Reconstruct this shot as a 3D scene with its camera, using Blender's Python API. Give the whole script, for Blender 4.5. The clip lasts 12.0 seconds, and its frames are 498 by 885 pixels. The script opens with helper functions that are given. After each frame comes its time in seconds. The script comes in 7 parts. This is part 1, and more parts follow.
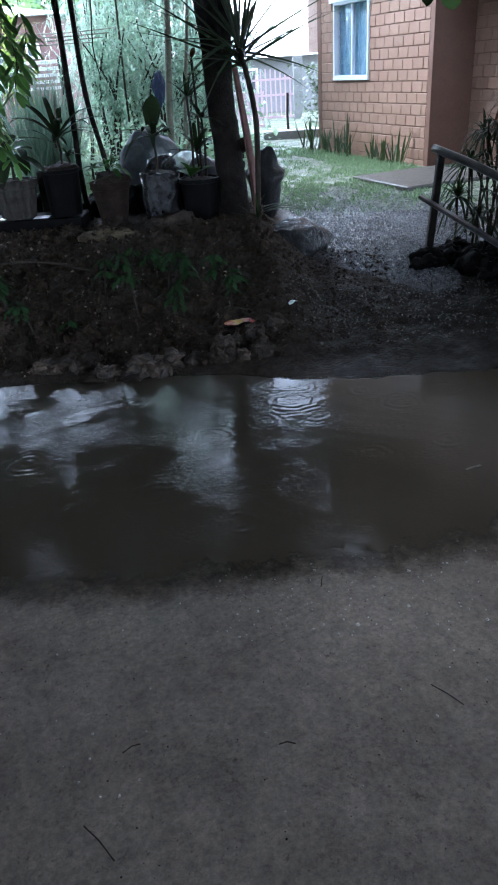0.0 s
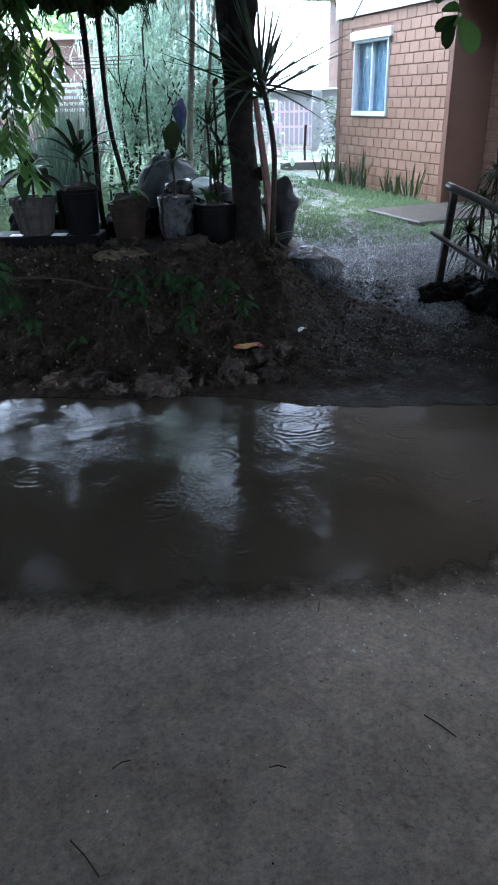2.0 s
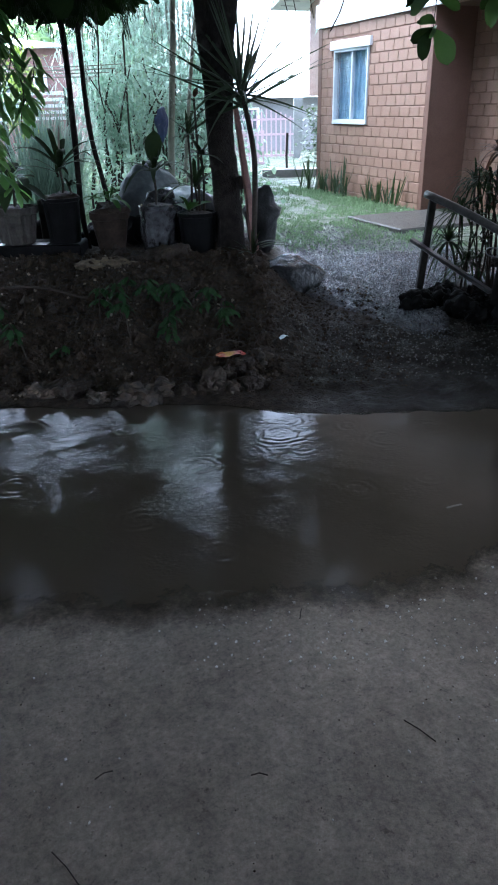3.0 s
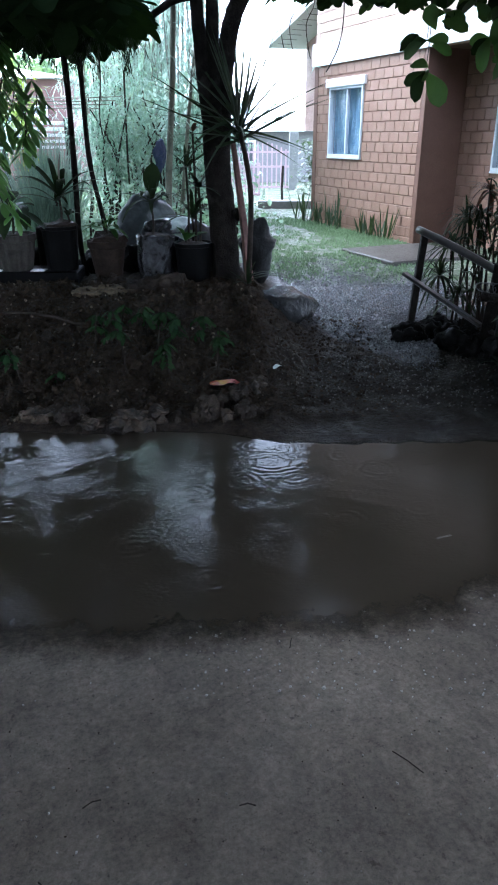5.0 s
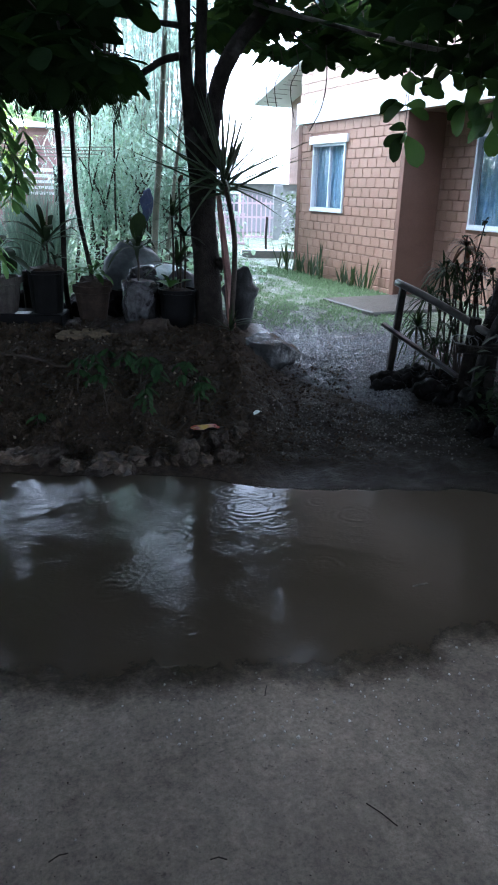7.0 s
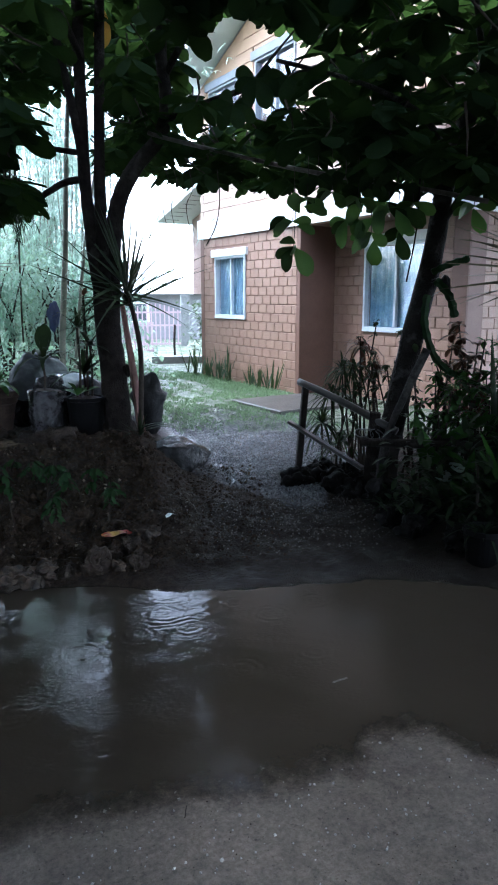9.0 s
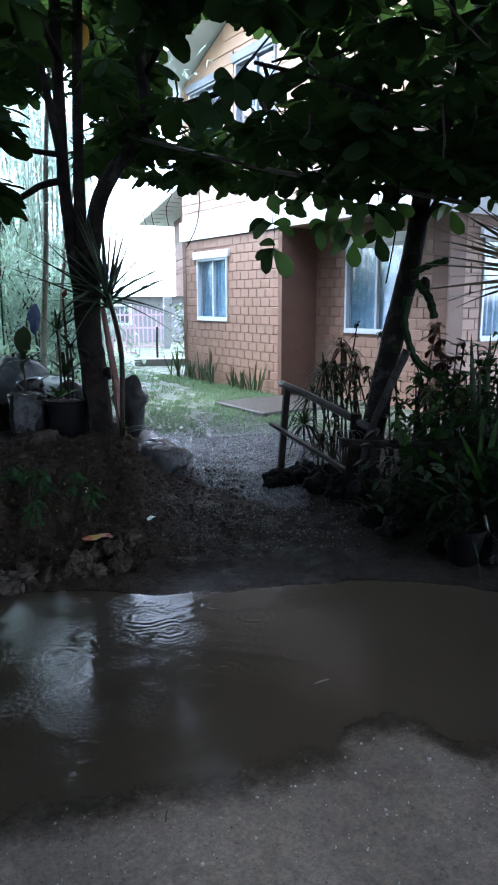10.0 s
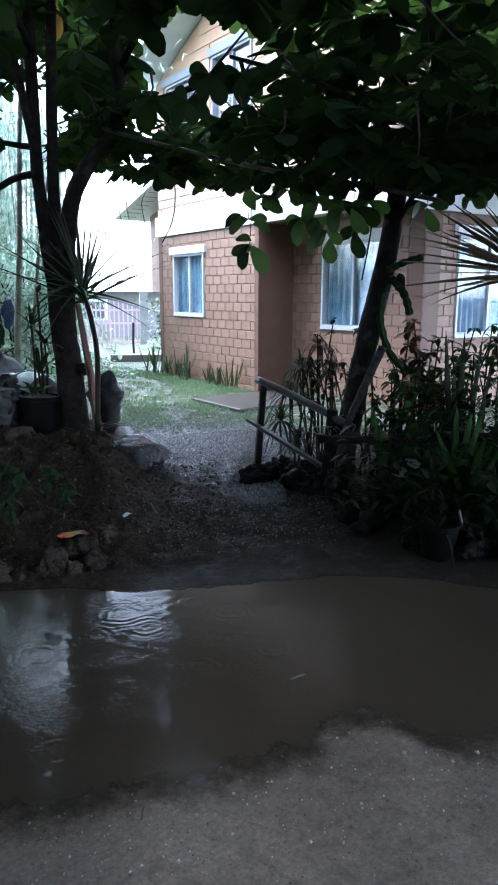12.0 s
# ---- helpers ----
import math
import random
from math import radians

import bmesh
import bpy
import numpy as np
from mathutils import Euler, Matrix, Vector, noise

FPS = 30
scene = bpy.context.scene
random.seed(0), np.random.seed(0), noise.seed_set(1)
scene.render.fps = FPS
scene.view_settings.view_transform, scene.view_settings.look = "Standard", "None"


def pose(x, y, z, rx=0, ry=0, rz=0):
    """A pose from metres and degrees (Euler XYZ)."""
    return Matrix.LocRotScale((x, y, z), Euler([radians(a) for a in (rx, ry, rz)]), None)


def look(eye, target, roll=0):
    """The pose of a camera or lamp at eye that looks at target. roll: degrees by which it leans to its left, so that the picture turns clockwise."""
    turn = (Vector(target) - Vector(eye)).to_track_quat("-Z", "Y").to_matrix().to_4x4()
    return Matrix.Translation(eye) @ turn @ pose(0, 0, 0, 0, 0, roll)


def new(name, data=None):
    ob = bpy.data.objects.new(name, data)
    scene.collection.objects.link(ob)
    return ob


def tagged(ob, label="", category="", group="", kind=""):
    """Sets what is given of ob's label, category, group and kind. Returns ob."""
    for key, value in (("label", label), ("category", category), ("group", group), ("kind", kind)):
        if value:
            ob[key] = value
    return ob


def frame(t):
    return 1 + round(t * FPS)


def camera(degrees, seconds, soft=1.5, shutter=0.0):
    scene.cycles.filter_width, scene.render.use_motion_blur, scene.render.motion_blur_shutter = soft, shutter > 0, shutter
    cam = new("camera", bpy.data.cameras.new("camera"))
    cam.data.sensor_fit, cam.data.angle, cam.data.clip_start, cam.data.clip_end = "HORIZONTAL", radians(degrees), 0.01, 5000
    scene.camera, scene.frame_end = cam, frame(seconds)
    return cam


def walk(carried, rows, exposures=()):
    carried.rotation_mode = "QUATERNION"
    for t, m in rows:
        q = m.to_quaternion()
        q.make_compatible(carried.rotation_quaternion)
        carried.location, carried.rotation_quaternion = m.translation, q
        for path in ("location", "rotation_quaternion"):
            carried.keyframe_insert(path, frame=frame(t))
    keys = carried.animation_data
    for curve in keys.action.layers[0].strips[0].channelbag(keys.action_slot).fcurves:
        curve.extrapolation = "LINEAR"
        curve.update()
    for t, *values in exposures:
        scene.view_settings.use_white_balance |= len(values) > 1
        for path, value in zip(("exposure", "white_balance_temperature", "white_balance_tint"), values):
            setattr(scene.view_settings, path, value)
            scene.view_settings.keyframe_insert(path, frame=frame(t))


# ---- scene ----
cam = camera(39.2, 12.0, soft=1.9)

PATH = [
    (0, (-0.011, 0.158, 1.81), (0.623, 1.8, 0.862), -4.1),
    (0.5, (-0.033, 0.144, 1.818), (0.619, 1.794, 0.895), -1.7),
    (1, (-0.034, 0.143, 1.813), (0.613, 1.798, 0.895), -1.3),
    (1.5, (-0.03, 0.142, 1.805), (0.607, 1.81, 0.904), -1.4),
    (2, (-0.03, 0.134, 1.815), (0.612, 1.808, 0.929), -1.4),
    (2.5, (-0.01, 0.118, 1.828), (0.665, 1.784, 0.951), -1.6),
    (3, (-0.014, 0.113, 1.836), (0.668, 1.778, 0.964), -1.4),
    (4.8, (-0.033, 0.068, 1.877), (0.683, 1.758, 1.083), -0.5),
    (5, (-0.031, 0.087, 1.864), (0.686, 1.771, 1.06), -0.2),
    (5.5, (-0.037, 0.081, 1.861), (0.735, 1.756, 1.089), 2.0),
    (6, (-0.043, 0.065, 1.881), (0.743, 1.745, 1.134), 1.8),
    (6.5, (-0.04, 0.062, 1.883), (0.738, 1.753, 1.151), 1.5),
    (7, (-0.034, 0.059, 1.882), (0.751, 1.765, 1.195), 1.4),
    (7.5, (-0.004, 0.029, 1.88), (0.865, 1.756, 1.367), -0.1),
    (7.7, (-0.023, 0.018, 1.892), (0.914, 1.734, 1.473), -0.2),
    (9.3, (0.023, 0.021, 1.878), (1.052, 1.687, 1.472), -0.0),
    (9.5, (0.03, 0.027, 1.872), (1.066, 1.69, 1.469), -0.0),
    (10, (0.033, 0.011, 1.882), (1.094, 1.658, 1.48), -0.2),
    (10.5, (0.031, 0.009, 1.88), (1.123, 1.636, 1.479), -0.2),
    (11, (0.038, 0.01, 1.881), (1.148, 1.624, 1.481), -0.1),
    (11.5, (0.03, 0.005, 1.886), (1.133, 1.623, 1.479), 0.1),
    (12, (0.041, 0.013, 1.881), (1.155, 1.622, 1.468), 0.1),
]
walk(cam, [(t, look(eye, target, roll)) for t, eye, target, roll in PATH], [(0.0, 3.8, 5340, 11), (12.0, 3.8, 5340, 11)])

# ---- daylight: a bright overcast sky in the rain ----
SUN_AZ, SUN_EL = radians(-30), radians(60)
world = bpy.data.worlds.new("overcast_sky")
scene.world = world
world.use_nodes = True
wn, wl = world.node_tree.nodes, world.node_tree.links
sky = wn.new("ShaderNodeTexSky")
sky.sky_type, sky.sun_disc, sky.sun_elevation, sky.sun_rotation = "NISHITA", False, SUN_EL, SUN_AZ
sky.air_density, sky.dust_density, sky.ozone_density = 1.0, 1.0, 1.0
grey = wn.new("ShaderNodeHueSaturation")
grey.inputs["Saturation"].default_value = 0.32
wl.new(sky.outputs[0], grey.inputs["Color"])
wl.new(grey.outputs[0], wn["Background"].inputs["Color"])
wn["Background"].inputs["Strength"].default_value = 0.15
sun_data = bpy.data.lights.new("sun", "SUN")
sun_data.energy, sun_data.angle, sun_data.color = 0.9, radians(40), (1.0, 0.98, 0.95)
sun = new("sun", sun_data)
sun.matrix_world = look((0, 0, 20), (0 - 20 * math.sin(SUN_AZ) * 0.58, -20 * math.cos(SUN_AZ) * 0.58, 0))

# ---- the road runs across the view: u to its right, v over it ----
TH = radians(22.5)
CT, ST = math.cos(TH), math.sin(TH)
ROAD = pose(0, 0, 0, 0, 0, -22.5)


def W(u, v, z=0.0):
    return Vector((CT * u + ST * v, -ST * u + CT * v, z))


def smooth(a, b, x):
    x = min(1.0, max(0.0, (x - a) / (b - a)))
    return x * x * (3 - 2 * x)


def fbm(x, y, z=0.0, octaves=4):
    return noise.fractal(Vector((x, y, z)), 1.0, 2.0, octaves)


# ---- materials ----
def surf(name, c1, c2, scale=4.0, rough=0.7, bump=0.3, fine=60.0, metal=0.0, spec=0.5, c3=None, c3_scale=1.0, c3_at=0.6, rand=0.0, coat=0.0, island=False, dist=0.01, rough2=None):
    m = bpy.data.materials.new(name)
    m.use_nodes = True
    nt = m.node_tree
    n, l = nt.nodes, nt.links
    b = n["Principled BSDF"]
    tc = n.new("ShaderNodeTexCoord")
    geo = n.new("ShaderNodeNewGeometry")
    n1 = n.new("ShaderNodeTexNoise")
    n1.inputs["Scale"].default_value, n1.inputs["Detail"].default_value, n1.inputs["Roughness"].default_value = scale, 6, 0.65
    n2 = n.new("ShaderNodeTexNoise")
    n2.inputs["Scale"].default_value, n2.inputs["Detail"].default_value = fine, 4
    for t in (n1, n2):
        l.new(geo.outputs["Position"], t.inputs["Vector"])
    r = n.new("ShaderNodeValToRGB")
    r.color_ramp.elements[0].position, r.color_ramp.elements[1].position = 0.32, 0.68
    r.color_ramp.elements[0].color, r.color_ramp.elements[1].color = (*c1, 1), (*c2, 1)
    l.new(n1.outputs["Fac"], r.inputs["Fac"])
    col = r.outputs["Color"]
    fm = n.new("ShaderNodeMix")
    fm.data_type, fm.blend_type = "RGBA", "OVERLAY"
    fm.inputs["Factor"].default_value = 0.35
    l.new(col, fm.inputs["A"])
    l.new(n2.outputs["Fac"], fm.inputs["B"])
    col = fm.outputs["Result"]
    if c3:
        n3 = n.new("ShaderNodeTexNoise")
        n3.inputs["Scale"].default_value, n3.inputs["Detail"].default_value = c3_scale, 5
        l.new(geo.outputs["Position"], n3.inputs["Vector"])
        r3 = n.new("ShaderNodeValToRGB")
        r3.color_ramp.elements[0].position, r3.color_ramp.elements[1].position = c3_at - 0.06, c3_at + 0.06
        l.new(n3.outputs["Fac"], r3.inputs["Fac"])
        m3 = n.new("ShaderNodeMix")
        m3.data_type = "RGBA"
        m3.inputs["B"].default_value = (*c3, 1)
        l.new(r3.outputs["Color"], m3.inputs["Factor"])
        l.new(col, m3.inputs["A"])
        col = m3.outputs["Result"]
    if rand:
        hs = n.new("ShaderNodeHueSaturation")
        mr = n.new("ShaderNodeMapRange")
        mr.inputs["To Min"].default_value, mr.inputs["To Max"].default_value = 1 - rand, 1 + rand
        if island:
            l.new(geo.outputs["Random Per Island"], mr.inputs["Value"])
        else:
            oi = n.new("ShaderNodeObjectInfo")
            l.new(oi.outputs["Random"], mr.inputs["Value"])
        l.new(mr.outputs["Result"], hs.inputs["Value"])
        l.new(col, hs.inputs["Color"])
        col = hs.outputs["Color"]
    l.new(col, b.inputs["Base Color"])
    b.inputs["Roughness"].default_value, b.inputs["Metallic"].default_value = rough, metal
    b.inputs["Specular IOR Level"].default_value = spec
    b.inputs["Coat Weight"].default_value = coat
    b.inputs["Coat Roughness"].default_value = 0.12
    if rough2 is not None:
        rr = n.new("ShaderNodeMapRange")
        rr.inputs["From Min"].default_value, rr.inputs["From Max"].default_value = 0.35, 0.65
        rr.inputs["To Min"].default_value, rr.inputs["To Max"].default_value = rough, rough2
        l.new(n1.outputs["Fac"], rr.inputs["Value"])
        l.new(rr.outputs["Result"], b.inputs["Roughness"])
    if bump:
        bp = n.new("ShaderNodeBump")
        bp.inputs["Strength"].default_value, bp.inputs["Distance"].default_value = bump, dist
        ad = n.new("ShaderNodeMath")
        ad.operation = "ADD"
        l.new(n1.outputs["Fac"], ad.inputs[0])
        l.new(n2.outputs["Fac"], ad.inputs[1])
        l.new(ad.outputs[0], bp.inputs["Height"])
        l.new(bp.outputs["Normal"], b.inputs["Normal"])
    return m


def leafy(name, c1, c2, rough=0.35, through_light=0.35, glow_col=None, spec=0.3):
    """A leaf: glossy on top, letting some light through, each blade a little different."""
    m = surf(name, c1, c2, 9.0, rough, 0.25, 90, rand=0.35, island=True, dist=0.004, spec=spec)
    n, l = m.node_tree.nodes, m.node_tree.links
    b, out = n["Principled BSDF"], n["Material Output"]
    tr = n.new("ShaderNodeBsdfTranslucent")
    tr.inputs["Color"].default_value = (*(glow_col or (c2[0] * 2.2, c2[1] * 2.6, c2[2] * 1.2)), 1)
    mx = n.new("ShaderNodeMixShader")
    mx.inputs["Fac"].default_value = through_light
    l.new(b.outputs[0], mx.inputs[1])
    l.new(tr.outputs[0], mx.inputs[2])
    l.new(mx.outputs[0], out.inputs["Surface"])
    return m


def glass(name, tint=(0.9, 0.95, 1.0), rough=0.03):
    m = bpy.data.materials.new(name)
    m.use_nodes = True
    n, l = m.node_tree.nodes, m.node_tree.links
    b = n["Principled BSDF"]
    b.inputs["Base Color"].default_value = (*tint, 1)
    b.inputs["Roughness"].default_value, b.inputs["Transmission Weight"].default_value, b.inputs["IOR"].default_value = rough, 1.0, 1.45
    return m


def concrete_material():
    """Worn wet concrete: broad stains, trowel streaks, pits and pale specks."""
    m = bpy.data.materials.new("wet_concrete")
    m.use_nodes = True
    n, l = m.node_tree.nodes, m.node_tree.links
    b = n["Principled BSDF"]
    geo = n.new("ShaderNodeNewGeometry")

    def tex(scale, detail=6, rough=0.6, stretch=None):
        t = n.new("ShaderNodeTexNoise")
        t.inputs["Scale"].default_value, t.inputs["Detail"].default_value, t.inputs["Roughness"].default_value = scale, detail, rough
        if stretch:
            mp = n.new("ShaderNodeMapping")
            mp.inputs["Scale"].default_value = stretch
            l.new(geo.outputs["Position"], mp.inputs["Vector"])
            l.new(mp.outputs["Vector"], t.inputs["Vector"])
        else:
            l.new(geo.outputs["Position"], t.inputs["Vector"])
        return t.outputs["Fac"]

    def ramp(src, lo, hi, c0, c1):
        r = n.new("ShaderNodeValToRGB")
        r.color_ramp.elements[0].position, r.color_ramp.elements[1].position = lo, hi
        r.color_ramp.elements[0].color, r.color_ramp.elements[1].color = (*c0, 1), (*c1, 1)
        l.new(src, r.inputs["Fac"])
        return r.outputs["Color"]

    def mix(kind, fac, a, c):
        x = n.new("ShaderNodeMix")
        x.data_type, x.blend_type = "RGBA", kind
        x.inputs["Factor"].default_value = fac
        l.new(a, x.inputs["A"])
        l.new(c, x.inputs["B"])
        return x.outputs["Result"]

    base = ramp(tex(1.3, 10, 0.68), 0.3, 0.7, (0.145, 0.119, 0.095), (0.31, 0.265, 0.215))
    mid = ramp(tex(11, 12, 0.8), 0.36, 0.64, (0.62, 0.6, 0.58), (1.18, 1.17, 1.15))
    col = mix("MULTIPLY", 0.7, base, mid)
    streak = ramp(tex(4, 8, 0.7, (2.2, 1.0, 1.0)), 0.3, 0.62, (0.72, 0.71, 0.72), (1.08, 1.08, 1.08))
    col = mix("MULTIPLY", 0.6, col, streak)
    fine = ramp(tex(48, 8, 0.85), 0.38, 0.6, (0.5, 0.49, 0.48), (1.25, 1.25, 1.25))
    col = mix("MULTIPLY", 0.75, col, fine)
    spot = ramp(tex(31, 5, 0.7), 0.61, 0.66, (1, 1, 1), (0.45, 0.43, 0.42))
    col = mix("MULTIPLY", 0.8, col, spot)
    pale = ramp(tex(140, 3, 0.6), 0.7, 0.76, (1, 1, 1), (1.7, 1.68, 1.65))
    col = mix("MULTIPLY", 0.8, col, pale)
    vor = n.new("ShaderNodeTexVoronoi")
    vor.inputs["Scale"].default_value = 34
    l.new(geo.outputs["Position"], vor.inputs["Vector"])
    pits = ramp(vor.outputs["Distance"], 0.05, 0.16, (0.35, 0.33, 0.3), (1, 1, 1))
    col = mix("MULTIPLY", 0.55, col, pits)
    at = n.new("ShaderNodeAttribute")
    at.attribute_name = "silt"
    grain = ramp(tex(60, 8, 0.8), 0.4, 0.6, (0.5, 0.47, 0.43), (1.1, 1.08, 1.05))
    dirt = n.new("ShaderNodeMix")
    dirt.data_type, dirt.blend_type = "RGBA", "MULTIPLY"
    l.new(at.outputs["Fac"], dirt.inputs["Factor"])
    l.new(col, dirt.inputs["A"])
    l.new(grain, dirt.inputs["B"])
    l.new(dirt.outputs["Result"], b.inputs["Base Color"])
    b.inputs["Specular IOR Level"].default_value = 0.3
    rr = n.new("ShaderNodeMapRange")
    rr.inputs["To Min"].default_value, rr.inputs["To Max"].default_value = 0.45, 0.85
    l.new(tex(3.0, 6), rr.inputs["Value"])
    l.new(rr.outputs["Result"], b.inputs["Roughness"])
    bp = n.new("ShaderNodeBump")
    bp.inputs["Strength"].default_value, bp.inputs["Distance"].default_value = 0.5, 0.004
    l.new(tex(45, 8, 0.7), bp.inputs["Height"])
    l.new(bp.outputs["Normal"], b.inputs["Normal"])
    return m


M_CONC = concrete_material()
M_MUD = surf("wet_soil", (0.018, 0.013, 0.009), (0.066, 0.047, 0.032), 7.0, 0.7, 0.9, 70, rand=0.35, island=True, c3=(0.0562, 0.0431, 0.03), c3_scale=14, c3_at=0.66, rough2=0.6, dist=0.03, spec=0.06)
M_ROCK = surf("bank_rock", (0.006, 0.0045, 0.0035), (0.095, 0.064, 0.04), 13.0, 0.7, 0.9, 70, rand=0.4, c3=(0.03, 0.024, 0.018), c3_scale=6, c3_at=0.56)
M_DARKROCK = surf("dark_wet_rock", (0.016, 0.012, 0.009), (0.062, 0.046, 0.034), 9.0, 0.65, 1.0, 70, rand=0.3, spec=0.2, dist=0.02)
M_TANSTONE = surf("tan_stone", (0.06, 0.045, 0.03), (0.2, 0.155, 0.11), 25, 0.5, 0.4, 90, rand=0.4, island=True)
M_RAMPCHIP = surf("brown_wet_chip", (0.028, 0.024, 0.019), (0.1, 0.086, 0.068), 25, 0.3, 0.4, 90, rand=0.5, island=True)
M_PEBBLE = surf("pale_pebble", (0.3, 0.28, 0.25), (0.6, 0.58, 0.54), 30, 0.5, 0.3, 90, rand=0.3, island=True)
M_CHIP = surf("gravel_chip", (0.07, 0.07, 0.073), (0.23, 0.233, 0.245), 25, 0.16, 0.4, 90, rand=0.4, island=True)
M_BRICK = surf("painted_block", (0.25, 0.149, 0.105), (0.295, 0.185, 0.133), 3.0, 0.55, 0.25, 70, rand=0.05, dist=0.004)
M_JOINT = surf("painted_joint", (0.21, 0.12, 0.085), (0.25, 0.146, 0.105), 4.0, 0.7, 0.3, 60, dist=0.004)
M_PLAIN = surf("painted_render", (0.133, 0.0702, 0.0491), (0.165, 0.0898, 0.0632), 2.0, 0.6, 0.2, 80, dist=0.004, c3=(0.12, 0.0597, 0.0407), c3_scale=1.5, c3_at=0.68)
# lighter copies of the block paint: the upper wall's stronger light is in the colour
M_UPPER = surf("lit_painted_block", (0.542, 0.393, 0.309), (0.617, 0.468, 0.383), 3.0, 0.6, 0.25, 70, rand=0.05, dist=0.004)
M_UPJOINT = surf("lit_painted_joint", (0.483, 0.333, 0.253), (0.552, 0.391, 0.31), 4.0, 0.7, 0.3, 60, dist=0.004)
M_LEANWALL = surf("pink_painted_block", (0.36, 0.23, 0.19), (0.44, 0.3, 0.25), 5.0, 0.6, 0.3, 40, dist=0.006)
M_FRAME = surf("blue_grey_frame", (0.55, 0.6, 0.64), (0.64, 0.69, 0.72), 3.0, 0.45, 0.1, 60, dist=0.003)
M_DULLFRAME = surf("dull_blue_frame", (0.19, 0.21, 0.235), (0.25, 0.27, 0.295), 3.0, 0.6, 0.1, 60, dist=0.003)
M_SIDING = surf("tan_siding", (0.37, 0.24, 0.145), (0.45, 0.3, 0.19), 3.0, 0.55, 0.2, 60, dist=0.004, rand=0.08)
M_WHITE = surf("white_paint", (0.74, 0.75, 0.76), (0.82, 0.83, 0.83), 3.0, 0.5, 0.12, 60, dist=0.003)
M_SOFFIT = surf("pale_green_soffit", (0.5, 0.56, 0.52), (0.58, 0.63, 0.58), 2.0, 0.6, 0.1, 60)
M_ROOF = surf("grey_roof_sheet", (0.35, 0.37, 0.4), (0.46, 0.48, 0.5), 2.0, 0.4, 0.15, 40)
M_CURTAIN = surf("blue_curtain", (0.15, 0.28, 0.4), (0.34, 0.48, 0.57), 5.0, 0.85, 0.2, 80)
M_GLASS = glass("window_glass")
M_LOUVRE = glass("louvre_glass", (0.92, 0.96, 1.0), 0.02)
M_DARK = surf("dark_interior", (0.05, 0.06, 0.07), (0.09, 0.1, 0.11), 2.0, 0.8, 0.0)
M_BARK = surf("dark_bark", (0.008, 0.0065, 0.006), (0.028, 0.023, 0.0195), 12, 0.85, 0.9, 60, c3=(0.06, 0.0562, 0.0488), c3_scale=5, c3_at=0.66, dist=0.02, spec=0.12)
M_BARK2 = surf("lichen_bark", (0.00525, 0.00473, 0.0042), (0.0184, 0.0158, 0.0136), 9, 0.7, 0.9, 60, c3=(0.0473, 0.0473, 0.0447), c3_scale=7, c3_at=0.63, dist=0.02, spec=0.12)
M_LICHEN = surf("lichen_plank", (0.011, 0.0105, 0.01), (0.055, 0.054, 0.05), 14, 0.7, 0.6, 60, dist=0.01, spec=0.1)
M_OLDPOLE = surf("weathered_pole", (0.04, 0.035, 0.03), (0.115, 0.1, 0.085), 14, 0.6, 0.4, 60, dist=0.006, spec=0.15)
M_TWIG = surf("dark_twig", (0.0245, 0.0196, 0.0154), (0.049, 0.0385, 0.0315), 15, 0.7, 0.5, 70, spec=0.1)
# below real leaf green: the crown's backlit shade is held in this colour
M_BIGLEAF = leafy("shaded_broad_leaf", (0.0085, 0.0155, 0.0082), (0.016, 0.0275, 0.013), 0.55, 0.12, (0.095, 0.18, 0.035), 0.0)
M_YOUNG = leafy("young_broad_leaf", (0.022, 0.045, 0.019), (0.042, 0.078, 0.028), 0.4, 0.36, (0.14, 0.27, 0.05), 0.2)
M_ORANGE = leafy("old_orange_leaf", (0.4, 0.2, 0.03), (0.55, 0.3, 0.05), 0.4, 0.4, (0.8, 0.45, 0.08))
# darkened green: part of the shade under the trees is in this colour
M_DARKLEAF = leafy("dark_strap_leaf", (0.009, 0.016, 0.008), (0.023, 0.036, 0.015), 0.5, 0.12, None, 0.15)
M_SPIKE = leafy("spiky_leaf", (0.016, 0.027, 0.017), (0.036, 0.052, 0.028), 0.4, 0.1)
M_SANS = leafy("snake_plant_leaf", (0.0225, 0.0375, 0.0225), (0.0525, 0.075, 0.0413), 0.4, 0.1)
# paler and bluer than the leaf itself: rain haze is mixed into this green
M_BAMBOO = leafy("hazed_bamboo_leaf", (0.19, 0.28, 0.225), (0.31, 0.4, 0.33), 0.5, 0.42, (0.48, 0.62, 0.5))
M_BUSH = leafy("bank_weed", (0.014, 0.035, 0.0105), (0.0315, 0.07, 0.0196), 0.5, 0.3, None, 0.12)
M_LILY = leafy("lily_leaf", (0.018, 0.045, 0.014), (0.036, 0.08, 0.024), 0.35, 0.25, None, 0.2)
M_GRASS = leafy("wet_grass", (0.075, 0.125, 0.06), (0.14, 0.205, 0.11), 0.5, 0.3, (0.24, 0.36, 0.18))
M_RED = leafy("red_brown_leaf", (0.03, 0.012, 0.009), (0.066, 0.027, 0.018), 0.35, 0.2)
M_BLADE = leafy("brown_palm_blade", (0.045, 0.0338, 0.0225), (0.09, 0.0713, 0.045), 0.45, 0.15)
M_CULM = surf("bamboo_culm", (0.11, 0.115, 0.085), (0.2, 0.195, 0.15), 6, 0.5, 0.2, 50)
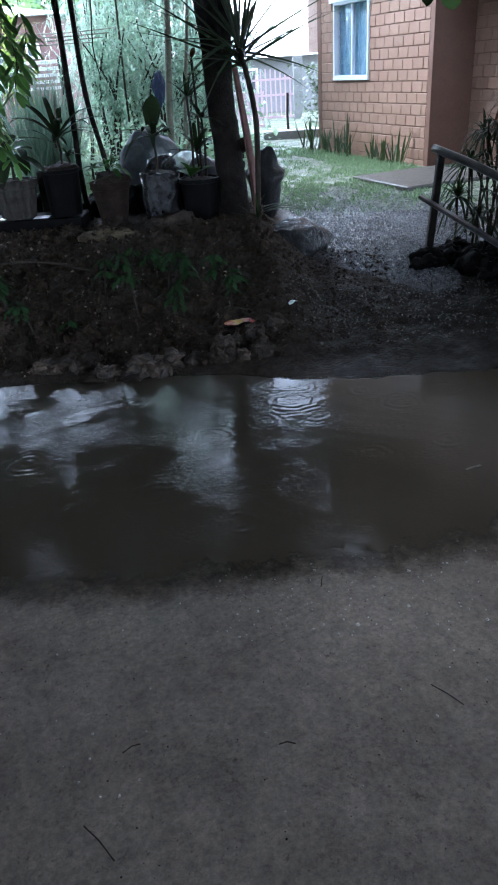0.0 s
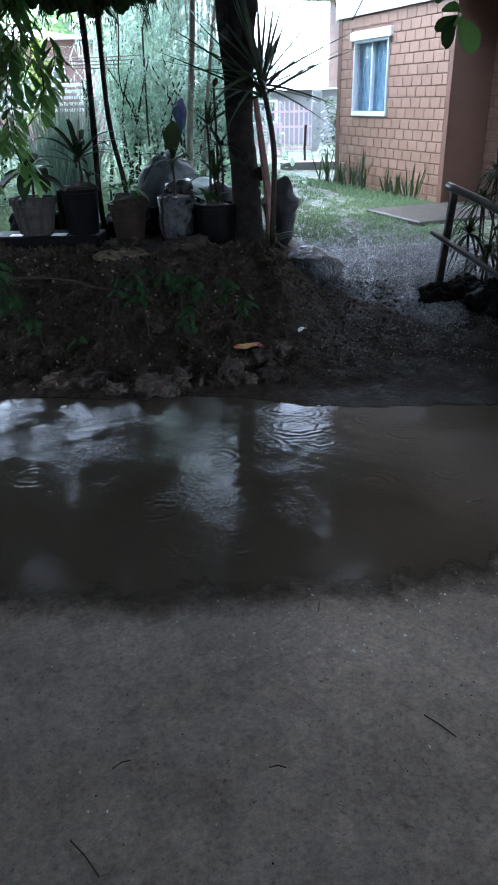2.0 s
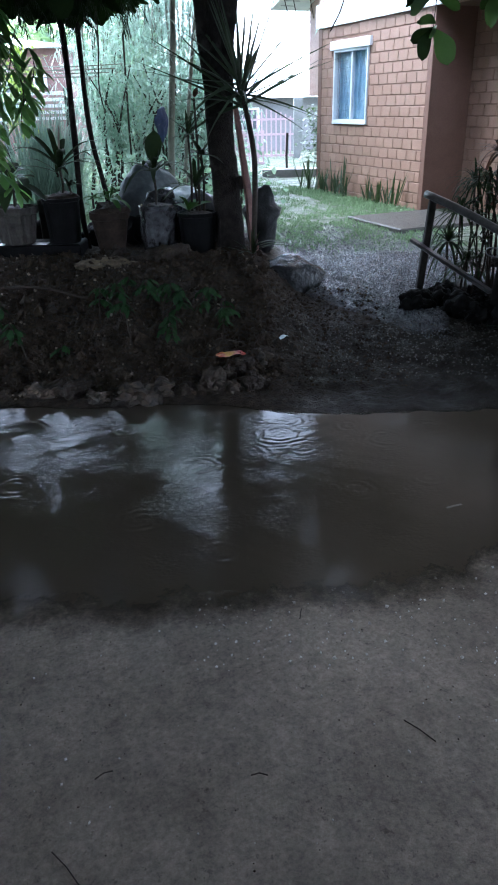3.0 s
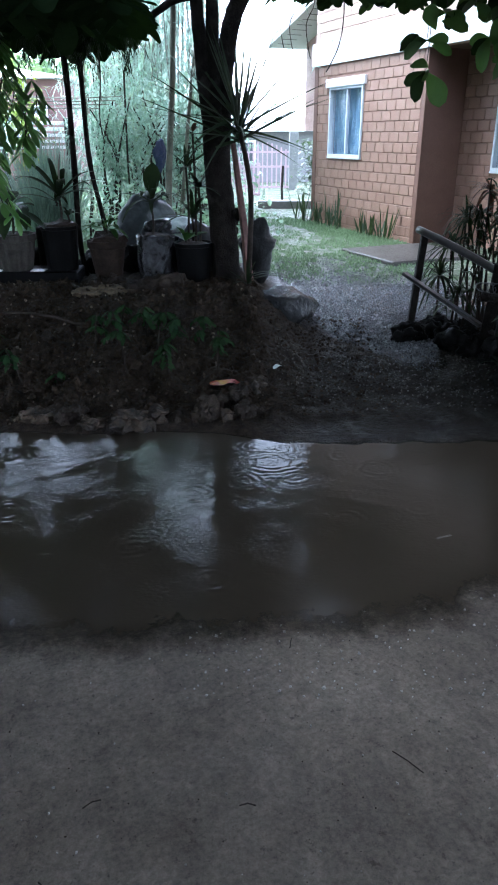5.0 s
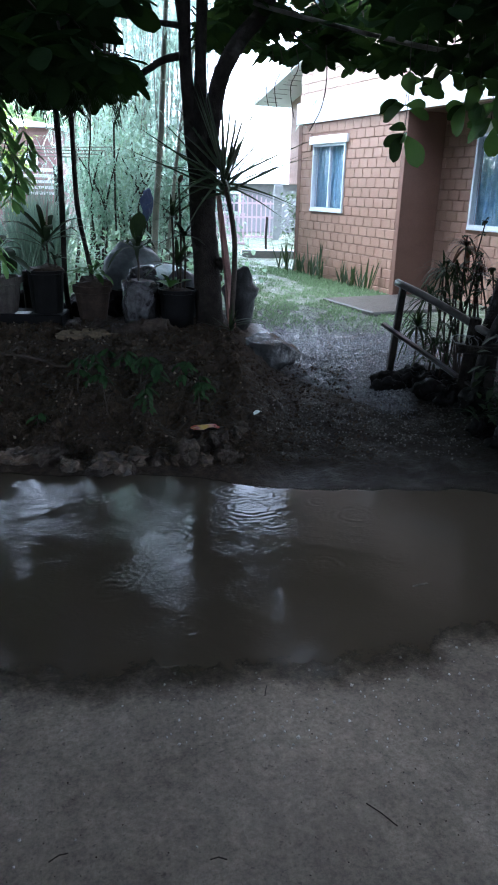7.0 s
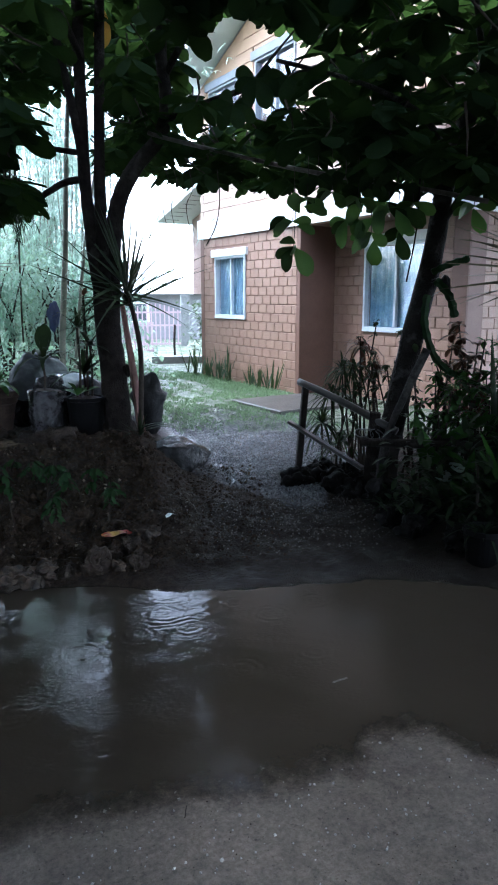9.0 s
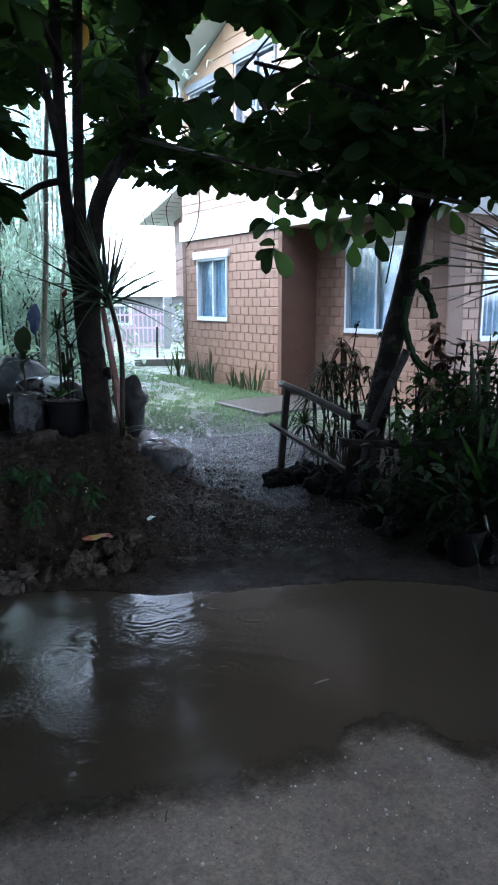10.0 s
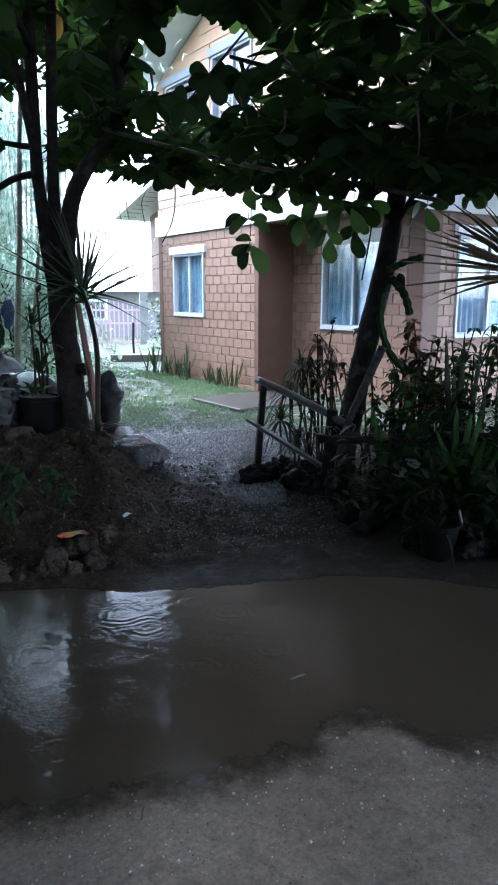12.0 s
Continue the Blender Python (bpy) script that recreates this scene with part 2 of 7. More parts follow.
M_WOOD = surf("weathered_timber", (0.0135, 0.012, 0.0105), (0.0413, 0.036, 0.0315), 10, 0.6, 0.6, 70, dist=0.008, spec=0.15)
M_RAIL = surf("wet_grey_rail", (0.0287, 0.0273, 0.0258), (0.067, 0.0656, 0.0636), 8, 0.3, 0.4, 70, dist=0.006)
M_BOARD = surf("red_brown_board", (0.15, 0.0675, 0.0562), (0.27, 0.143, 0.12), 6, 0.55, 0.3, 60)
M_POTGREY = surf("grey_cement_pot", (0.035, 0.0315, 0.0275), (0.075, 0.0675, 0.06), 7, 0.8, 0.6, 60, c3=(0.03, 0.0275, 0.025), c3_scale=5, spec=0.15)
M_POTCLAY = surf("dark_clay_pot", (0.013, 0.0095, 0.0075), (0.036, 0.025, 0.019), 9, 0.8, 0.4, 60, spec=0.12)
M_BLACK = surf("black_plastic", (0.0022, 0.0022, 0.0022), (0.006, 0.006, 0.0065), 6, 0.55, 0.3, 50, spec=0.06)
# wet stone taken down to near black, so its colour carries the garden's shade
M_SHADESTONE = surf("shade_black_stone", (0.0035, 0.0035, 0.0035), (0.012, 0.011, 0.01), 8, 0.6, 0.6, 50, spec=0.06)
M_WEED = leafy("dark_weed", (0.011, 0.028, 0.012), (0.027, 0.056, 0.022), 0.6, 0.15, None, 0.08)
M_STRAW = surf("rotten_straw", (0.04, 0.03, 0.018), (0.16, 0.12, 0.068), 18, 0.8, 0.9, 90, dist=0.02)
M_CREEPER = leafy("creeper_leaf", (0.026, 0.066, 0.022), (0.052, 0.112, 0.036), 0.4, 0.45, (0.22, 0.42, 0.1))
M_FOIL = surf("shiny_dark_film", (0.008, 0.0075, 0.008), (0.06, 0.06, 0.064), 9, 0.07, 1.0, 18, metal=0.5, dist=0.02)
M_GREYBAG = surf("grey_plastic_sack", (0.0206, 0.0227, 0.0248), (0.0495, 0.0516, 0.0536), 4, 0.45, 0.5, 30, spec=0.2)
M_PALEBAG = surf("pale_grey_sack", (0.055, 0.065, 0.07), (0.12, 0.135, 0.14), 4, 0.4, 0.6, 26, spec=0.25)
M_BLUESHEET = surf("blue_plastic", (0.0088, 0.0198, 0.0704), (0.022, 0.0396, 0.114), 5, 0.4, 0.3, 40)
M_SOIL = surf("pot_soil", (0.021, 0.0154, 0.0119), (0.042, 0.0315, 0.0245), 20, 0.8, 0.8, 70, spec=0.1)
M_POST = surf("grey_post_render", (0.13, 0.135, 0.13), (0.2, 0.205, 0.2), 5, 0.75, 0.3, 50)
M_PINK = surf("pink_gate_paint", (0.36, 0.25, 0.285), (0.44, 0.32, 0.35), 4, 0.5, 0.1, 60)
M_GREYWALL = surf("grey_render", (0.24, 0.24, 0.24), (0.336, 0.336, 0.328), 2, 0.75, 0.3, 60, c3=(0.16, 0.168, 0.16), c3_scale=1.5)
M_WRAP = surf("red_wrapper", (0.3, 0.015, 0.012), (0.45, 0.05, 0.02), 14, 0.3, 0.4, 50, c3=(0.55, 0.36, 0.05), c3_scale=9, c3_at=0.55)
M_FILM = surf("pale_plastic_film", (0.45, 0.55, 0.56), (0.68, 0.74, 0.75), 16, 0.3, 0.4, 50)


def ground_material():
    """Soil, gravel on the path and thin grass in the yard, by where they lie."""
    m = surf("yard_ground", (0.009, 0.0068, 0.005), (0.068, 0.049, 0.034), 17.0, 0.75, 1.0, 75, dist=0.05, spec=0.12)
    n, l = m.node_tree.nodes, m.node_tree.links
    b = n["Principled BSDF"]
    old = b.inputs["Base Color"].links[0].from_socket
    at = n.new("ShaderNodeAttribute")
    at.attribute_name = "cover"
    sep = n.new("ShaderNodeSeparateColor")
    l.new(at.outputs["Color"], sep.inputs["Color"])
    geo = n.new("ShaderNodeNewGeometry")
    vor = n.new("ShaderNodeTexVoronoi")
    vor.inputs["Scale"].default_value = 85
    l.new(geo.outputs["Position"], vor.inputs["Vector"])
    gr = n.new("ShaderNodeValToRGB")
    gr.color_ramp.elements[0].color, gr.color_ramp.elements[1].color = (0.07, 0.071, 0.076, 1), (0.29, 0.295, 0.315, 1)
    l.new(vor.outputs["Color"], gr.inputs["Fac"])
    m1 = n.new("ShaderNodeMix")
    m1.data_type = "RGBA"
    l.new(sep.outputs["Red"], m1.inputs["Factor"])
    mudmix = n.new("ShaderNodeMix")
    mudmix.data_type = "RGBA"
    mudmix.inputs["B"].default_value = (0.019, 0.0165, 0.0125, 1)
    soften = n.new("ShaderNodeMath")
    soften.operation = "MULTIPLY"
    soften.inputs[1].default_value = 0.75
    l.new(sep.outputs["Blue"], soften.inputs[0])
    l.new(soften.outputs[0], mudmix.inputs["Factor"])
    l.new(old, mudmix.inputs["A"])
    l.new(mudmix.outputs["Result"], m1.inputs["A"])
    l.new(gr.outputs["Color"], m1.inputs["B"])
    gn = n.new("ShaderNodeTexNoise")
    gn.inputs["Scale"].default_value, gn.inputs["Detail"].default_value, gn.inputs["Roughness"].default_value = 3.2, 12, 0.72
    l.new(geo.outputs["Position"], gn.inputs["Vector"])
    g2 = n.new("ShaderNodeValToRGB")
    g2.color_ramp.elements[0].position, g2.color_ramp.elements[1].position = 0.38, 0.64
    g2.color_ramp.elements[0].color, g2.color_ramp.elements[1].color = (0.075, 0.11, 0.055, 1), (0.19, 0.205, 0.165, 1)
    l.new(gn.outputs["Fac"], g2.inputs["Fac"])
    m2 = n.new("ShaderNodeMix")
    m2.data_type = "RGBA"
    l.new(sep.outputs["Green"], m2.inputs["Factor"])
    l.new(m1.outputs["Result"], m2.inputs["A"])
    l.new(g2.outputs["Color"], m2.inputs["B"])
    l.new(m2.outputs["Result"], b.inputs["Base Color"])
    rm = n.new("ShaderNodeMapRange")
    rm.inputs["To Min"].default_value, rm.inputs["To Max"].default_value = 0.7, 0.2
    l.new(sep.outputs["Red"], rm.inputs["Value"])
    wet = n.new("ShaderNodeMapRange")
    wet.inputs["From Min"].default_value, wet.inputs["From Max"].default_value = 0.45, 0.62
    wet.inputs["To Min"].default_value, wet.inputs["To Max"].default_value = 1.0, 0.6
    l.new(gn.outputs["Fac"], wet.inputs["Value"])
    mul = n.new("ShaderNodeMath")
    mul.operation = "MULTIPLY"
    l.new(rm.outputs["Result"], mul.inputs[0])
    l.new(wet.outputs["Result"], mul.inputs[1])
    l.new(mul.outputs[0], b.inputs["Roughness"])
    film = n.new("ShaderNodeMath")
    film.operation, film.use_clamp = "MULTIPLY_ADD", True
    film.inputs[1].default_value, film.inputs[2].default_value = 3.4, -0.6
    l.new(gn.outputs["Fac"], film.inputs[0])
    fm = n.new("ShaderNodeMath")
    fm.operation = "MULTIPLY"
    l.new(film.outputs[0], fm.inputs[0])
    both = n.new("ShaderNodeMath")
    both.operation, both.use_clamp = "MULTIPLY_ADD", True
    both.inputs[1].default_value = 0.14
    l.new(sep.outputs["Green"], both.inputs[0])
    l.new(sep.outputs["Red"], both.inputs[2])
    l.new(both.outputs[0], fm.inputs[1])
    l.new(fm.outputs[0], b.inputs["Coat Weight"])
    b.inputs["Coat Roughness"].default_value = 0.14
    # the water film lies flatter than the grain below it
    fb = n.new("ShaderNodeBump")
    fb.inputs["Strength"].default_value, fb.inputs["Distance"].default_value = 0.6, 0.012
    l.new(vor.outputs["Distance"], fb.inputs["Height"])
    l.new(fb.outputs["Normal"], b.inputs["Coat Normal"])
    return m


def water_material():
    """Shallow muddy rain water: brown and clear only where it thins out over the slab."""
    m = bpy.data.materials.new("muddy_water")
    m.use_nodes = True
    n, l = m.node_tree.nodes, m.node_tree.links
    b, out = n["Principled BSDF"], n["Material Output"]
    b.inputs["Roughness"].default_value, b.inputs["IOR"].default_value = 0.025, 1.3
    b.inputs["Specular IOR Level"].default_value = 0.32
    tc = n.new("ShaderNodeTexCoord")
    nz = n.new("ShaderNodeTexNoise")
    nz.inputs["Scale"].default_value, nz.inputs["Detail"].default_value = 1.1, 4
    l.new(tc.outputs["Object"], nz.inputs["Vector"])
    r = n.new("ShaderNodeValToRGB")
    r.color_ramp.elements[0].color, r.color_ramp.elements[1].color = (0.046, 0.0375, 0.027, 1), (0.064, 0.0525, 0.038, 1)
    l.new(nz.outputs["Fac"], r.inputs["Fac"])
    l.new(r.outputs["Color"], b.inputs["Base Color"])
    at = n.new("ShaderNodeAttribute")
    at.attribute_name = "depth"
    tr = n.new("ShaderNodeBsdfTransparent")
    mx = n.new("ShaderNodeMixShader")
    mp = n.new("ShaderNodeMapRange")
    mp.inputs["From Min"].default_value, mp.inputs["From Max"].default_value = 0.0, 0.0105
    mp.inputs["To Min"].default_value, mp.inputs["To Max"].default_value = 0.0, 1.0
    edge = n.new("ShaderNodeTexNoise")
    edge.inputs["Scale"].default_value, edge.inputs["Detail"].default_value, edge.inputs["Roughness"].default_value = 11, 10, 0.78
    l.new(tc.outputs["Object"], edge.inputs["Vector"])
    em = n.new("ShaderNodeMath")
    em.operation = "MULTIPLY_ADD"
    em.inputs[1].default_value, em.inputs[2].default_value = 0.022, -0.0135
    l.new(edge.outputs["Fac"], em.inputs[0])
    ea = n.new("ShaderNodeMath")
    l.new(em.outputs[0], ea.inputs[0])
    l.new(at.outputs["Fac"], ea.inputs[1])
    l.new(ea.outputs[0], mp.inputs["Value"])
    l.new(mp.outputs["Result"], mx.inputs["Fac"])
    l.new(tr.outputs[0], mx.inputs[1])
    l.new(b.outputs[0], mx.inputs[2])
    l.new(mx.outputs[0], out.inputs["Surface"])
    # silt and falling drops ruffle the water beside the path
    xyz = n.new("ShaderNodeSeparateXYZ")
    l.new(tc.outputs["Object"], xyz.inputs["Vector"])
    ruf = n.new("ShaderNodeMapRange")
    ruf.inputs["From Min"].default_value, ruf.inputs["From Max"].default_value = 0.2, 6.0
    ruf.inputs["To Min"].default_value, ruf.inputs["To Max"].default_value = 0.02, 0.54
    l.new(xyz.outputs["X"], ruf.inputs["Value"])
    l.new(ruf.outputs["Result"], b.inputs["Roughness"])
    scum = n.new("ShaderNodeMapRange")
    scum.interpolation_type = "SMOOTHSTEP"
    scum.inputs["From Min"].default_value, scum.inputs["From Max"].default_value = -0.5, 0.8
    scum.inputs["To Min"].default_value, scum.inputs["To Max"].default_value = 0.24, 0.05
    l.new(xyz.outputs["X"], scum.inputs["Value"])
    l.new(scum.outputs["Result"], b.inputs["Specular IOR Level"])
    b1 = n.new("ShaderNodeTexNoise")
    b1.inputs["Scale"].default_value, b1.inputs["Detail"].default_value = 46, 3
    squeeze = n.new("ShaderNodeMapping")
    squeeze.inputs["Scale"].default_value = (0.8, 1.2, 1.0)
    l.new(tc.outputs["Object"], squeeze.inputs["Vector"])
    l.new(squeeze.outputs["Vector"], b1.inputs["Vector"])
    calm = n.new("ShaderNodeTexNoise")
    calm.inputs["Scale"].default_value, calm.inputs["Detail"].default_value = 3.1, 4
    l.new(tc.outputs["Object"], calm.inputs["Vector"])
    cm = n.new("ShaderNodeMapRange")
    cm.inputs["From Min"].default_value, cm.inputs["From Max"].default_value = 0.4, 0.65
    cm.inputs["To Min"].default_value, cm.inputs["To Max"].default_value = 0.12, 1.0
    l.new(calm.outputs["Fac"], cm.inputs["Value"])
    bp = n.new("ShaderNodeBump")
    bp.inputs["Distance"].default_value = 0.0022
    l.new(cm.outputs["Result"], bp.inputs["Strength"])
    l.new(b1.outputs["Fac"], bp.inputs["Height"])
    l.new(bp.outputs["Normal"], b.inputs["Normal"])
    return m


# ---- mesh helpers ----
def to_mesh(name, bm, material, smooth_faces=False):
    me = bpy.data.meshes.new(name)
    bm.to_mesh(me)
    bm.free()
    me.materials.append(material)
    if smooth_faces:
        me.shade_smooth()
    return me


def part(name, bm, material, parent=None, label="", smooth_faces=False):
    ob = new(name, to_mesh(name, bm, material, smooth_faces))
    ob.parent = parent
    return tagged(ob, label)


def thing(name, label, category, group="", at=None, kind=""):
    e = new(name)
    e.empty_display_size = 0.1
    if at is not None:
        e.matrix_world = at
    return tagged(e, label, category, group, kind)


def box(bm, lo, hi, bevel=0.0, m=None):
    lo, hi = Vector(lo), Vector(hi)
    mat = Matrix.Translation((lo + hi) / 2) @ Matrix.Diagonal((*(hi - lo), 1))
    g = bmesh.ops.create_cube(bm, size=1, matrix=(m @ mat) if m else mat)
    if bevel:
        edges = {e for v in g["verts"] for e in v.link_edges}
        bmesh.ops.bevel(bm, geom=list(edges), offset=bevel, segments=1, affect="EDGES")
    return bm


def tube(bm, pts, radii, sides=8, rough=0.0, seed=0):
    """A tapered limb along points."""
    rnd = random.Random(seed)
    pts = [Vector(p) for p in pts]
    rings = []
    for i, p in enumerate(pts):
        d = (pts[min(i + 1, len(pts) - 1)] - pts[max(i - 1, 0)]).normalized()
        a = d.orthogonal().normalized() if i == 0 else (rings[-1][1] - d * rings[-1][1].dot(d)).normalized()
        b = d.cross(a)
        r = radii[i] if isinstance(radii, (list, tuple)) else radii
        ring = [bm.verts.new(p + (a * math.cos(k * math.tau / sides) + b * math.sin(k * math.tau / sides)) * r * (1 + rough * rnd.uniform(-1, 1))) for k in range(sides)]
        rings.append((ring, a))
    for (r0, _), (r1, _) in zip(rings, rings[1:]):
        for k in range(sides):
            bm.faces.new((r0[k], r0[(k + 1) % sides], r1[(k + 1) % sides], r1[k]))
    bm.faces.new(rings[0][0][::-1])
    bm.faces.new(rings[-1][0])
    return bm


def curve_pts(pts, n=4):
    """More points along a smooth line through the given ones."""
    pts = [Vector(p) for p in pts]
    out = []
    for i in range(len(pts) - 1):
        p0, p1, p2, p3 = pts[max(i - 1, 0)], pts[i], pts[i + 1], pts[min(i + 2, len(pts) - 1)]
        for k in range(n):
            t = k / n
            out.append(0.5 * (2 * p1 + (p2 - p0) * t + (2 * p0 - 5 * p1 + 4 * p2 - p3) * t * t + (3 * p1 - p0 - 3 * p2 + p3) * t ** 3))
    return out + [pts[-1]]


def taper(pts, r0, r1):
    k = len(pts) - 1
    return [r0 + (r1 - r0) * i / k for i in range(k + 1)]


def lathe(bm, profile, sides=20, flutes=0, depth=0.0, centre=(0, 0, 0)):
    c = Vector(centre)
    rings = []
    for r, z in profile:
        ring = []
        for k in range(sides):
            a = math.tau * k / sides
            rr = r * (1 + depth * (1 if flutes and (k * flutes * 2 // sides) % 2 else 0))
            ring.append(bm.verts.new(c + Vector((rr * math.cos(a), rr * math.sin(a), z))))
        rings.append(ring)
    for r0, r1 in zip(rings, rings[1:]):
        for k in range(sides):
            bm.faces.new((r0[k], r0[(k + 1) % sides], r1[(k + 1) % sides], r1[k]))
    bm.faces.new(rings[0][::-1])
    bm.faces.new(rings[-1])
    return bm


def lump(bm, centre, size, seed, rough=0.25, sub=2, squash=1.0, floor_z=None):
    """A stone or a sack: an uneven rounded body."""
    g = bmesh.ops.create_icosphere(bm, subdivisions=sub, radius=1.0)
    off = Vector((seed * 7.3, seed * 3.1, seed * 5.7))
    for v in g["verts"]:
        d = v.co.copy()
        k = 1 + rough * (noise.noise(d * 1.3 + off) * 1.3 + 0.5 * noise.noise(d * 3.1 + off))
        v.co = Vector(centre) + Vector((d.x * size[0], d.y * size[1], d.z * size[2])) * k
        if floor_z is not None:
            v.co.z = max(v.co.z, floor_z)
    return bm


class Blades:
    """Gathers many leaf blades into one mesh."""

    def __init__(self):
        self.verts, self.faces = [], []

    def strap(self, base, direction, length, width, droop=0.3, up=Vector((0, 0, 1)), n=5, fold=0.25, shape="strap", twist=0.0):
        d = Vector(direction).normalized()
        side = d.cross(up)
        side = side.normalized() if side.length > 1e-3 else d.orthogonal().normalized()
        if twist:
            side = Matrix.Rotation(twist, 3, d) @ side
        nor = side.cross(d)
        base = Vector(base)
        i0 = len(self.verts)
        for i in range(n + 1):
            s = i / n
            if shape == "strap":
                w = width * (0.45 + 1.1 * s) * (1 - s) ** 0.7 * 1.25 if s < 1 else 0
            elif shape == "stalked":
                w = width * (0.12 + (math.sin(math.pi * min((s - 0.25) / 0.75, 0.99)) ** 0.75 if s > 0.25 else 0)) * (1 if s < 1 else 0.2)
            elif shape == "obovate":
                w = width * (0.1 + math.sin(math.pi * min(s, 0.97) ** 1.6) ** 0.62) if s > 0 else width * 0.06
            else:
                w = width * (1 - s) ** 0.8 * (0.6 + 0.4 * min(1, s * 5))
            p = base + d * length * s * (1 - 0.25 * abs(droop) * s) - Vector((0, 0, droop * length * s * s))
            h = fold * w * 0.5
            self.verts += [p - side * w * 0.5 + nor * h, p, p + side * w * 0.5 + nor * h]
        for i in range(n):
            a = i0 + 3 * i
            self.faces += [(a, a + 1, a + 4, a + 3), (a + 1, a + 2, a + 5, a + 4)]

    def mesh(self, name, material):
        me = bpy.data.meshes.new(name)
        me.from_pydata([tuple(v) for v in self.verts], [], self.faces)
        me.materials.append(material)
        me.shade_smooth()
        return me

    def part(self, name, material, parent=None, label="", kind=""):
        ob = new(name, self.mesh(name, material))
        ob.parent = parent
        return tagged(ob, label, kind=kind)


def ball_dir(rnd, zmin=-1.0, zmax=1.0):
    z, a = rnd.uniform(zmin, zmax), rnd.uniform(0, math.tau)
    r = math.sqrt(max(0, 1 - z * z))
    return Vector((r * math.cos(a), r * math.sin(a), z))


# ---- ground, road and water ----
def shore_far(u):
    return 4.58 - 0.21 * smooth(-0.35, 0.3, u) - 0.47 * smooth(1.5, 2.9, u) + 0.05 * noise.noise(Vector((u * 2.2, 3, 0))) + 0.03 * noise.noise(Vector((u * 7, 3, 4)))


def shore_near(u):
    return 2.16 + 0.06 * smooth(-0.8, 0.2, u) + 0.1 * smooth(0.3, 0.75, u) + 0.18 * smooth(0.8, 1.0, u) - 0.27 * smooth(1.18, 1.5, u) + 0.05 * noise.noise(Vector((u * 2.5, 7, 0))) + 0.03 * noise.noise(Vector((u * 9, 7, 0)))


def bank(u):
    """How far the heaped bank, not the path, lies here."""
    return 1 - smooth(-0.1, 0.58, u)


def gravel_edge(u):
    """Where the gravelled path breaks off towards the muddy ramp."""
    return max(6.52 - 1.27 * (u - 0.59), 5.58) + 1.1 * smooth(1.5, 1.85, u)


def ground_z(u, v):
    f = shore_far(u)
    d = v - f
    rough_soil = 0.035 * fbm(u * 2.3, v * 2.3) + 0.035 * fbm(u * 5.3, v * 5.3, 4) + 0.03 * fbm(u * 11, v * 11, 2)
    path = -0.1 + 0.1 * smooth(-0.4, 0.02, d) + 0.17 * smooth(0, 1.6, d) + 0.04 * smooth(1.4, 2.6, d)
    heap = -0.1 + 0.13 * smooth(-0.3, 0.05, d) + 0.27 * smooth(0.0, 0.9, d) + 0.25 * smooth(0.7, 2.3, d) - 0.25 * smooth(3.2, 5.5, d)
    right = 0.1 * smooth(1.7, 2.3, u) * smooth(0.1, 0.8, d) * (1 - smooth(2.5, 4, d))
    k = bank(u)
    z = path * (1 - k) + heap * k + right
    soft = smooth(-0.04, 0.35, d)
    calm = 1 - 0.75 * smooth(2.5, 4.5, d)
    lip = 0.035 * smooth(-0.06, 0.12, v - gravel_edge(u)) * (1 - k) * (1 - smooth(3.0, 6.0, d))
    yard = 0.045 * smooth(4.0, 6.5, d)
    return z + lip + yard + rough_soil * soft * calm * (0.45 - 0.25 * smooth(1.2, 2.0, d) + 0.9 * k)


def grid_lines(lo, hi, step, reach):
    core = list(np.arange(lo, hi + step / 2, step))
    out, d, a = [], step, hi
    while a < reach:
        d *= 1.45
        a += d
        out.append(a)
    back, d, a = [], step, lo
    while a > -reach:
        d *= 1.45
        a -= d
        back.append(a)
    return back[::-1] + core + out


def build_ground():
    us, vs = grid_lines(-3.4, 3.6, 0.032, 400), grid_lines(3.9, 8.6, 0.032, 400)
    verts, cover = [], []
    for v in vs:
        for u in us:
            z = ground_z(u, v) if v > 3.5 else -0.12
            verts.append((u, v, z))
            d = v - shore_far(u)
            wob = 0.35 * noise.noise(Vector((u * 1.7, v * 1.7, 5)))
            past = v - gravel_edge(u) + 0.35 * wob + 0.12 * noise.noise(Vector((u * 7, v * 7, 1)))
            gravel = smooth(0.1, 0.55, u) * smooth(-0.1, 0.16, past) * (1 - smooth(3.6, 5.4, d + wob * 2)) * (1 - smooth(2.2, 2.8, u))
            grass = smooth(3.6, 5.0, d + wob * 2) * 1.0
            mud = (1 - bank(u)) * (1 - gravel) * (1 - smooth(1.1, 1.7, d + wob)) * smooth(-0.1, 0.15, u)
            cover.append((gravel, grass, mud, 1))
    nu = len(us)
    faces = [(j * nu + i, j * nu + i + 1, (j + 1) * nu + i + 1, (j + 1) * nu + i) for j in range(len(vs) - 1) for i in range(nu - 1)]
    me = bpy.data.meshes.new("ground")
    me.from_pydata(verts, [], faces)
    att = me.attributes.new("cover", "FLOAT_COLOR", "POINT")
    att.data.foreach_set("color", np.array(cover, dtype=np.float32).ravel())
    me.materials.append(ground_material())
    me.shade_smooth()
    ob = new("ground", me)
    ob.matrix_world = ROAD
    return tagged(ob, "dark wet soil bank, gravel path and thin yard grass", "ground", kind="structure")


def road_z(u, v):
    n = shore_near(u)
    d = n - v
    return (0.03 * d if d > 0 else max(-0.06, 0.045 * d)) + 0.0035 * fbm(u * 3, v * 3, 1) * (1 if d > 0 else 0.5)


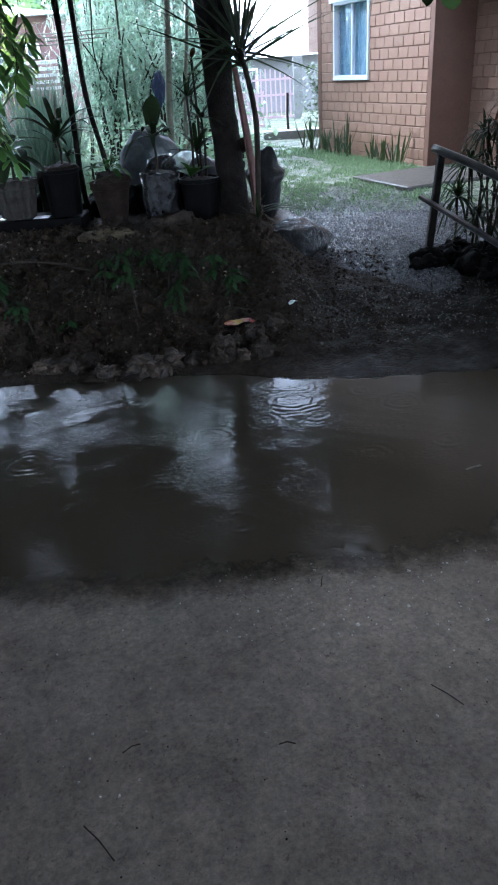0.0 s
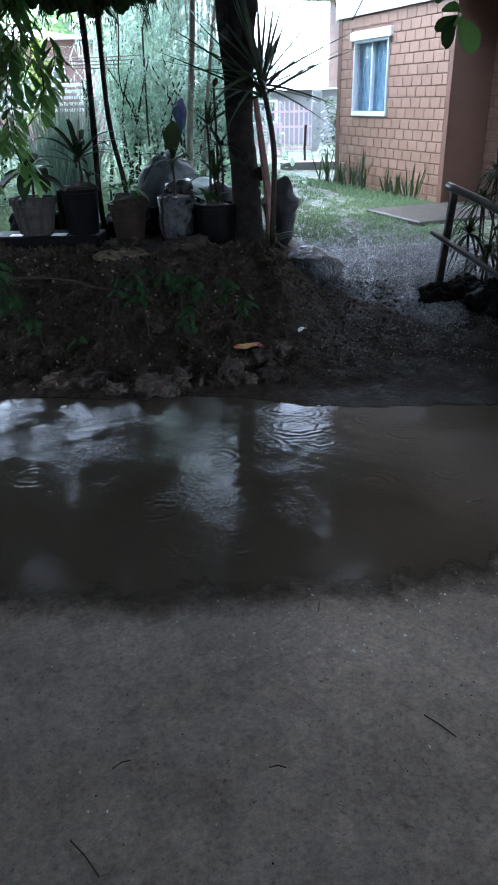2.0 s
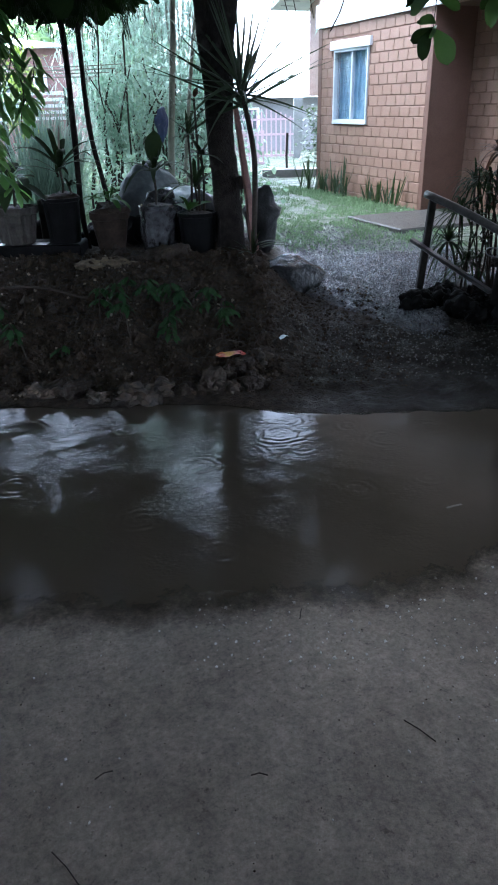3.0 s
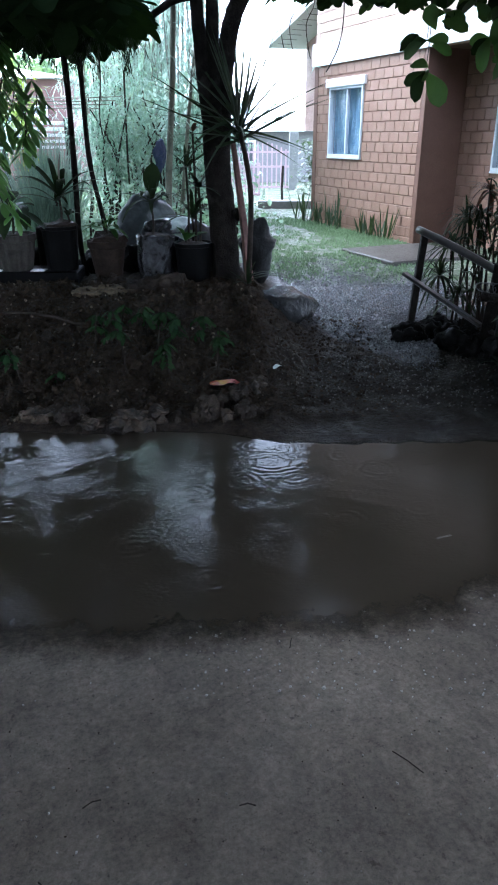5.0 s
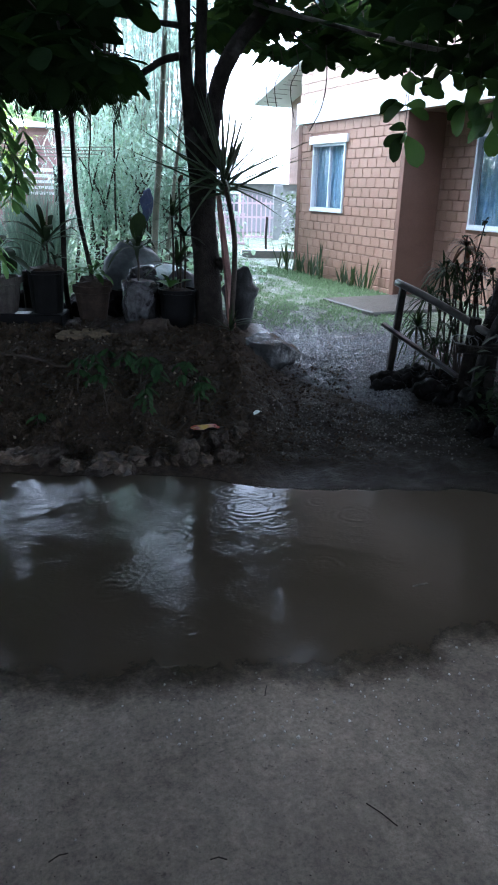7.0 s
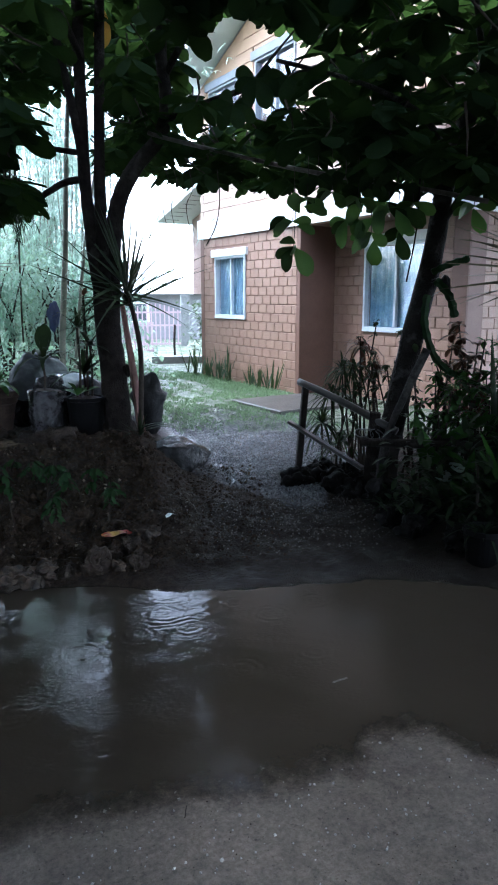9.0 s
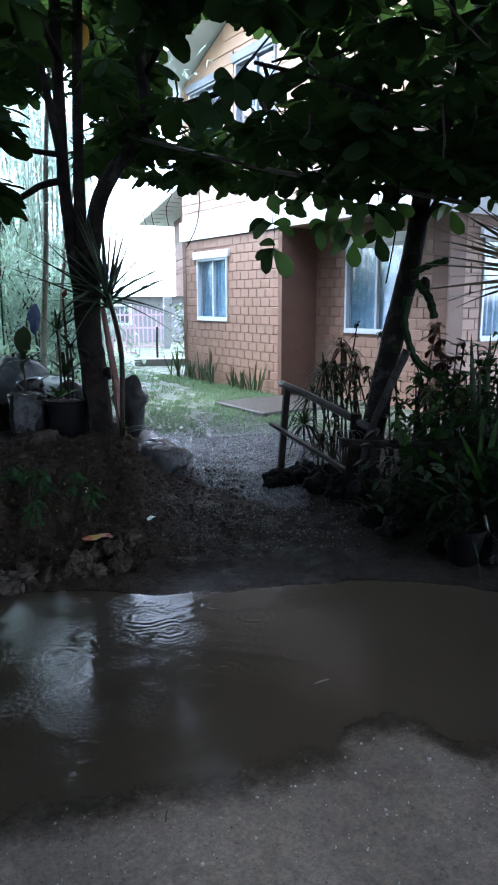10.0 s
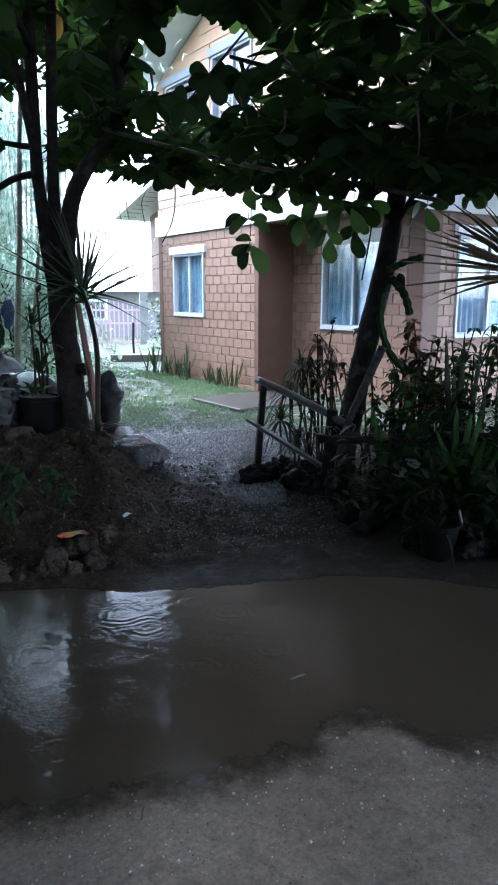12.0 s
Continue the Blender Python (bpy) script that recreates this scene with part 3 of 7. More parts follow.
def build_road():
    us, vs = np.arange(-9, 9.01, 0.05), np.arange(-4, 5.01, 0.05)
    verts = [(u, v, road_z(u, v)) for v in vs for u in us]
    nu = len(us)
    faces = [(j * nu + i, j * nu + i + 1, (j + 1) * nu + i + 1, (j + 1) * nu + i) for j in range(len(vs) - 1) for i in range(nu - 1)]
    me = bpy.data.meshes.new("road")
    me.from_pydata(verts, [], faces)
    silt = [0.2 * math.exp(-max(0.0, shore_near(u) - v) / 0.35) + min(0.5, 2.2 * max(0.0, v - shore_near(u))) for v in vs for u in us]
    me.attributes.new("silt", "FLOAT", "POINT").data.foreach_set("value", silt)
    me.materials.append(M_CONC)
    me.shade_smooth()
    ob = new("road", me)
    ob.matrix_world = ROAD
    tagged(ob, "wet grey concrete driveway with dark stains", "road", kind="structure")


RINGS = [(-1.35, 3.4, 0.16), (-1.55, 3.35, 0.12), (-0.55, 3.15, 0.1), (-0.62, 3.05, 0.14), (0.1, 4.0, 0.2), (0.25, 3.8, 0.15), (-0.05, 3.75, 0.12), (0.75, 3.9, 0.16), (1.05, 4.05, 0.14), (0.55, 4.1, 0.1), (-0.2, 2.75, 0.1), (0.5, 3.3, 0.12), (1.6, 3.6, 0.13), (-1.0, 2.9, 0.12), (-0.35, 3.6, 0.13), (0.9, 3.4, 0.1), (-1.8, 4.0, 0.15), (0.0, 4.25, 0.13), (0.2, 4.2, 0.1), (-0.85, 4.1, 0.12)]


def build_water():
    us = np.concatenate([np.arange(-8.9, -2.8, 0.12), np.arange(-2.8, 2.9, 0.016), np.arange(2.9, 8.9, 0.12)])
    vs = np.arange(1.75, 5.0, 0.013)
    U, V = np.meshgrid(us, vs)
    Z = 0.0003 * np.sin(U * 31 + 3 * np.sin(V * 7)) * np.sin(V * 43 + 2 * np.sin(U * 5))
    Z += 0.0004 * np.sin(V * 21 + U * 4 + 2 * np.sin(U * 3.1)) * np.sin(U * 9 - V * 3)
    for u, v, r in RINGS:
        R = np.hypot(U - u, V - v) + 0.006 * np.sin(U * 41 + 17 * V + 9 * u) + 0.005 * np.sin(V * 57 - 23 * U)
        Z += 0.0014 * np.cos(R * math.tau / (0.03 + 0.06 * r)) * np.exp(-((R - r * 0.55) / (r * 0.4)) ** 2)
    verts = np.stack([U, V, Z], -1).reshape(-1, 3)
    nu = len(us)
    faces = [(j * nu + i, j * nu + i + 1, (j + 1) * nu + i + 1, (j + 1) * nu + i) for j in range(len(vs) - 1) for i in range(nu - 1)]
    me = bpy.data.meshes.new("water")
    me.from_pydata(verts.tolist(), [], faces)
    dep = [min(-road_z(u, v), -0.8 * ground_z(u, v) if v > 3.7 else 1.0) for v in vs for u in us]
    me.attributes.new("depth", "FLOAT", "POINT").data.foreach_set("value", dep)
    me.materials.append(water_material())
    me.shade_smooth()
    ob = new("water", me)
    ob.matrix_world = ROAD
    tagged(ob, "shallow brown rain water with drop rings on the drive", "puddle", kind="structure")


build_ground()
build_road()
build_water()


# ---- unseen slab and walls, added round the view to block sky light ----
def build_light_blockers():
    for name, lo, hi, mat, lab in (
        ("roof", (-7, -4.2, 3.1), (7, 2.7, 3.22), M_GREYWALL, "unseen grey slab overhead that blocks sky light"),
        ("west_blocker", (-3.6, -4.0, -0.1), (-3.4, 2.6, 3.1), M_GREYWALL, "unseen grey wall that blocks light from behind and beside"),
        ("north_west_blocker", (-6.6, 2.6, -0.1), (-6.4, 13.5, 4.3), M_GREYWALL, "unseen grey wall that blocks light along the drive"),
        ("north_east_blocker", (6.6, 2.6, -0.1), (6.8, 6.2, 3.4), M_GREYWALL, "unseen grey wall that blocks light along the drive"),
        ("south_blocker", (-7, -4.2, -0.1), (7, -4.0, 3.1), M_GREYWALL, "unseen grey wall that blocks light from behind and beside"),
    ):
        ob = part(name, box(bmesh.new(), lo, hi, 0.01), mat)
        ob.matrix_world = ROAD
        tagged(ob, lab, "porch", kind="structure")


build_light_blockers()

# ---- the house ----
AX, BX, CY, NEAR, FAR = 6.97, 7.69, 6.83, 9.72, 13.24
BASE, BAND, BTOP = 0.12, 3.03, 3.40
COURSE, BLOCK, JOINT = 0.157, 0.266, 0.012

house = thing("house", "two-storey house of salmon painted blocks with white band", "house")


def wall_mesh(name, boxes, mat, parent, label=""):
    bm = bmesh.new()
    for lo, hi in boxes:
        box(bm, lo, hi)
    bmesh.ops.remove_doubles(bm, verts=bm.verts, dist=0.0005)
    return part(name, bm, mat, parent, label)


def block_mesh(length, mat, name="brick"):
    bm = bmesh.new()
    box(bm, (0, 0, 0), (length - JOINT, 0.024, COURSE - JOINT), 0.006)
    return to_mesh(name, bm, mat)


BLOCKS = {}


def lay_blocks(parent, axis, plane, a0, a1, z0, z1, holes, mat=M_BRICK):
    """Blocks in running bond proud of a wall's face; holes: (a, b, low, high)."""
    rows = int((z1 - z0) / COURSE)
    for r in range(rows):
        z = z0 + r * COURSE
        a = a0 - (BLOCK / 2 if r % 2 else 0)
        while a < a1 - 0.03:
            lo, hi = max(a, a0), min(a + BLOCK, a1)
            a += BLOCK
            spans = [(lo, hi)]
            for h0, h1, hz0, hz1 in holes:
                if z + COURSE > hz0 + 0.01 and z < hz1 - 0.01:
                    spans = [s for p, q in spans for s in ((p, min(q, h0)), (max(p, h1), q)) if s[1] - s[0] > 0.03]
            for p, q in spans:
                ln = round(q - p, 2)
                key = (ln, mat.name)
                if key not in BLOCKS:
                    BLOCKS[key] = block_mesh(ln, mat)
                ob = new("brick", BLOCKS[key])
                ob.parent = parent
                ob.matrix_world = pose(p, plane - 0.02, z + JOINT / 2) if axis == "x" else pose(plane - 0.02, q, z + JOINT / 2, 0, 0, -90)


# windows: on A (y), on B (y), on C (x)
WIN1 = (11.48, 12.64, 1.50, 2.65)
WIN2 = (7.55, 8.95, 1.37, 2.70)
WIN3 = (8.39, 9.95, 1.30, 2.72)
UW1 = (11.72, 12.82, 4.75, 5.74)
UW2 = (9.93, 11.13, 4.75, 5.86)


def holed(axis, plane, thick, a0, a1, z0, z1, holes):
    """Boxes that make a wall with openings; the wall lies behind its face."""
    out = []
    cuts = sorted({a0, a1, *[h for w in holes for h in w[:2]]})
    for p, q in zip(cuts, cuts[1:]):
        spans = [(z0, z1)]
        for h0, h1, l, t in holes:
            if p >= h0 - 1e-6 and q <= h1 + 1e-6:
                spans = [(z0, l), (t, z1)]
        for lo, hi in spans:
            if axis == "y":
                out.append(((plane, p, lo), (plane + thick, q, hi)))
            else:
                out.append(((p, plane, lo), (q, plane + thick, hi)))
    return out


wall_a = wall_mesh("wall", holed("y", AX, 0.15, NEAR + 0.15, FAR, BASE, BAND, [WIN1]), M_JOINT, house)
wall_b = wall_mesh("wall", holed("y", BX, 0.15, CY + 0.15, NEAR, BASE, BAND, [WIN2]), M_JOINT, house)
wall_c = wall_mesh("wall", holed("x", CY, 0.15, BX, 14.5, BASE, BAND, [WIN3]), M_JOINT, house)
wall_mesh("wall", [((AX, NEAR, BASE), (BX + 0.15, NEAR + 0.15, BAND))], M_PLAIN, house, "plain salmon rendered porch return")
wall_mesh("wall", [((AX + 0.15, FAR - 0.15, BASE), (14.5, FAR, 5.6))], M_JOINT, house)
upper = wall_mesh("wall", holed("y", AX, 0.15, CY, FAR, BAND, 5.86, [UW1, UW2]), M_UPJOINT, house, "upper wall of blocks, paint paled for its stronger light")
wall_mesh("wall", [((AX + 0.15, CY, BAND), (14.5, CY + 0.15, 5.7))], M_JOINT, house)
# the gable over the upper wall
bm = bmesh.new()
prof = [(CY, 5.86), (FAR, 5.86), ((CY + FAR) / 2, 7.15)]
f0 = [bm.verts.new((AX, y, z)) for y, z in prof]
f1 = [bm.verts.new((AX + 0.15, y, z)) for y, z in prof]
bm.faces.new(f0[::-1]), bm.faces.new(f1)
for k in range(3):
    bm.faces.new((f0[k], f0[(k + 1) % 3], f1[(k + 1) % 3], f1[k]))
part("gable", bm, M_SIDING, house)
# corner trims stand a little proud of the blocks
for lo, hi in (
    ((AX - 0.026, NEAR - 0.004, BASE), (AX, NEAR + 0.1, BAND)),
    ((AX - 0.026, FAR - 0.14, BASE), (AX, FAR + 0.002, BAND)),
    ((BX - 0.026, CY - 0.026, BASE), (BX, CY + 0.26, BAND)),
    ((BX, CY - 0.026, BASE), (BX + 0.32, CY, BAND)),
):
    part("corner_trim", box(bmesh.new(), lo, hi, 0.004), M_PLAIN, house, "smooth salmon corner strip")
# the white band round the first floor, and the slab over the porch
wall_mesh("band", [((AX - 0.06, CY - 0.06, BAND), (AX, FAR + 0.06, BTOP)), ((AX, CY - 0.06, BAND), (14.5, CY, BTOP))], M_WHITE, house, "white painted floor band")
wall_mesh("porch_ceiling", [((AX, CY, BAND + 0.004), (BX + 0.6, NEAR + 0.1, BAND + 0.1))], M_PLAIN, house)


def window(parent, axis, plane, a0, a1, z0, z1, lintel=True, curtain=True, louvre_high=True):
    """A framed window with louvre blades in one half and a blue curtain behind."""
    def bx(bm, p, q, lo, hi, d0, d1, bev=0.0):
        if axis == "y":
            return box(bm, (plane + d0, p, lo), (plane + d1, q, hi), bev)
        return box(bm, (p, plane + d0, lo), (q, plane + d1, hi), bev)

    w = bmesh.new()
    for p, q, lo, hi in ((a0, a0 + 0.04, z0, z1), (a1 - 0.04, a1, z0, z1), (a0 + 0.04, a1 - 0.04, z0, z0 + 0.04), (a0 + 0.04, a1 - 0.04, z1 - 0.04, z1)):
        bx(w, p, q, lo, hi, -0.035, 0.08)
    # windows without a curtain take the darker copy of the frame colour
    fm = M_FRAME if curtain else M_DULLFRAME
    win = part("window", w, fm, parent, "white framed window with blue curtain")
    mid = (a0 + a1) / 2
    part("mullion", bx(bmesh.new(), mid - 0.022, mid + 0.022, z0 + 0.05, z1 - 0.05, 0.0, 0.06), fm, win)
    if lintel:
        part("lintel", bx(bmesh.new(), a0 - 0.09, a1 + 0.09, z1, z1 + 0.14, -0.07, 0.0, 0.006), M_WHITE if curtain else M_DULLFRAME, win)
    part("sill", bx(bmesh.new(), a0, a1, z0 - 0.035, z0, -0.045, 0.02, 0.004), fm, win)
    for p, q in ((a0 + 0.06, mid - 0.022), (mid + 0.022, a1 - 0.06)):
        pane = part("pane", bx(bmesh.new(), p, q, z0 + 0.05, z1 - 0.05, 0.03, 0.036), M_GLASS, win)
        pane.visible_shadow = False
    if curtain:
        k = 9
        for i in range(k):
            z = z0 + 0.06 + (z1 - z0 - 0.12) * i / k
            p, q = (mid + 0.03, a1 - 0.06) if louvre_high else (a0 + 0.06, mid - 0.03)
            lv = bmesh.new()
            box(lv, (p, -0.003, -0.06), (q, 0.003, 0.06), 0.0, pose(0, 0, z + 0.06, -14))
            if axis == "y":
                bmesh.ops.transform(lv, matrix=Matrix(((0, 1, 0, plane + 0.075), (1, 0, 0, 0), (0, 0, 1, 0), (0, 0, 0, 1))), verts=lv.verts)
                bmesh.ops.reverse_faces(lv, faces=lv.faces)
            else:
                bmesh.ops.transform(lv, matrix=Matrix.Translation((0, plane + 0.075, 0)), verts=lv.verts)
            part("louvre", lv, M_LOUVRE, win, "clear glass louvre blade").visible_shadow = False
        bm = bmesh.new()
        k = 60
        cols = []
        for i in range(k + 1):
            a = a0 + 0.02 + (a1 - a0 - 0.04) * i / k
            off = 0.12 + 0.035 * math.sin(i * 1.15) + 0.01 * math.sin(i * 0.37)
            cols.append([bm.verts.new((plane + off, a, z) if axis == "y" else (a, plane + off, z)) for z in (z0 - 0.02, z1 + 0.02)])
        for c0, c1 in zip(cols, cols[1:]):
            bm.faces.new((c0[0], c1[0], c1[1], c0[1]))
        part("curtain", bm, M_CURTAIN, win, "pale blue gathered curtain", True)
    else:
        # a flat dark panel stands in for the unlit room
        part("dark_room_panel", bx(bmesh.new(), a0, a1, z0, z1, 0.3, 0.32), M_DARK, win)
    return win


window(house, "y", AX, *WIN1)
window(house, "y", BX, *WIN2, louvre_high=False)
window(house, "x", CY, *WIN3)
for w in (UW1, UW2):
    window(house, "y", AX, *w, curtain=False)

# roof: two slopes along x, with an overhang in front of the gable
RY, RZ, SL, OV = (CY + FAR) / 2, 7.2, 0.40, 0.75


def roof_slope(sign):
    bm = bmesh.new()
    y1 = RY + sign * ((FAR - CY) / 2 + 0.75)
    z1 = RZ - SL * abs(y1 - RY)
    lo = [(AX - OV, RY, RZ), (AX - OV, y1, z1), (14.5, y1, z1), (14.5, RY, RZ)]
    a = [bm.verts.new(p) for p in lo]
    b = [bm.verts.new((x, y, z + 0.1)) for x, y, z in lo]
    bm.faces.new(a), bm.faces.new(b[::-1])
    for k in range(4):
        bm.faces.new((a[k], b[k], b[(k + 1) % 4], a[(k + 1) % 4]))
    bmesh.ops.recalc_face_normals(bm, faces=bm.faces)
    roof = part("roof", bm, M_ROOF, house, "grey sheet roof slope")
    s = bmesh.new()
    lo2 = [(AX - OV + 0.03, RY, RZ - 0.02), (AX - OV + 0.03, y1, z1 - 0.02), (AX, y1, z1 - 0.02), (AX, RY, RZ - 0.02)]
    s.faces.new([s.verts.new(p) for p in lo2])
    s.faces.new([s.verts.new((x, y, z + 0.015)) for x, y, z in lo2][::-1])
    part("soffit", s, M_SOFFIT, roof, "pale green soffit boards")
    f = bmesh.new()
    pts = [(RY, RZ - 0.1), (y1, z1 - 0.1), (y1, z1 + 0.12), (RY, RZ + 0.12)]
    fa = [f.verts.new((AX - OV - 0.025, y, z)) for y, z in pts]
    fb = [f.verts.new((AX - OV, y, z)) for y, z in pts]
    f.faces.new(fa), f.faces.new(fb[::-1])
    for k in range(4):
        f.faces.new((fa[k], fb[k], fb[(k + 1) % 4], fa[(k + 1) % 4]))
    bmesh.ops.recalc_face_normals(f, faces=f.faces)
    part("barge_board", f, M_WHITE, roof, "white barge board")


roof_slope(1)
roof_slope(-1)
# the lean-to beyond, its roof falling away from the house
wall_mesh("wall", [((7.74, FAR, 1.95), (7.9, 15.15, 3.9)), ], M_LEANWALL, house, "side wall of the rear lean-to")
bm = bmesh.new()
lo = [(6.97, FAR + 0.004, 4.16), (6.97, 15.44, 3.55), (11.0, 15.44, 3.55), (11.0, FAR + 0.004, 4.16)]
a = [bm.verts.new(p) for p in lo]
b = [bm.verts.new((x, y, z + 0.16)) for x, y, z in lo]
bm.faces.new(a), bm.faces.new(b[::-1])
for k in range(4):
    bm.faces.new((a[k], b[k], b[(k + 1) % 4], a[(k + 1) % 4]))
bmesh.ops.recalc_face_normals(bm, faces=bm.faces)
lean_roof = part("lean_to_roof", bm, M_WHITE, house, "white boarded lean-to roof")
for k in range(9):
    y = FAR + 0.2 + 0.22 * k
    z = 4.16 - (y - FAR) * 0.2785
    s = bmesh.new()
    box(s, (7.1, y, z - 0.006), (7.42, y + 0.035, z + 0.004))
    part("vent_slot", s, M_GREYWALL, lean_roof)
# the step in front of the porch
step = part("porch_step", box(bmesh.new(), (5.5, 8.12, 0.1), (6.95, 9.5, 0.3), 0.012), surf("step_concrete", (0.026, 0.024, 0.021), (0.066, 0.061, 0.054), 3, 0.4, 0.5, 60), house, "low wet concrete porch step")

# ---- things: trees ----
def on(u, v, dz=0.0):
    return W(u, v, ground_z(u, v) + dz)


def limb(parent, pts, r0, r1, mat=M_BARK, name="limb", sides=8, seed=1, label=""):
    q = curve_pts([W(*a) for a in pts])
    return part(name, tube(bmesh.new(), q, taper(q, r0, r1), sides, 0.06, seed), mat, parent, label, True)


tree = thing("tree", "dark many-stemmed broad-leaved tree on the bank", "tree")
bm = bmesh.new()
p = curve_pts([W(-0.2, 7.15, 0.3), W(-0.215, 7.15, 0.7), W(-0.24, 7.15, 1.1), W(-0.28, 7.15, 1.6), W(-0.29, 7.17, 2.0), W(-0.27, 7.17, 2.35)], 6)
tube(bm, p, [0.19, 0.165, 0.15] + taper(p[3:], 0.138, 0.112), 18, 0.06, 3)
part("trunk", bm, M_BARK, tree, smooth_faces=True)
part("knot", lump(bmesh.new(), W(-0.1, 7.06, 1.18), (0.05, 0.06, 0.06), 5, 0.4), M_BARK, tree, smooth_faces=True)
for pts, r0, r1 in (
    ([(-0.25, 7.15, 1.3), (-0.32, 7.13, 1.8), (-0.385, 7.12, 2.3), (-0.41, 7.12, 2.65), (-0.44, 7.13, 3.0), (-0.44, 7.1, 4.0), (-0.42, 7.0, 5.0)], 0.075, 0.05),
    ([(-0.25, 7.14, 1.5), (-0.28, 7.1, 2.0), (-0.3, 7.08, 2.4), (-0.29, 7.08, 3.2), (-0.24, 7.1, 4.4), (-0.2, 7.0, 5.2)], 0.075, 0.04),
    ([(-0.25, 7.16, 1.6), (-0.22, 7.15, 2.2), (-0.14, 7.15, 2.75), (0.04, 7.15, 3.1), (0.26, 7.15, 3.35), (0.34, 7.12, 3.65), (0.3, 7.0, 4.2), (0.45, 6.7, 4.9)], 0.095, 0.05),
    ([(-0.44, 7.1, 3.1), (-0.52, 7.05, 3.6), (-0.68, 6.95, 4.35), (-0.95, 6.8, 5.0)], 0.045, 0.03),
    ([(-0.42, 7.15, 2.98), (-0.62, 7.1, 2.93), (-0.78, 7.0, 2.82), (-0.95, 6.85, 2.7), (-1.3, 6.4, 2.66), (-1.9, 6.0, 2.75)], 0.035, 0.018),
    ([(-0.42, 7.15, 3.2), (-0.9, 7.1, 3.25), (-1.5, 6.8, 3.3)], 0.03, 0.015),
    ([(0.3, 7.1, 3.5), (0.8, 6.6, 3.6), (1.5, 6.0, 3.7), (2.3, 5.4, 3.9)], 0.035, 0.012),
    ([(-0.42, 7.05, 4.0), (-0.6, 6.0, 4.2), (-0.8, 5.0, 4.3), (-1.0, 4.2, 4.3)], 0.035, 0.012),
    ([(0.34, 7.1, 3.9), (0.7, 6.2, 4.3), (1.2, 5.2, 4.4), (1.6, 4.2, 4.3)], 0.035, 0.012),
    ([(-0.95, 6.8, 4.6), (-1.8, 6.2, 4.2), (-2.6, 5.8, 4.0)], 0.03, 0.012),
):
    limb(tree, pts, r0, r1, seed=int(r0 * 1000) + len(pts))


# crown: rosettes of broad leaves at the twig ends
def crown_floor(u, v):
    right = 2.14 + 0.13 * v
    left = max(2.4 + 0.03 * v, 1.92 + 0.105 * v)
    z = left + (right - left) * smooth(-0.85, 0.1, u) + 0.35 * smooth(-0.75, -0.35, u) * (1 - smooth(0.1, 0.5, u))
    # near leaves stay above the view, where they only block light from the front
    if v < 3.9:
        z = max(z, 2.2 + 0.42 * v)
    if u > 0 and v < 6.2:
        z = max(z, 1.96 + v * (0.235 - 0.21 * min(u / v, 0.45)) + 0.1)
    return z + 0.1 * noise.noise(Vector((u * 1.6, v * 1.6, 9))) + 0.12 * noise.noise(Vector((u * 4.3, v * 4.3, 3)))


CHINKS = ((-1.44, 3.81, -0.367, 0.508, 0.24), (-1.23, 4.11, -0.287, 0.475, 0.2), (-0.47, 3.2, -0.13, 0.6, 0.2), (-0.32, 2.6, -0.092, 0.755, 0.18), (0.17, 2.93, 0.093, 0.66, 0.2), (-1.05, 2.46, -0.41, 0.82, 0.42), (-0.68, 2.52, -0.25, 0.78, 0.22), (-1.07, 3.2, -0.32, 0.6, 0.2))


def in_opening(u, v, z):
    """Gaps in the crown: one towards the gable, one at the stems."""
    cu, cz = 0.63 + 0.167 * (v - 4), 3.13 + 0.288 * (v - 4)
    k = (v + 0.2) / 5.2
    if ((u - cu) / (0.47 * k)) ** 2 + ((z - cz) / (0.38 * k)) ** 2 < 1:
        return True
    if v < 6.95 and z > 2.55 and (abs(u + 0.055 * v) < 0.021 * v + 0.15 or (abs(u - 0.04 * v) < 0.016 * v + 0.1 and z < 1.96 + 0.32 * v)):
        return True
    # the crown is thin and ragged over the stems, closer over the garden
    a, e = u / v, (z - 1.88) / v
    ragged = noise.noise(Vector((a * 15, e * 15, 2))) + 0.45 * noise.noise(Vector((a * 40, e * 40, 6)))
    if not (v > 8.8 and e > 0.2) and ragged > 0.55 - 0.5 * smooth(-0.2, -0.14, a) * (1 - smooth(0.0, 0.12, a)) * smooth(0.1, 0.18, e) + 0.3 * smooth(0.2, 0.35, a):
        return True
    # chinks through which the sky reaches the water
    for uw, vw, ku, kz, r in CHINKS:
        s = v - vw
        if s > 1.5 and ((u - uw - ku * s) / r) ** 2 + ((z - kz * s) / (r * 0.9)) ** 2 < (0.19 * s) ** 2:
            return True
    if abs(u / v + 0.1) < 0.04 and 0.04 < (z - 1.85) / v < (0.29 if v < 8.8 else 0.22) + 0.05 * noise.noise(Vector((u * 3, v * 3, z * 3))):
        return True
    # light between the stems
    if ((a + 0.062) / 0.036) ** 2 + ((e - 0.2) / 0.085) ** 2 < 1 + 0.9 * ragged:
        return True
    # room under the leaves along the laid pole
    if v < 6.9 and u > 0 and v < 6.9 - 3.9 * (u / v - 0.05) and -0.034 < (z - 1.85) / v - 0.211 + 0.15 * (u / v - 0.046) < 0.034:
        return True
    cu, cz = -0.45 - 0.09 * (v - 5), 2.95 + 0.19 * (v - 5)
    return ((u - cu) / (0.28 * k)) ** 2 + ((z - cz) / (0.3 * k)) ** 2 < 1


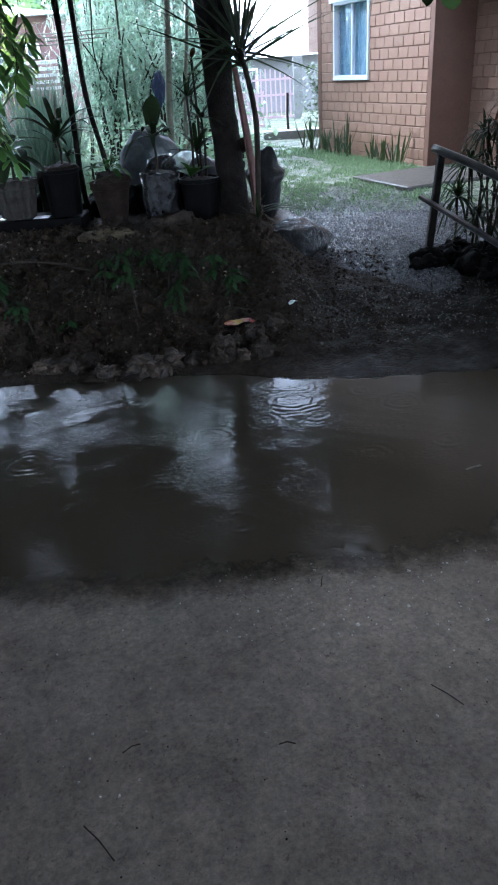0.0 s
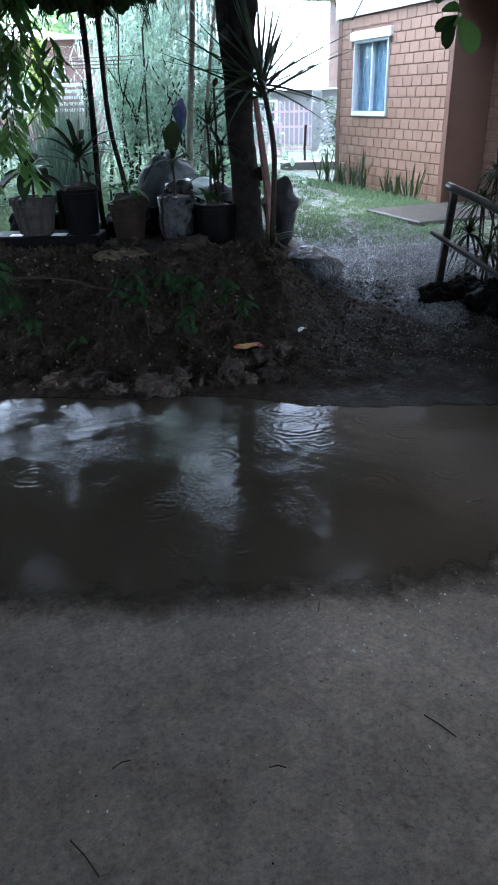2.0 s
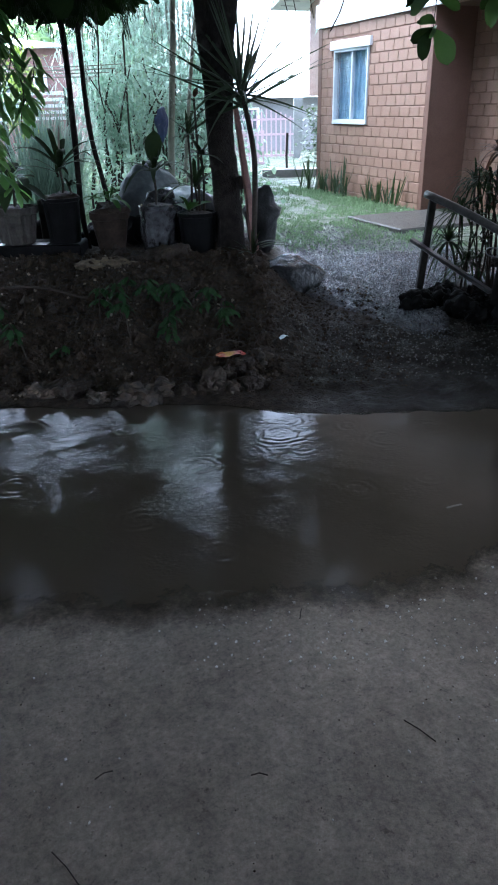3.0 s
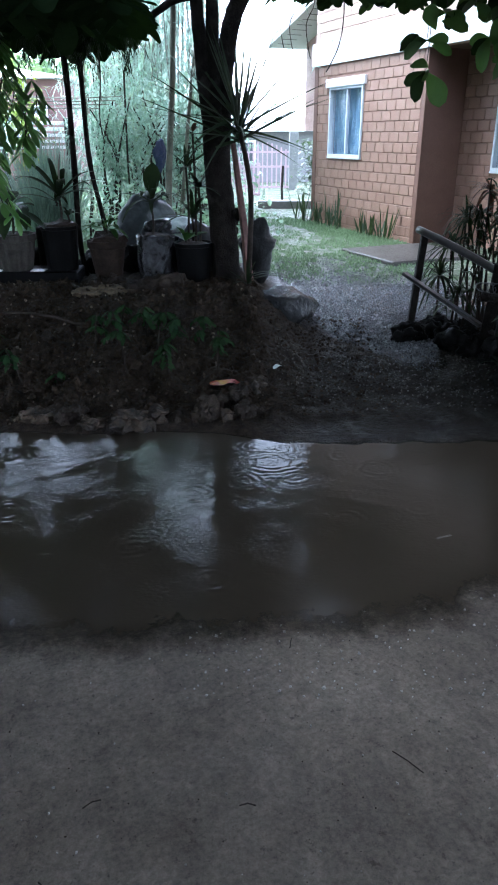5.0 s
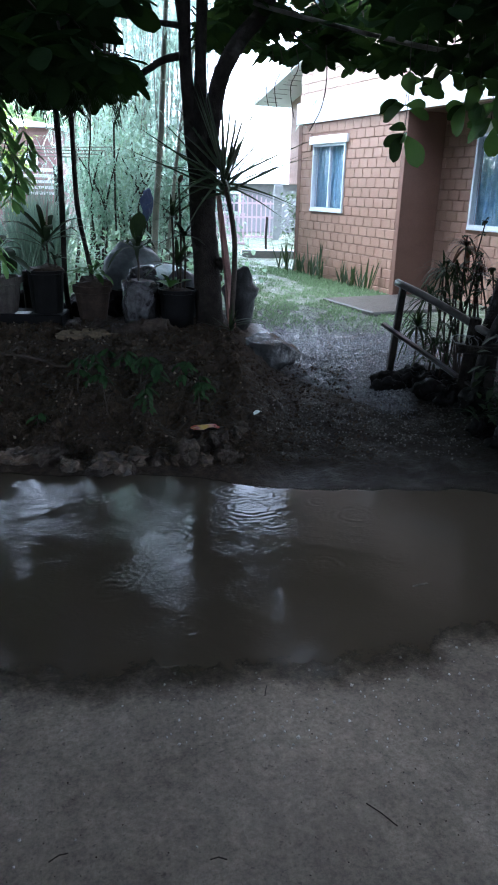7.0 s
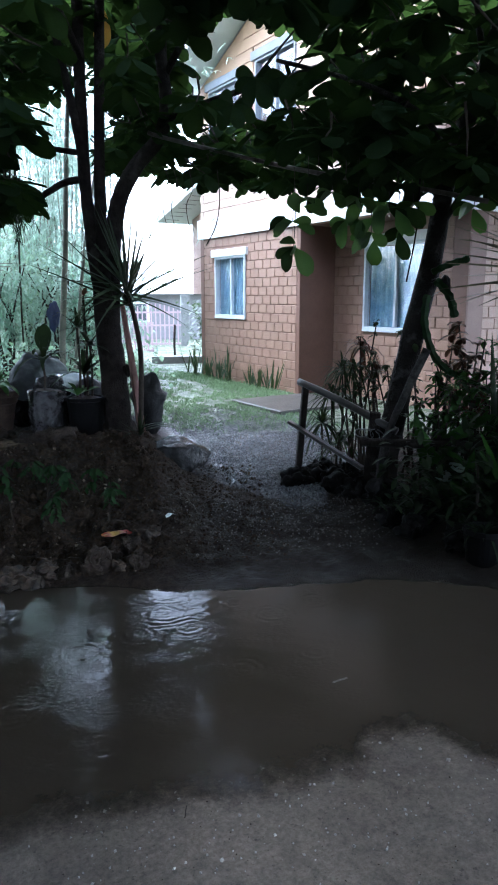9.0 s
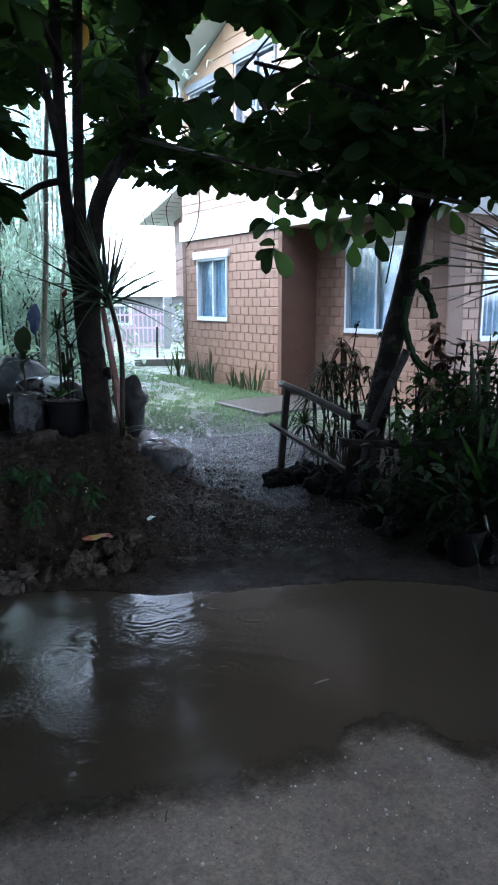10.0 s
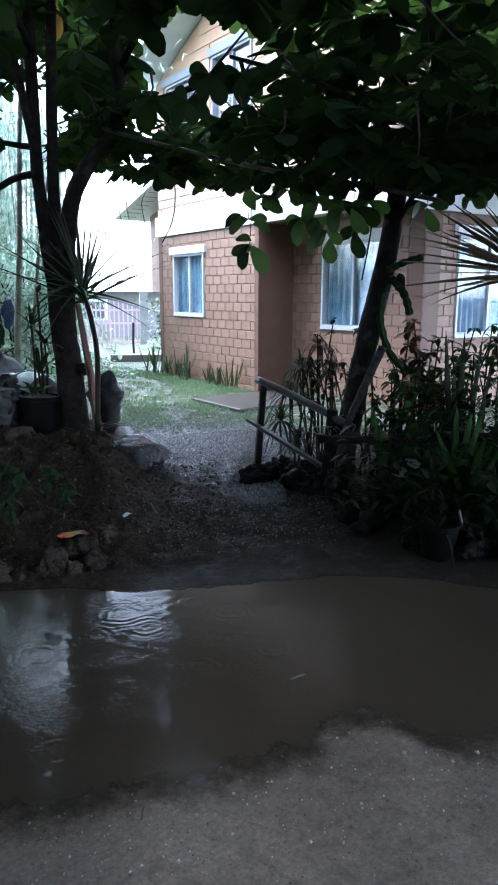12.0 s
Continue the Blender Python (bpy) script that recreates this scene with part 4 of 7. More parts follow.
def rosette(blades, c, rnd, big=1.0, down=0.15):
    k = rnd.randint(5, 7)
    a0 = rnd.uniform(0, math.tau)
    for i in range(k):
        a = a0 + math.tau * i / k + rnd.uniform(-0.25, 0.25)
        d = Vector((math.cos(a), math.sin(a), rnd.uniform(-0.55, 0.25) - down))
        ln = rnd.uniform(0.17, 0.27) * big
        blades.strap(c + d.normalized() * 0.02, d, ln, ln * rnd.uniform(0.5, 0.6), rnd.uniform(0.0, 0.3), n=6, fold=rnd.uniform(-0.1, 0.25), shape="obovate", twist=rnd.uniform(-0.4, 0.4))


def fill_crown(rnd, count, u0, u1, v0, v1, top, low_share=0.5, over_garden=False):
    bl = Blades()
    tw = bmesh.new()
    made = 0
    tries = 0
    while made < count and tries < count * 6:
        tries += 1
        u, v = rnd.uniform(u0, u1), rnd.uniform(v0, v1)
        if not over_garden and v > 7.6 and not (-4.0 if v < 9.8 else -6.0) < u < 2.2:
            continue
        lo = crown_floor(u, v)
        if v > 9.4:
            lo = 1.95 + (0.165 if u > -2 else 0.145) * v
        z = lo + (top - lo) * (rnd.random() ** (2.2 if rnd.random() < low_share else 1.0))
        if in_opening(u, v, z):
            continue
        c = W(u, v, z)
        rosette(bl, c, rnd)
        if made % 3 == 0:
            e = c + Vector((rnd.uniform(-0.25, 0.25), rnd.uniform(0.0, 0.3), rnd.uniform(0.1, 0.35)))
            tube(tw, [c, (c + e) / 2 + Vector((0.02, 0, -0.02)), e], [0.005, 0.007, 0.01], 5)
        made += 1
    return bl, tw


rnd = random.Random(11)
bl, tw = fill_crown(rnd, 2450, -6.0, 0.7, 2.5, 9.6, 5.2)
back, back_tw = fill_crown(rnd, 560, -1.9, 0.4, 9.0, 11.5, 6.9)
more, more_tw = fill_crown(rnd, 360, -5.6, -2.2, 9.8, 13.0, 5.6)
for src in (more,):
    n0 = len(back.verts)
    back.verts += src.verts
    back.faces += [tuple(n0 + i for i in f) for f in src.faces]
more_tw.free()
# extra leaves mostly above the view, added to shade the crown below them
for k in range(400):
    u, v = rnd.uniform(-3.0, 0.9), rnd.uniform(4.8, 7.4)
    z = 4.75 + 0.75 * rnd.random()
    if not any(v - c[1] > 1.5 and ((u - c[0] - c[2] * (v - c[1])) / c[4]) ** 2 + ((z - c[3] * (v - c[1])) / (c[4] * 0.9)) ** 2 < (0.19 * (v - c[1])) ** 2 for c in CHINKS):
        rosette(bl, W(u, v, z), rnd)
back.part("back_crown", M_BIGLEAF, tree, "dense green broad leaves, darkened for backlit crown shade", "stuff")
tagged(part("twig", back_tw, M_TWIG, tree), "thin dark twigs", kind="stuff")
bl.part("crown", M_BIGLEAF, tree, "dense green broad leaves, darkened for backlit crown shade", "stuff")
tagged(part("twig", tw, M_TWIG, tree), "thin dark twigs", kind="stuff")

# the leaning tree at the garden fence carries the other half of the crown
lean = thing("leaning_tree", "leaning dark mottled tree over the garden fence", "tree")
q = curve_pts([W(2.03, 5.75, 0.0), W(2.1, 5.7, 0.5), W(2.21, 5.7, 1.1), W(2.33, 5.7, 1.7), W(2.45, 5.7, 2.25), W(2.55, 5.7, 2.9), W(2.75, 5.6, 3.6), W(2.9, 5.4, 4.4)], 4)
part("trunk", tube(bmesh.new(), q, taper(q, 0.115, 0.06), 14, 0.07, 8), M_BARK2, lean, smooth_faces=True)
for pts, r0, r1 in (
    ([(2.58, 5.7, 2.9), (2.2, 5.4, 3.2), (1.6, 5.0, 3.3), (0.9, 4.6, 3.3)], 0.03, 0.012),
    ([(2.7, 5.6, 3.4), (3.1, 5.0, 3.5), (3.5, 4.4, 3.5)], 0.035, 0.012),
    ([(2.75, 5.6, 3.6), (2.3, 4.9, 3.9), (1.9, 4.2, 3.9)], 0.03, 0.012),
    ([(2.52, 5.66, 2.5), (2.75, 5.5, 2.9), (3.2, 5.3, 3.2)], 0.025, 0.012),
):
    limb(lean, pts, r0, r1, M_BARK2, seed=int(r0 * 999) + len(pts) + 3)
bl, tw = fill_crown(rnd, 2200, 0.4, 7.0, 2.5, 9.6, 5.0)
# unseen leaves right of the view, added to shade the garden and house wall
side, side_tw = fill_crown(rnd, 760, 5.3, 9.2, 4.6, 9.8, 5.2, over_garden=True)
n0 = len(bl.verts)
bl.verts += side.verts
bl.faces += [tuple(n0 + i for i in f) for f in side.faces]
side_tw.free()
bl.part("crown", M_BIGLEAF, lean, "dense green broad leaves, darkened for backlit crown shade", "stuff")
tagged(part("twig", tw, M_TWIG, lean), "thin dark twigs", kind="stuff")

# single leaves that hang clear under the crown: base and tip
HANGING = (
    ((1.19, 5.4, 2.25), (1.09, 5.3, 2.06)), ((1.2, 5.4, 2.25), (1.33, 5.3, 2.03)), ((1.21, 5.4, 2.28), (1.06, 5.3, 2.31)),
    ((1.22, 5.4, 2.41), (1.36, 5.3, 2.36)), ((1.16, 5.4, 2.42), (1.0, 5.3, 2.34)), ((1.13, 5.4, 2.47), (0.97, 5.3, 2.38)),
    ((1.27, 5.4, 2.55), (1.46, 5.3, 2.5)), ((1.61, 5.4, 2.46), (1.52, 5.3, 2.23)), ((1.79, 5.4, 2.35), (1.6, 5.3, 2.21)),
    ((1.83, 5.4, 2.31), (1.81, 5.3, 2.1)), ((2.03, 5.4, 2.37), (2.07, 5.3, 2.14)), ((1.82, 5.4, 2.47), (1.62, 5.3, 2.3)),
    ((1.91, 5.4, 2.54), (1.79, 5.3, 2.34)), ((2.0, 5.4, 2.54), (2.08, 5.3, 2.34)), ((1.74, 5.4, 2.58), (1.56, 5.3, 2.42)),
    ((2.07, 5.4, 2.56), (2.22, 5.3, 2.4)), ((2.63, 5.4, 2.56), (2.69, 5.3, 2.35)), ((1.24, 5.4, 2.5), (1.14, 5.3, 2.66)),
    ((1.66, 5.4, 2.5), (1.7, 5.3, 2.3)), ((2.6, 5.4, 2.6), (2.45, 5.3, 2.48)),
)
def hang_leaf(va, vb, i):
    one = Blades()
    ln = (vb - va).length * 0.86
    one.strap(va, vb - va, ln, ln * 0.56, 0.06, up=Vector((0.25, 0.75, 0.5)), n=9, fold=0.12 + 0.05 * (i % 3), shape="obovate", twist=0.3 * math.sin(i * 2.3))
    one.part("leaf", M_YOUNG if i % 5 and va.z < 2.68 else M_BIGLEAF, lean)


for i, (a, b) in enumerate(HANGING):
    hang_leaf(W(*a), W(*b), i)
CLUSTERS = ((1.2, 5.42, 2.26), (1.19, 5.42, 2.44), (1.3, 5.42, 2.6), (1.62, 5.42, 2.45), (1.82, 5.44, 2.37), (1.95, 5.42, 2.55), (2.05, 5.42, 2.42), (1.7, 5.42, 2.62), (2.65, 5.42, 2.58), (2.15, 5.44, 2.6), (1.5, 5.44, 2.66), (1.4, 5.5, 2.78), (1.62, 5.5, 2.8), (1.85, 5.5, 2.76), (2.05, 5.5, 2.74), (2.25, 5.5, 2.72), (2.8, 5.5, 2.7), (3.0, 5.4, 2.66), (1.75, 5.55, 2.7), (2.0, 5.6, 2.62))
for k, cc in enumerate(CLUSTERS):
    c0 = W(*cc)
    part("twig", tube(bmesh.new(), curve_pts([c0, c0 + W(0.03, 0.1, 0.14), c0 + W(0.08, 0.3, 0.34), c0 + W(0.1, 0.45, 0.62)], 3), 0.003, 5, 0.1, k), M_TWIG, lean)
    for j in range(6 if k > 10 else 4 if k else 2):
        a = rnd.uniform(0, math.tau)
        ln = rnd.uniform(0.14, 0.22)
        hang_leaf(c0, c0 + W(math.cos(a), 0.6 * math.sin(a), rnd.uniform(-0.75, 0.1)).normalized() * ln, k * 4 + j)
for k, cc in enumerate(((0.87, 5.2, 3.36), (1.1, 5.2, 3.38), (0.72, 5.25, 3.2))):
    c0 = W(*cc)
    part("twig", tube(bmesh.new(), curve_pts([c0, c0 + W(0.08, 0.1, 0.1), c0 + W(0.25, 0.25, 0.32), c0 + W(0.5, 0.4, 0.62)], 3), 0.006, 5, 0.1, k), M_TWIG, lean)
    for j in range(6):
        a = math.tau * j / 6 + 0.4 * k
        one = Blades()
        ln = rnd.uniform(0.16, 0.22)
        one.strap(c0, W(math.cos(a), 0.5 * math.sin(a), 0.8 * math.sin(a) - 0.35), ln, ln * 0.55, 0.1, up=Vector((0.25, 0.75, 0.5)), n=8, fold=0.1, shape="obovate")
        one.part("leaf", M_BIGLEAF, lean)
one = Blades()
one.strap(W(-0.2, 7.35, 4.5), W(-0.15, 0.2, -1), 0.3, 0.16, 0.05, up=Vector((0, 1, 0.3)), n=8, fold=0.1, shape="obovate")
one.part("old_leaf", M_ORANGE, tree, "yellowed orange leaf")

# a pole laid across from stem to stem
pole = part("bamboo_pole", tube(bmesh.new(), curve_pts([W(0.16, 6.98, 3.37), W(0.36, 6.9, 3.3), W(1.4, 6.1, 2.93), W(2.2, 5.52, 2.72), W(2.7, 5.3, 2.6)]), 0.019, 10, 0.03, 4), M_OLDPOLE, None, "", True)
tagged(pole, "long grey bamboo pole laid between the two trees", "pole")
cord = part("cord", tube(bmesh.new(), curve_pts([W(2.2, 5.45, 2.79), W(2.19, 5.45, 2.4), W(2.13, 5.46, 2.0)]), 0.007, 6), M_BLACK)
cord.parent = pole
for u0, dz, ln in ((0.36, 0.0, 0.34), (0.49, 0.0, 0.36), (0.29, 0.0, 0.3)):
    v = part("hanging_vine", tube(bmesh.new(), curve_pts([W(u0, 6.4, 2.95), W(u0 + 0.03, 6.4, 2.8), W(u0 - 0.03, 6.4, 2.65), W(u0 + 0.01, 6.4, 2.6 - ln * 0.5)]), [0.004] * 4 + [0.0035] * 5 + [0.003] * 4, 5, 0.2, 2), M_TWIG)
    tagged(v, "thin dry dark vine hanging from the crown", "vine", "hanging vines")
vine = part("hanging_vine", tube(bmesh.new(), curve_pts([W(0.72, 6.3, 2.95), W(0.74, 6.3, 2.72), W(0.71, 6.3, 2.5), W(0.62, 6.3, 2.32)]), 0.0045, 6, 0.15, 3), M_TWIG)
tagged(vine, "thin dry dark vine hanging from the crown", "vine", "hanging vines")

# two thin leaning bamboo props at the pots
for pts, r in (([(-1.65, 7.4, 0.45), (-1.69, 7.37, 0.9), (-1.67, 7.35, 1.6), (-1.665, 7.35, 2.4), (-1.69, 7.2, 3.4)], 0.027), ([(-1.37, 7.45, 0.45), (-1.44, 7.4, 1.1), (-1.52, 7.35, 1.67), (-1.53, 7.35, 2.5), (-1.54, 7.2, 3.4)], 0.023)):
    q = curve_pts([W(*a) for a in pts], 5)
    prop = part("bamboo_prop", tube(bmesh.new(), q, [r * (1.12 if i % 5 == 0 else 1.0) for i in range(len(q))], 10, 0.03), M_BARK, None, "", True)
    tagged(prop, "thin dark bamboo prop standing behind the pots", "bamboo stem", "bamboo props")

# feathery sprays under the left crown
spray = thing("feathery_branch", "drooping feathery branch with narrow dark leaflets", "branch")
bl = Blades()
for k in range(26):
    u, v = rnd.uniform(-1.75, -0.85), rnd.uniform(5.6, 6.3)
    base = Vector((u, v, 2.58 + rnd.uniform(-0.06, 0.1)))
    n = rnd.randint(9, 13)
    dx = rnd.uniform(-0.12, 0.16)
    for i in range(n):
        s = i / n
        c = W(base.x + dx * s, base.y, base.z - 0.05 - 0.2 * s)
        for sg in (-1, 1):
            bl.strap(c, W(sg * 0.35 + rnd.uniform(-0.2, 0.2), rnd.uniform(-0.3, 0.3), -1), rnd.uniform(0.06, 0.1), 0.014, 0.05, n=2, shape="lance")
bl.part("foliage", M_DARKLEAF, spray, kind="stuff")
limb(spray, [(-1.9, 6.0, 2.7), (-1.3, 6.0, 2.62), (-0.85, 5.9, 2.6)], 0.012, 0.006, M_TWIG, "stem", 6)
limb(spray, [(-1.12, 6.0, 2.6), (-1.11, 6.0, 2.3), (-1.14, 6.0, 2.0), (-1.12, 6.0, 1.82)], 0.006, 0.004, M_TWIG, "stem", 5)

# bright hanging sprays near the left
creeper = thing("hanging_creeper", "bright green hanging creeper with pointed leaves", "creeper")
bl = Blades()
for k in range(19):
    u, v = rnd.uniform(-2.5, -1.68), rnd.uniform(5.4, 6.2)
    z0, ln = rnd.uniform(2.2, 2.7), rnd.uniform(0.5, 1.0)
    pts = []
    for i in range(9):
        s = i / 8
        c = Vector((u + 0.08 * math.sin(s * 4 + k), v, z0 - ln * s))
        pts.append(W(*c))
        for sg in (-1, 1, 0.3):
            bl.strap(W(*c), W(sg, rnd.uniform(-0.7, 0.7), rnd.uniform(-1.4, -0.4)), rnd.uniform(0.1, 0.17), 0.06, 0.2, n=4, shape="obovate")
    part("stem", tube(bmesh.new(), pts, 0.004, 5), M_TWIG, creeper)
bl.part("leaves", M_CREEPER, creeper, kind="stuff")


# ---- things on the bank ----
def pot_plant(parent, c, n, ln, wd, mat, rnd, lo=0.2, hi=1.3, droop=(0.1, 0.6), stem=0.0, shape="strap", name="leaf", label=""):
    """Separate strap leaves from one crown point."""
    if stem:
        part("stem", tube(bmesh.new(), [c, c + Vector((0.01, 0, stem * 0.5)), c + Vector((0, 0.01, stem))], [0.012, 0.011, 0.01], 6), M_TWIG, parent)
        c = c + Vector((0, 0, stem))
    for i in range(n):
        a, e = i * 2.4 + rnd.uniform(-0.4, 0.4), rnd.uniform(lo, hi)
        one = Blades()
        one.strap(c, (math.cos(a) * math.cos(e), math.sin(a) * math.cos(e), math.sin(e)), ln * rnd.uniform(0.7, 1.1), wd * rnd.uniform(0.8, 1.15), rnd.uniform(*droop), n=7, fold=0.3, shape=shape)
        one.part(name, mat, parent, label)


plank = part("plank", box(bmesh.new(), (-2.75, 6.98, 0.5), (-1.66, 7.36, 0.655), 0.012), M_BLACK)
plank.matrix_world = ROAD
tagged(plank, "black wet plank shelf under the flower pots", "plank")
paper = part("paper_sheet", box(bmesh.new(), (-2.12, 7.0, 0.656), (-1.98, 7.12, 0.662)), M_WHITE)
paper.matrix_world = ROAD
tagged(paper, "small white wet sheet on the plank", "sheet", "wet sheets")
paper = part("paper_sheet", box(bmesh.new(), (-2.52, 7.0, 0.656), (-2.4, 7.1, 0.664)), M_WHITE)
paper.matrix_world = ROAD
tagged(paper, "small white wet sheet on the plank", "sheet", "wet sheets")

P = random.Random(5)
z1 = 0.655
pot = thing("flower_pot", "fluted grey cement pot with yellowish leafy plant", "flower pot", "pots on the bank")
part("body", lathe(bmesh.new(), [(0.155, 0), (0.165, 0.02), (0.205, 0.27), (0.225, 0.28), (0.225, 0.34), (0.2, 0.34), (0.19, 0.3)], 48, 12, -0.085, W(-2.29, 7.15, z1)), M_POTGREY, pot)
part("soil", lathe(bmesh.new(), [(0.19, 0.29), (0.19, 0.31), (0.1, 0.34)], 20, centre=W(-2.29, 7.15, z1)), M_SOIL, pot)
pot_plant(pot, W(-2.28, 7.15, 0.97), 13, 0.42, 0.12, M_DARKLEAF, P, -0.1, 1.2, (0.2, 0.7), 0.26, "stalked")

pot = thing("flower_pot", "tall black plastic pot with dark long-leaved plant", "flower pot", "pots on the bank")
part("body", lathe(bmesh.new(), [(0.145, 0), (0.15, 0.02), (0.172, 0.38), (0.182, 0.385), (0.182, 0.415), (0.165, 0.415), (0.16, 0.38)], 28, centre=W(-1.83, 7.15, z1)), M_BLACK, pot)
part("soil", lump(bmesh.new(), W(-1.83, 7.15, 1.05), (0.165, 0.165, 0.08), 3, 0.45), M_SOIL, pot)
pot_plant(pot, W(-1.8, 7.15, 1.07), 11, 0.78, 0.078, M_DARKLEAF, P, 0.45, 1.05, (0.3, 0.5), 0.26, "strap")
pot_plant(pot, W(-1.83, 7.14, 1.25), 6, 0.66, 0.055, M_DARKLEAF, P, 0.3, 0.75, (0.3, 0.5), 0.04, "strap")
pot_plant(pot, W(-1.8, 7.15, 1.27), 1, 0.62, 0.1, M_RED, P, 1.4, 1.5, (0.02, 0.1), 0.0, "stalked")
pot_plant(pot, W(-1.72, 7.1, 1.07), 6, 0.2, 0.06, M_DARKLEAF, P, 0.1, 1.2, (0.2, 0.7), 0.1)

zg = ground_z(-1.37, 7.1)
pot = thing("flower_pot", "squat dark clay pot with small leafy plant", "flower pot", "pots on the bank")
part("body", lathe(bmesh.new(), [(0.12, 0), (0.13, 0.02), (0.175, 0.29), (0.19, 0.3), (0.19, 0.36), (0.17, 0.36), (0.16, 0.32)], 28, centre=W(-1.37, 7.1, zg)), M_POTCLAY, pot)
part("soil", lump(bmesh.new(), W(-1.37, 7.1, zg + 0.35), (0.175, 0.175, 0.09), 7, 0.5), M_SOIL, pot)
pot_plant(pot, W(-1.36, 7.1, zg + 0.38), 14, 0.34, 0.06, M_BUSH, P, 0.3, 1.4, (0.2, 0.8), 0.08, "stalked")

zg = ground_z(-0.95, 7.15)
pot = thing("foil_bag_pot", "planting bag wrapped in silver foil with broad-leaved plant", "flower pot", "pots on the bank")
bm = lathe(bmesh.new(), [(0.15, 0), (0.165, 0.06), (0.172, 0.2), (0.168, 0.32), (0.175, 0.42), (0.16, 0.43), (0.15, 0.39)], 44, centre=W(-0.91, 7.15, zg))
for v in bm.verts:
    v.co += 0.03 * noise.noise_vector(v.co * 9) + 0.022 * noise.noise_vector(v.co * 22)
part("body", bm, M_FOIL, pot, "crumpled silver foil", True)
part("soil", lump(bmesh.new(), W(-0.91, 7.15, zg + 0.4), (0.145, 0.145, 0.05), 7, 0.4), M_SOIL, pot)
pot_plant(pot, W(-0.92, 7.15, zg + 0.42), 9, 0.56, 0.075, M_DARKLEAF, P, 0.45, 1.05, (0.35, 0.7), 0.3, "strap")
pot_plant(pot, W(-0.92, 7.15, zg + 0.7), 3, 0.46, 0.15, M_DARKLEAF, P, 1.15, 1.45, (0.02, 0.15), 0.0, "stalked")

zg = ground_z(-0.53, 7.12)
pot = thing("flower_pot", "black plastic pot with dark drooping plant", "flower pot", "pots on the bank")
part("body", lathe(bmesh.new(), [(0.15, 0), (0.155, 0.02), (0.18, 0.36), (0.192, 0.365), (0.192, 0.4), (0.175, 0.4), (0.17, 0.36)], 28, centre=W(-0.53, 7.12, zg)), M_BLACK, pot)
part("soil", lump(bmesh.new(), W(-0.53, 7.12, zg + 0.37), (0.16, 0.16, 0.05), 9, 0.4), M_SOIL, pot)
pot_plant(pot, W(-0.53, 7.12, zg + 0.4), 14, 0.52, 0.06, M_DARKLEAF, P, 0.3, 1.3, (0.25, 0.6), 0.22, "strap")
pot_plant(pot, W(-0.46, 7.15, zg + 0.4), 16, 0.42, 0.065, M_DARKLEAF, P, 0.0, 1.2, (0.2, 0.5), 0.5, "lance")
pot_plant(pot, W(-0.57, 7.08, zg + 0.4), 12, 0.36, 0.05, M_DARKLEAF, P, -0.1, 1.2, (0.2, 0.45), 0.68, "lance")
pot_plant(pot, W(-0.5, 7.1, zg + 0.4), 4, 0.1, 0.05, M_RED, P, 0.6, 1.4, (0.0, 0.2), 0.98, "obovate")
pot_plant(pot, W(-0.6, 7.05, zg + 0.4), 5, 0.26, 0.11, M_BUSH, P, 0.4, 1.4, (0.1, 0.4), 0.02, "obovate")


def sack(name, label, cat, c, size, seed, mat, rough=0.2, fl=None, folds=0.0, group=""):
    bm = lump(bmesh.new(), c, size, seed, rough, 4, floor_z=fl)
    for v in bm.verts:
        v.co += folds * noise.noise_vector(v.co * 9) + folds * 0.5 * noise.noise_vector(v.co * 23)
    ob = part(name, bm, mat, None, "", True)
    return tagged(ob, label, cat, group)


sack("plastic_sack", "large grey wet plastic sack standing behind the pots", "sack", on(-1.1, 8.2, 0.3), (0.37, 0.3, 0.43), 2, M_PALEBAG, 0.12, ground_z(-1.1, 8.2) - 0.02, 0.05, "sacks")
sack("plastic_sack", "crumpled dark shiny sack behind the foil pot", "sack", on(-0.86, 7.6, 0.26), (0.25, 0.2, 0.27), 4, M_FOIL, 0.2, ground_z(-0.9, 7.6) - 0.02, 0.05, "sacks")
# black lumps added to stand in for the darkness low between the pots
for u, v, r, h, k in ((-2.08, 7.62, 0.2, 0.15, 31), (-1.62, 7.7, 0.19, 0.12, 32), (-1.18, 7.6, 0.16, 0.16, 33), (-2.5, 7.7, 0.22, 0.15, 34)):
    sack("plastic_sack", "low black lump added as the dark gap behind the pots", "sack", on(u, v, h * 0.7), (r, 0.15, h), k, M_BLACK, 0.2, ground_z(u, v) - 0.02, 0.04, "sacks")
block = part("concrete_block", box(bmesh.new(), (-2.12, 7.36, ground_z(-2.05, 7.45) - 0.02), (-1.98, 7.52, 1.03), 0.01), M_POTGREY)
block.matrix_world = ROAD
tagged(block, "grey concrete block standing between the pots", "concrete block")
sack("plastic_sack", "silver-white crumpled sheet over sacks", "sack", on(-0.72, 7.75, 0.42), (0.3, 0.24, 0.12), 6, M_FILM, 0.25, None, 0.04, "sacks")
sack("plastic_sack", "pale printed feed sack behind the black pot", "sack", on(-0.5, 7.5, 0.22), (0.2, 0.15, 0.28), 9, M_GREYBAG, 0.12, ground_z(-0.5, 7.5) - 0.02, 0.015, "sacks")
sack("covered_mound", "wet grey plastic covered mound at the path edge", "mound", W(0.33, 6.85, 0.3), (0.32, 0.27, 0.23), 12, surf("wet_sheet", (0.008, 0.008, 0.008), (0.022, 0.022, 0.022), 9, 0.24, 1.0, 24, spec=0.3, dist=0.02), 0.2, None, 0.02)
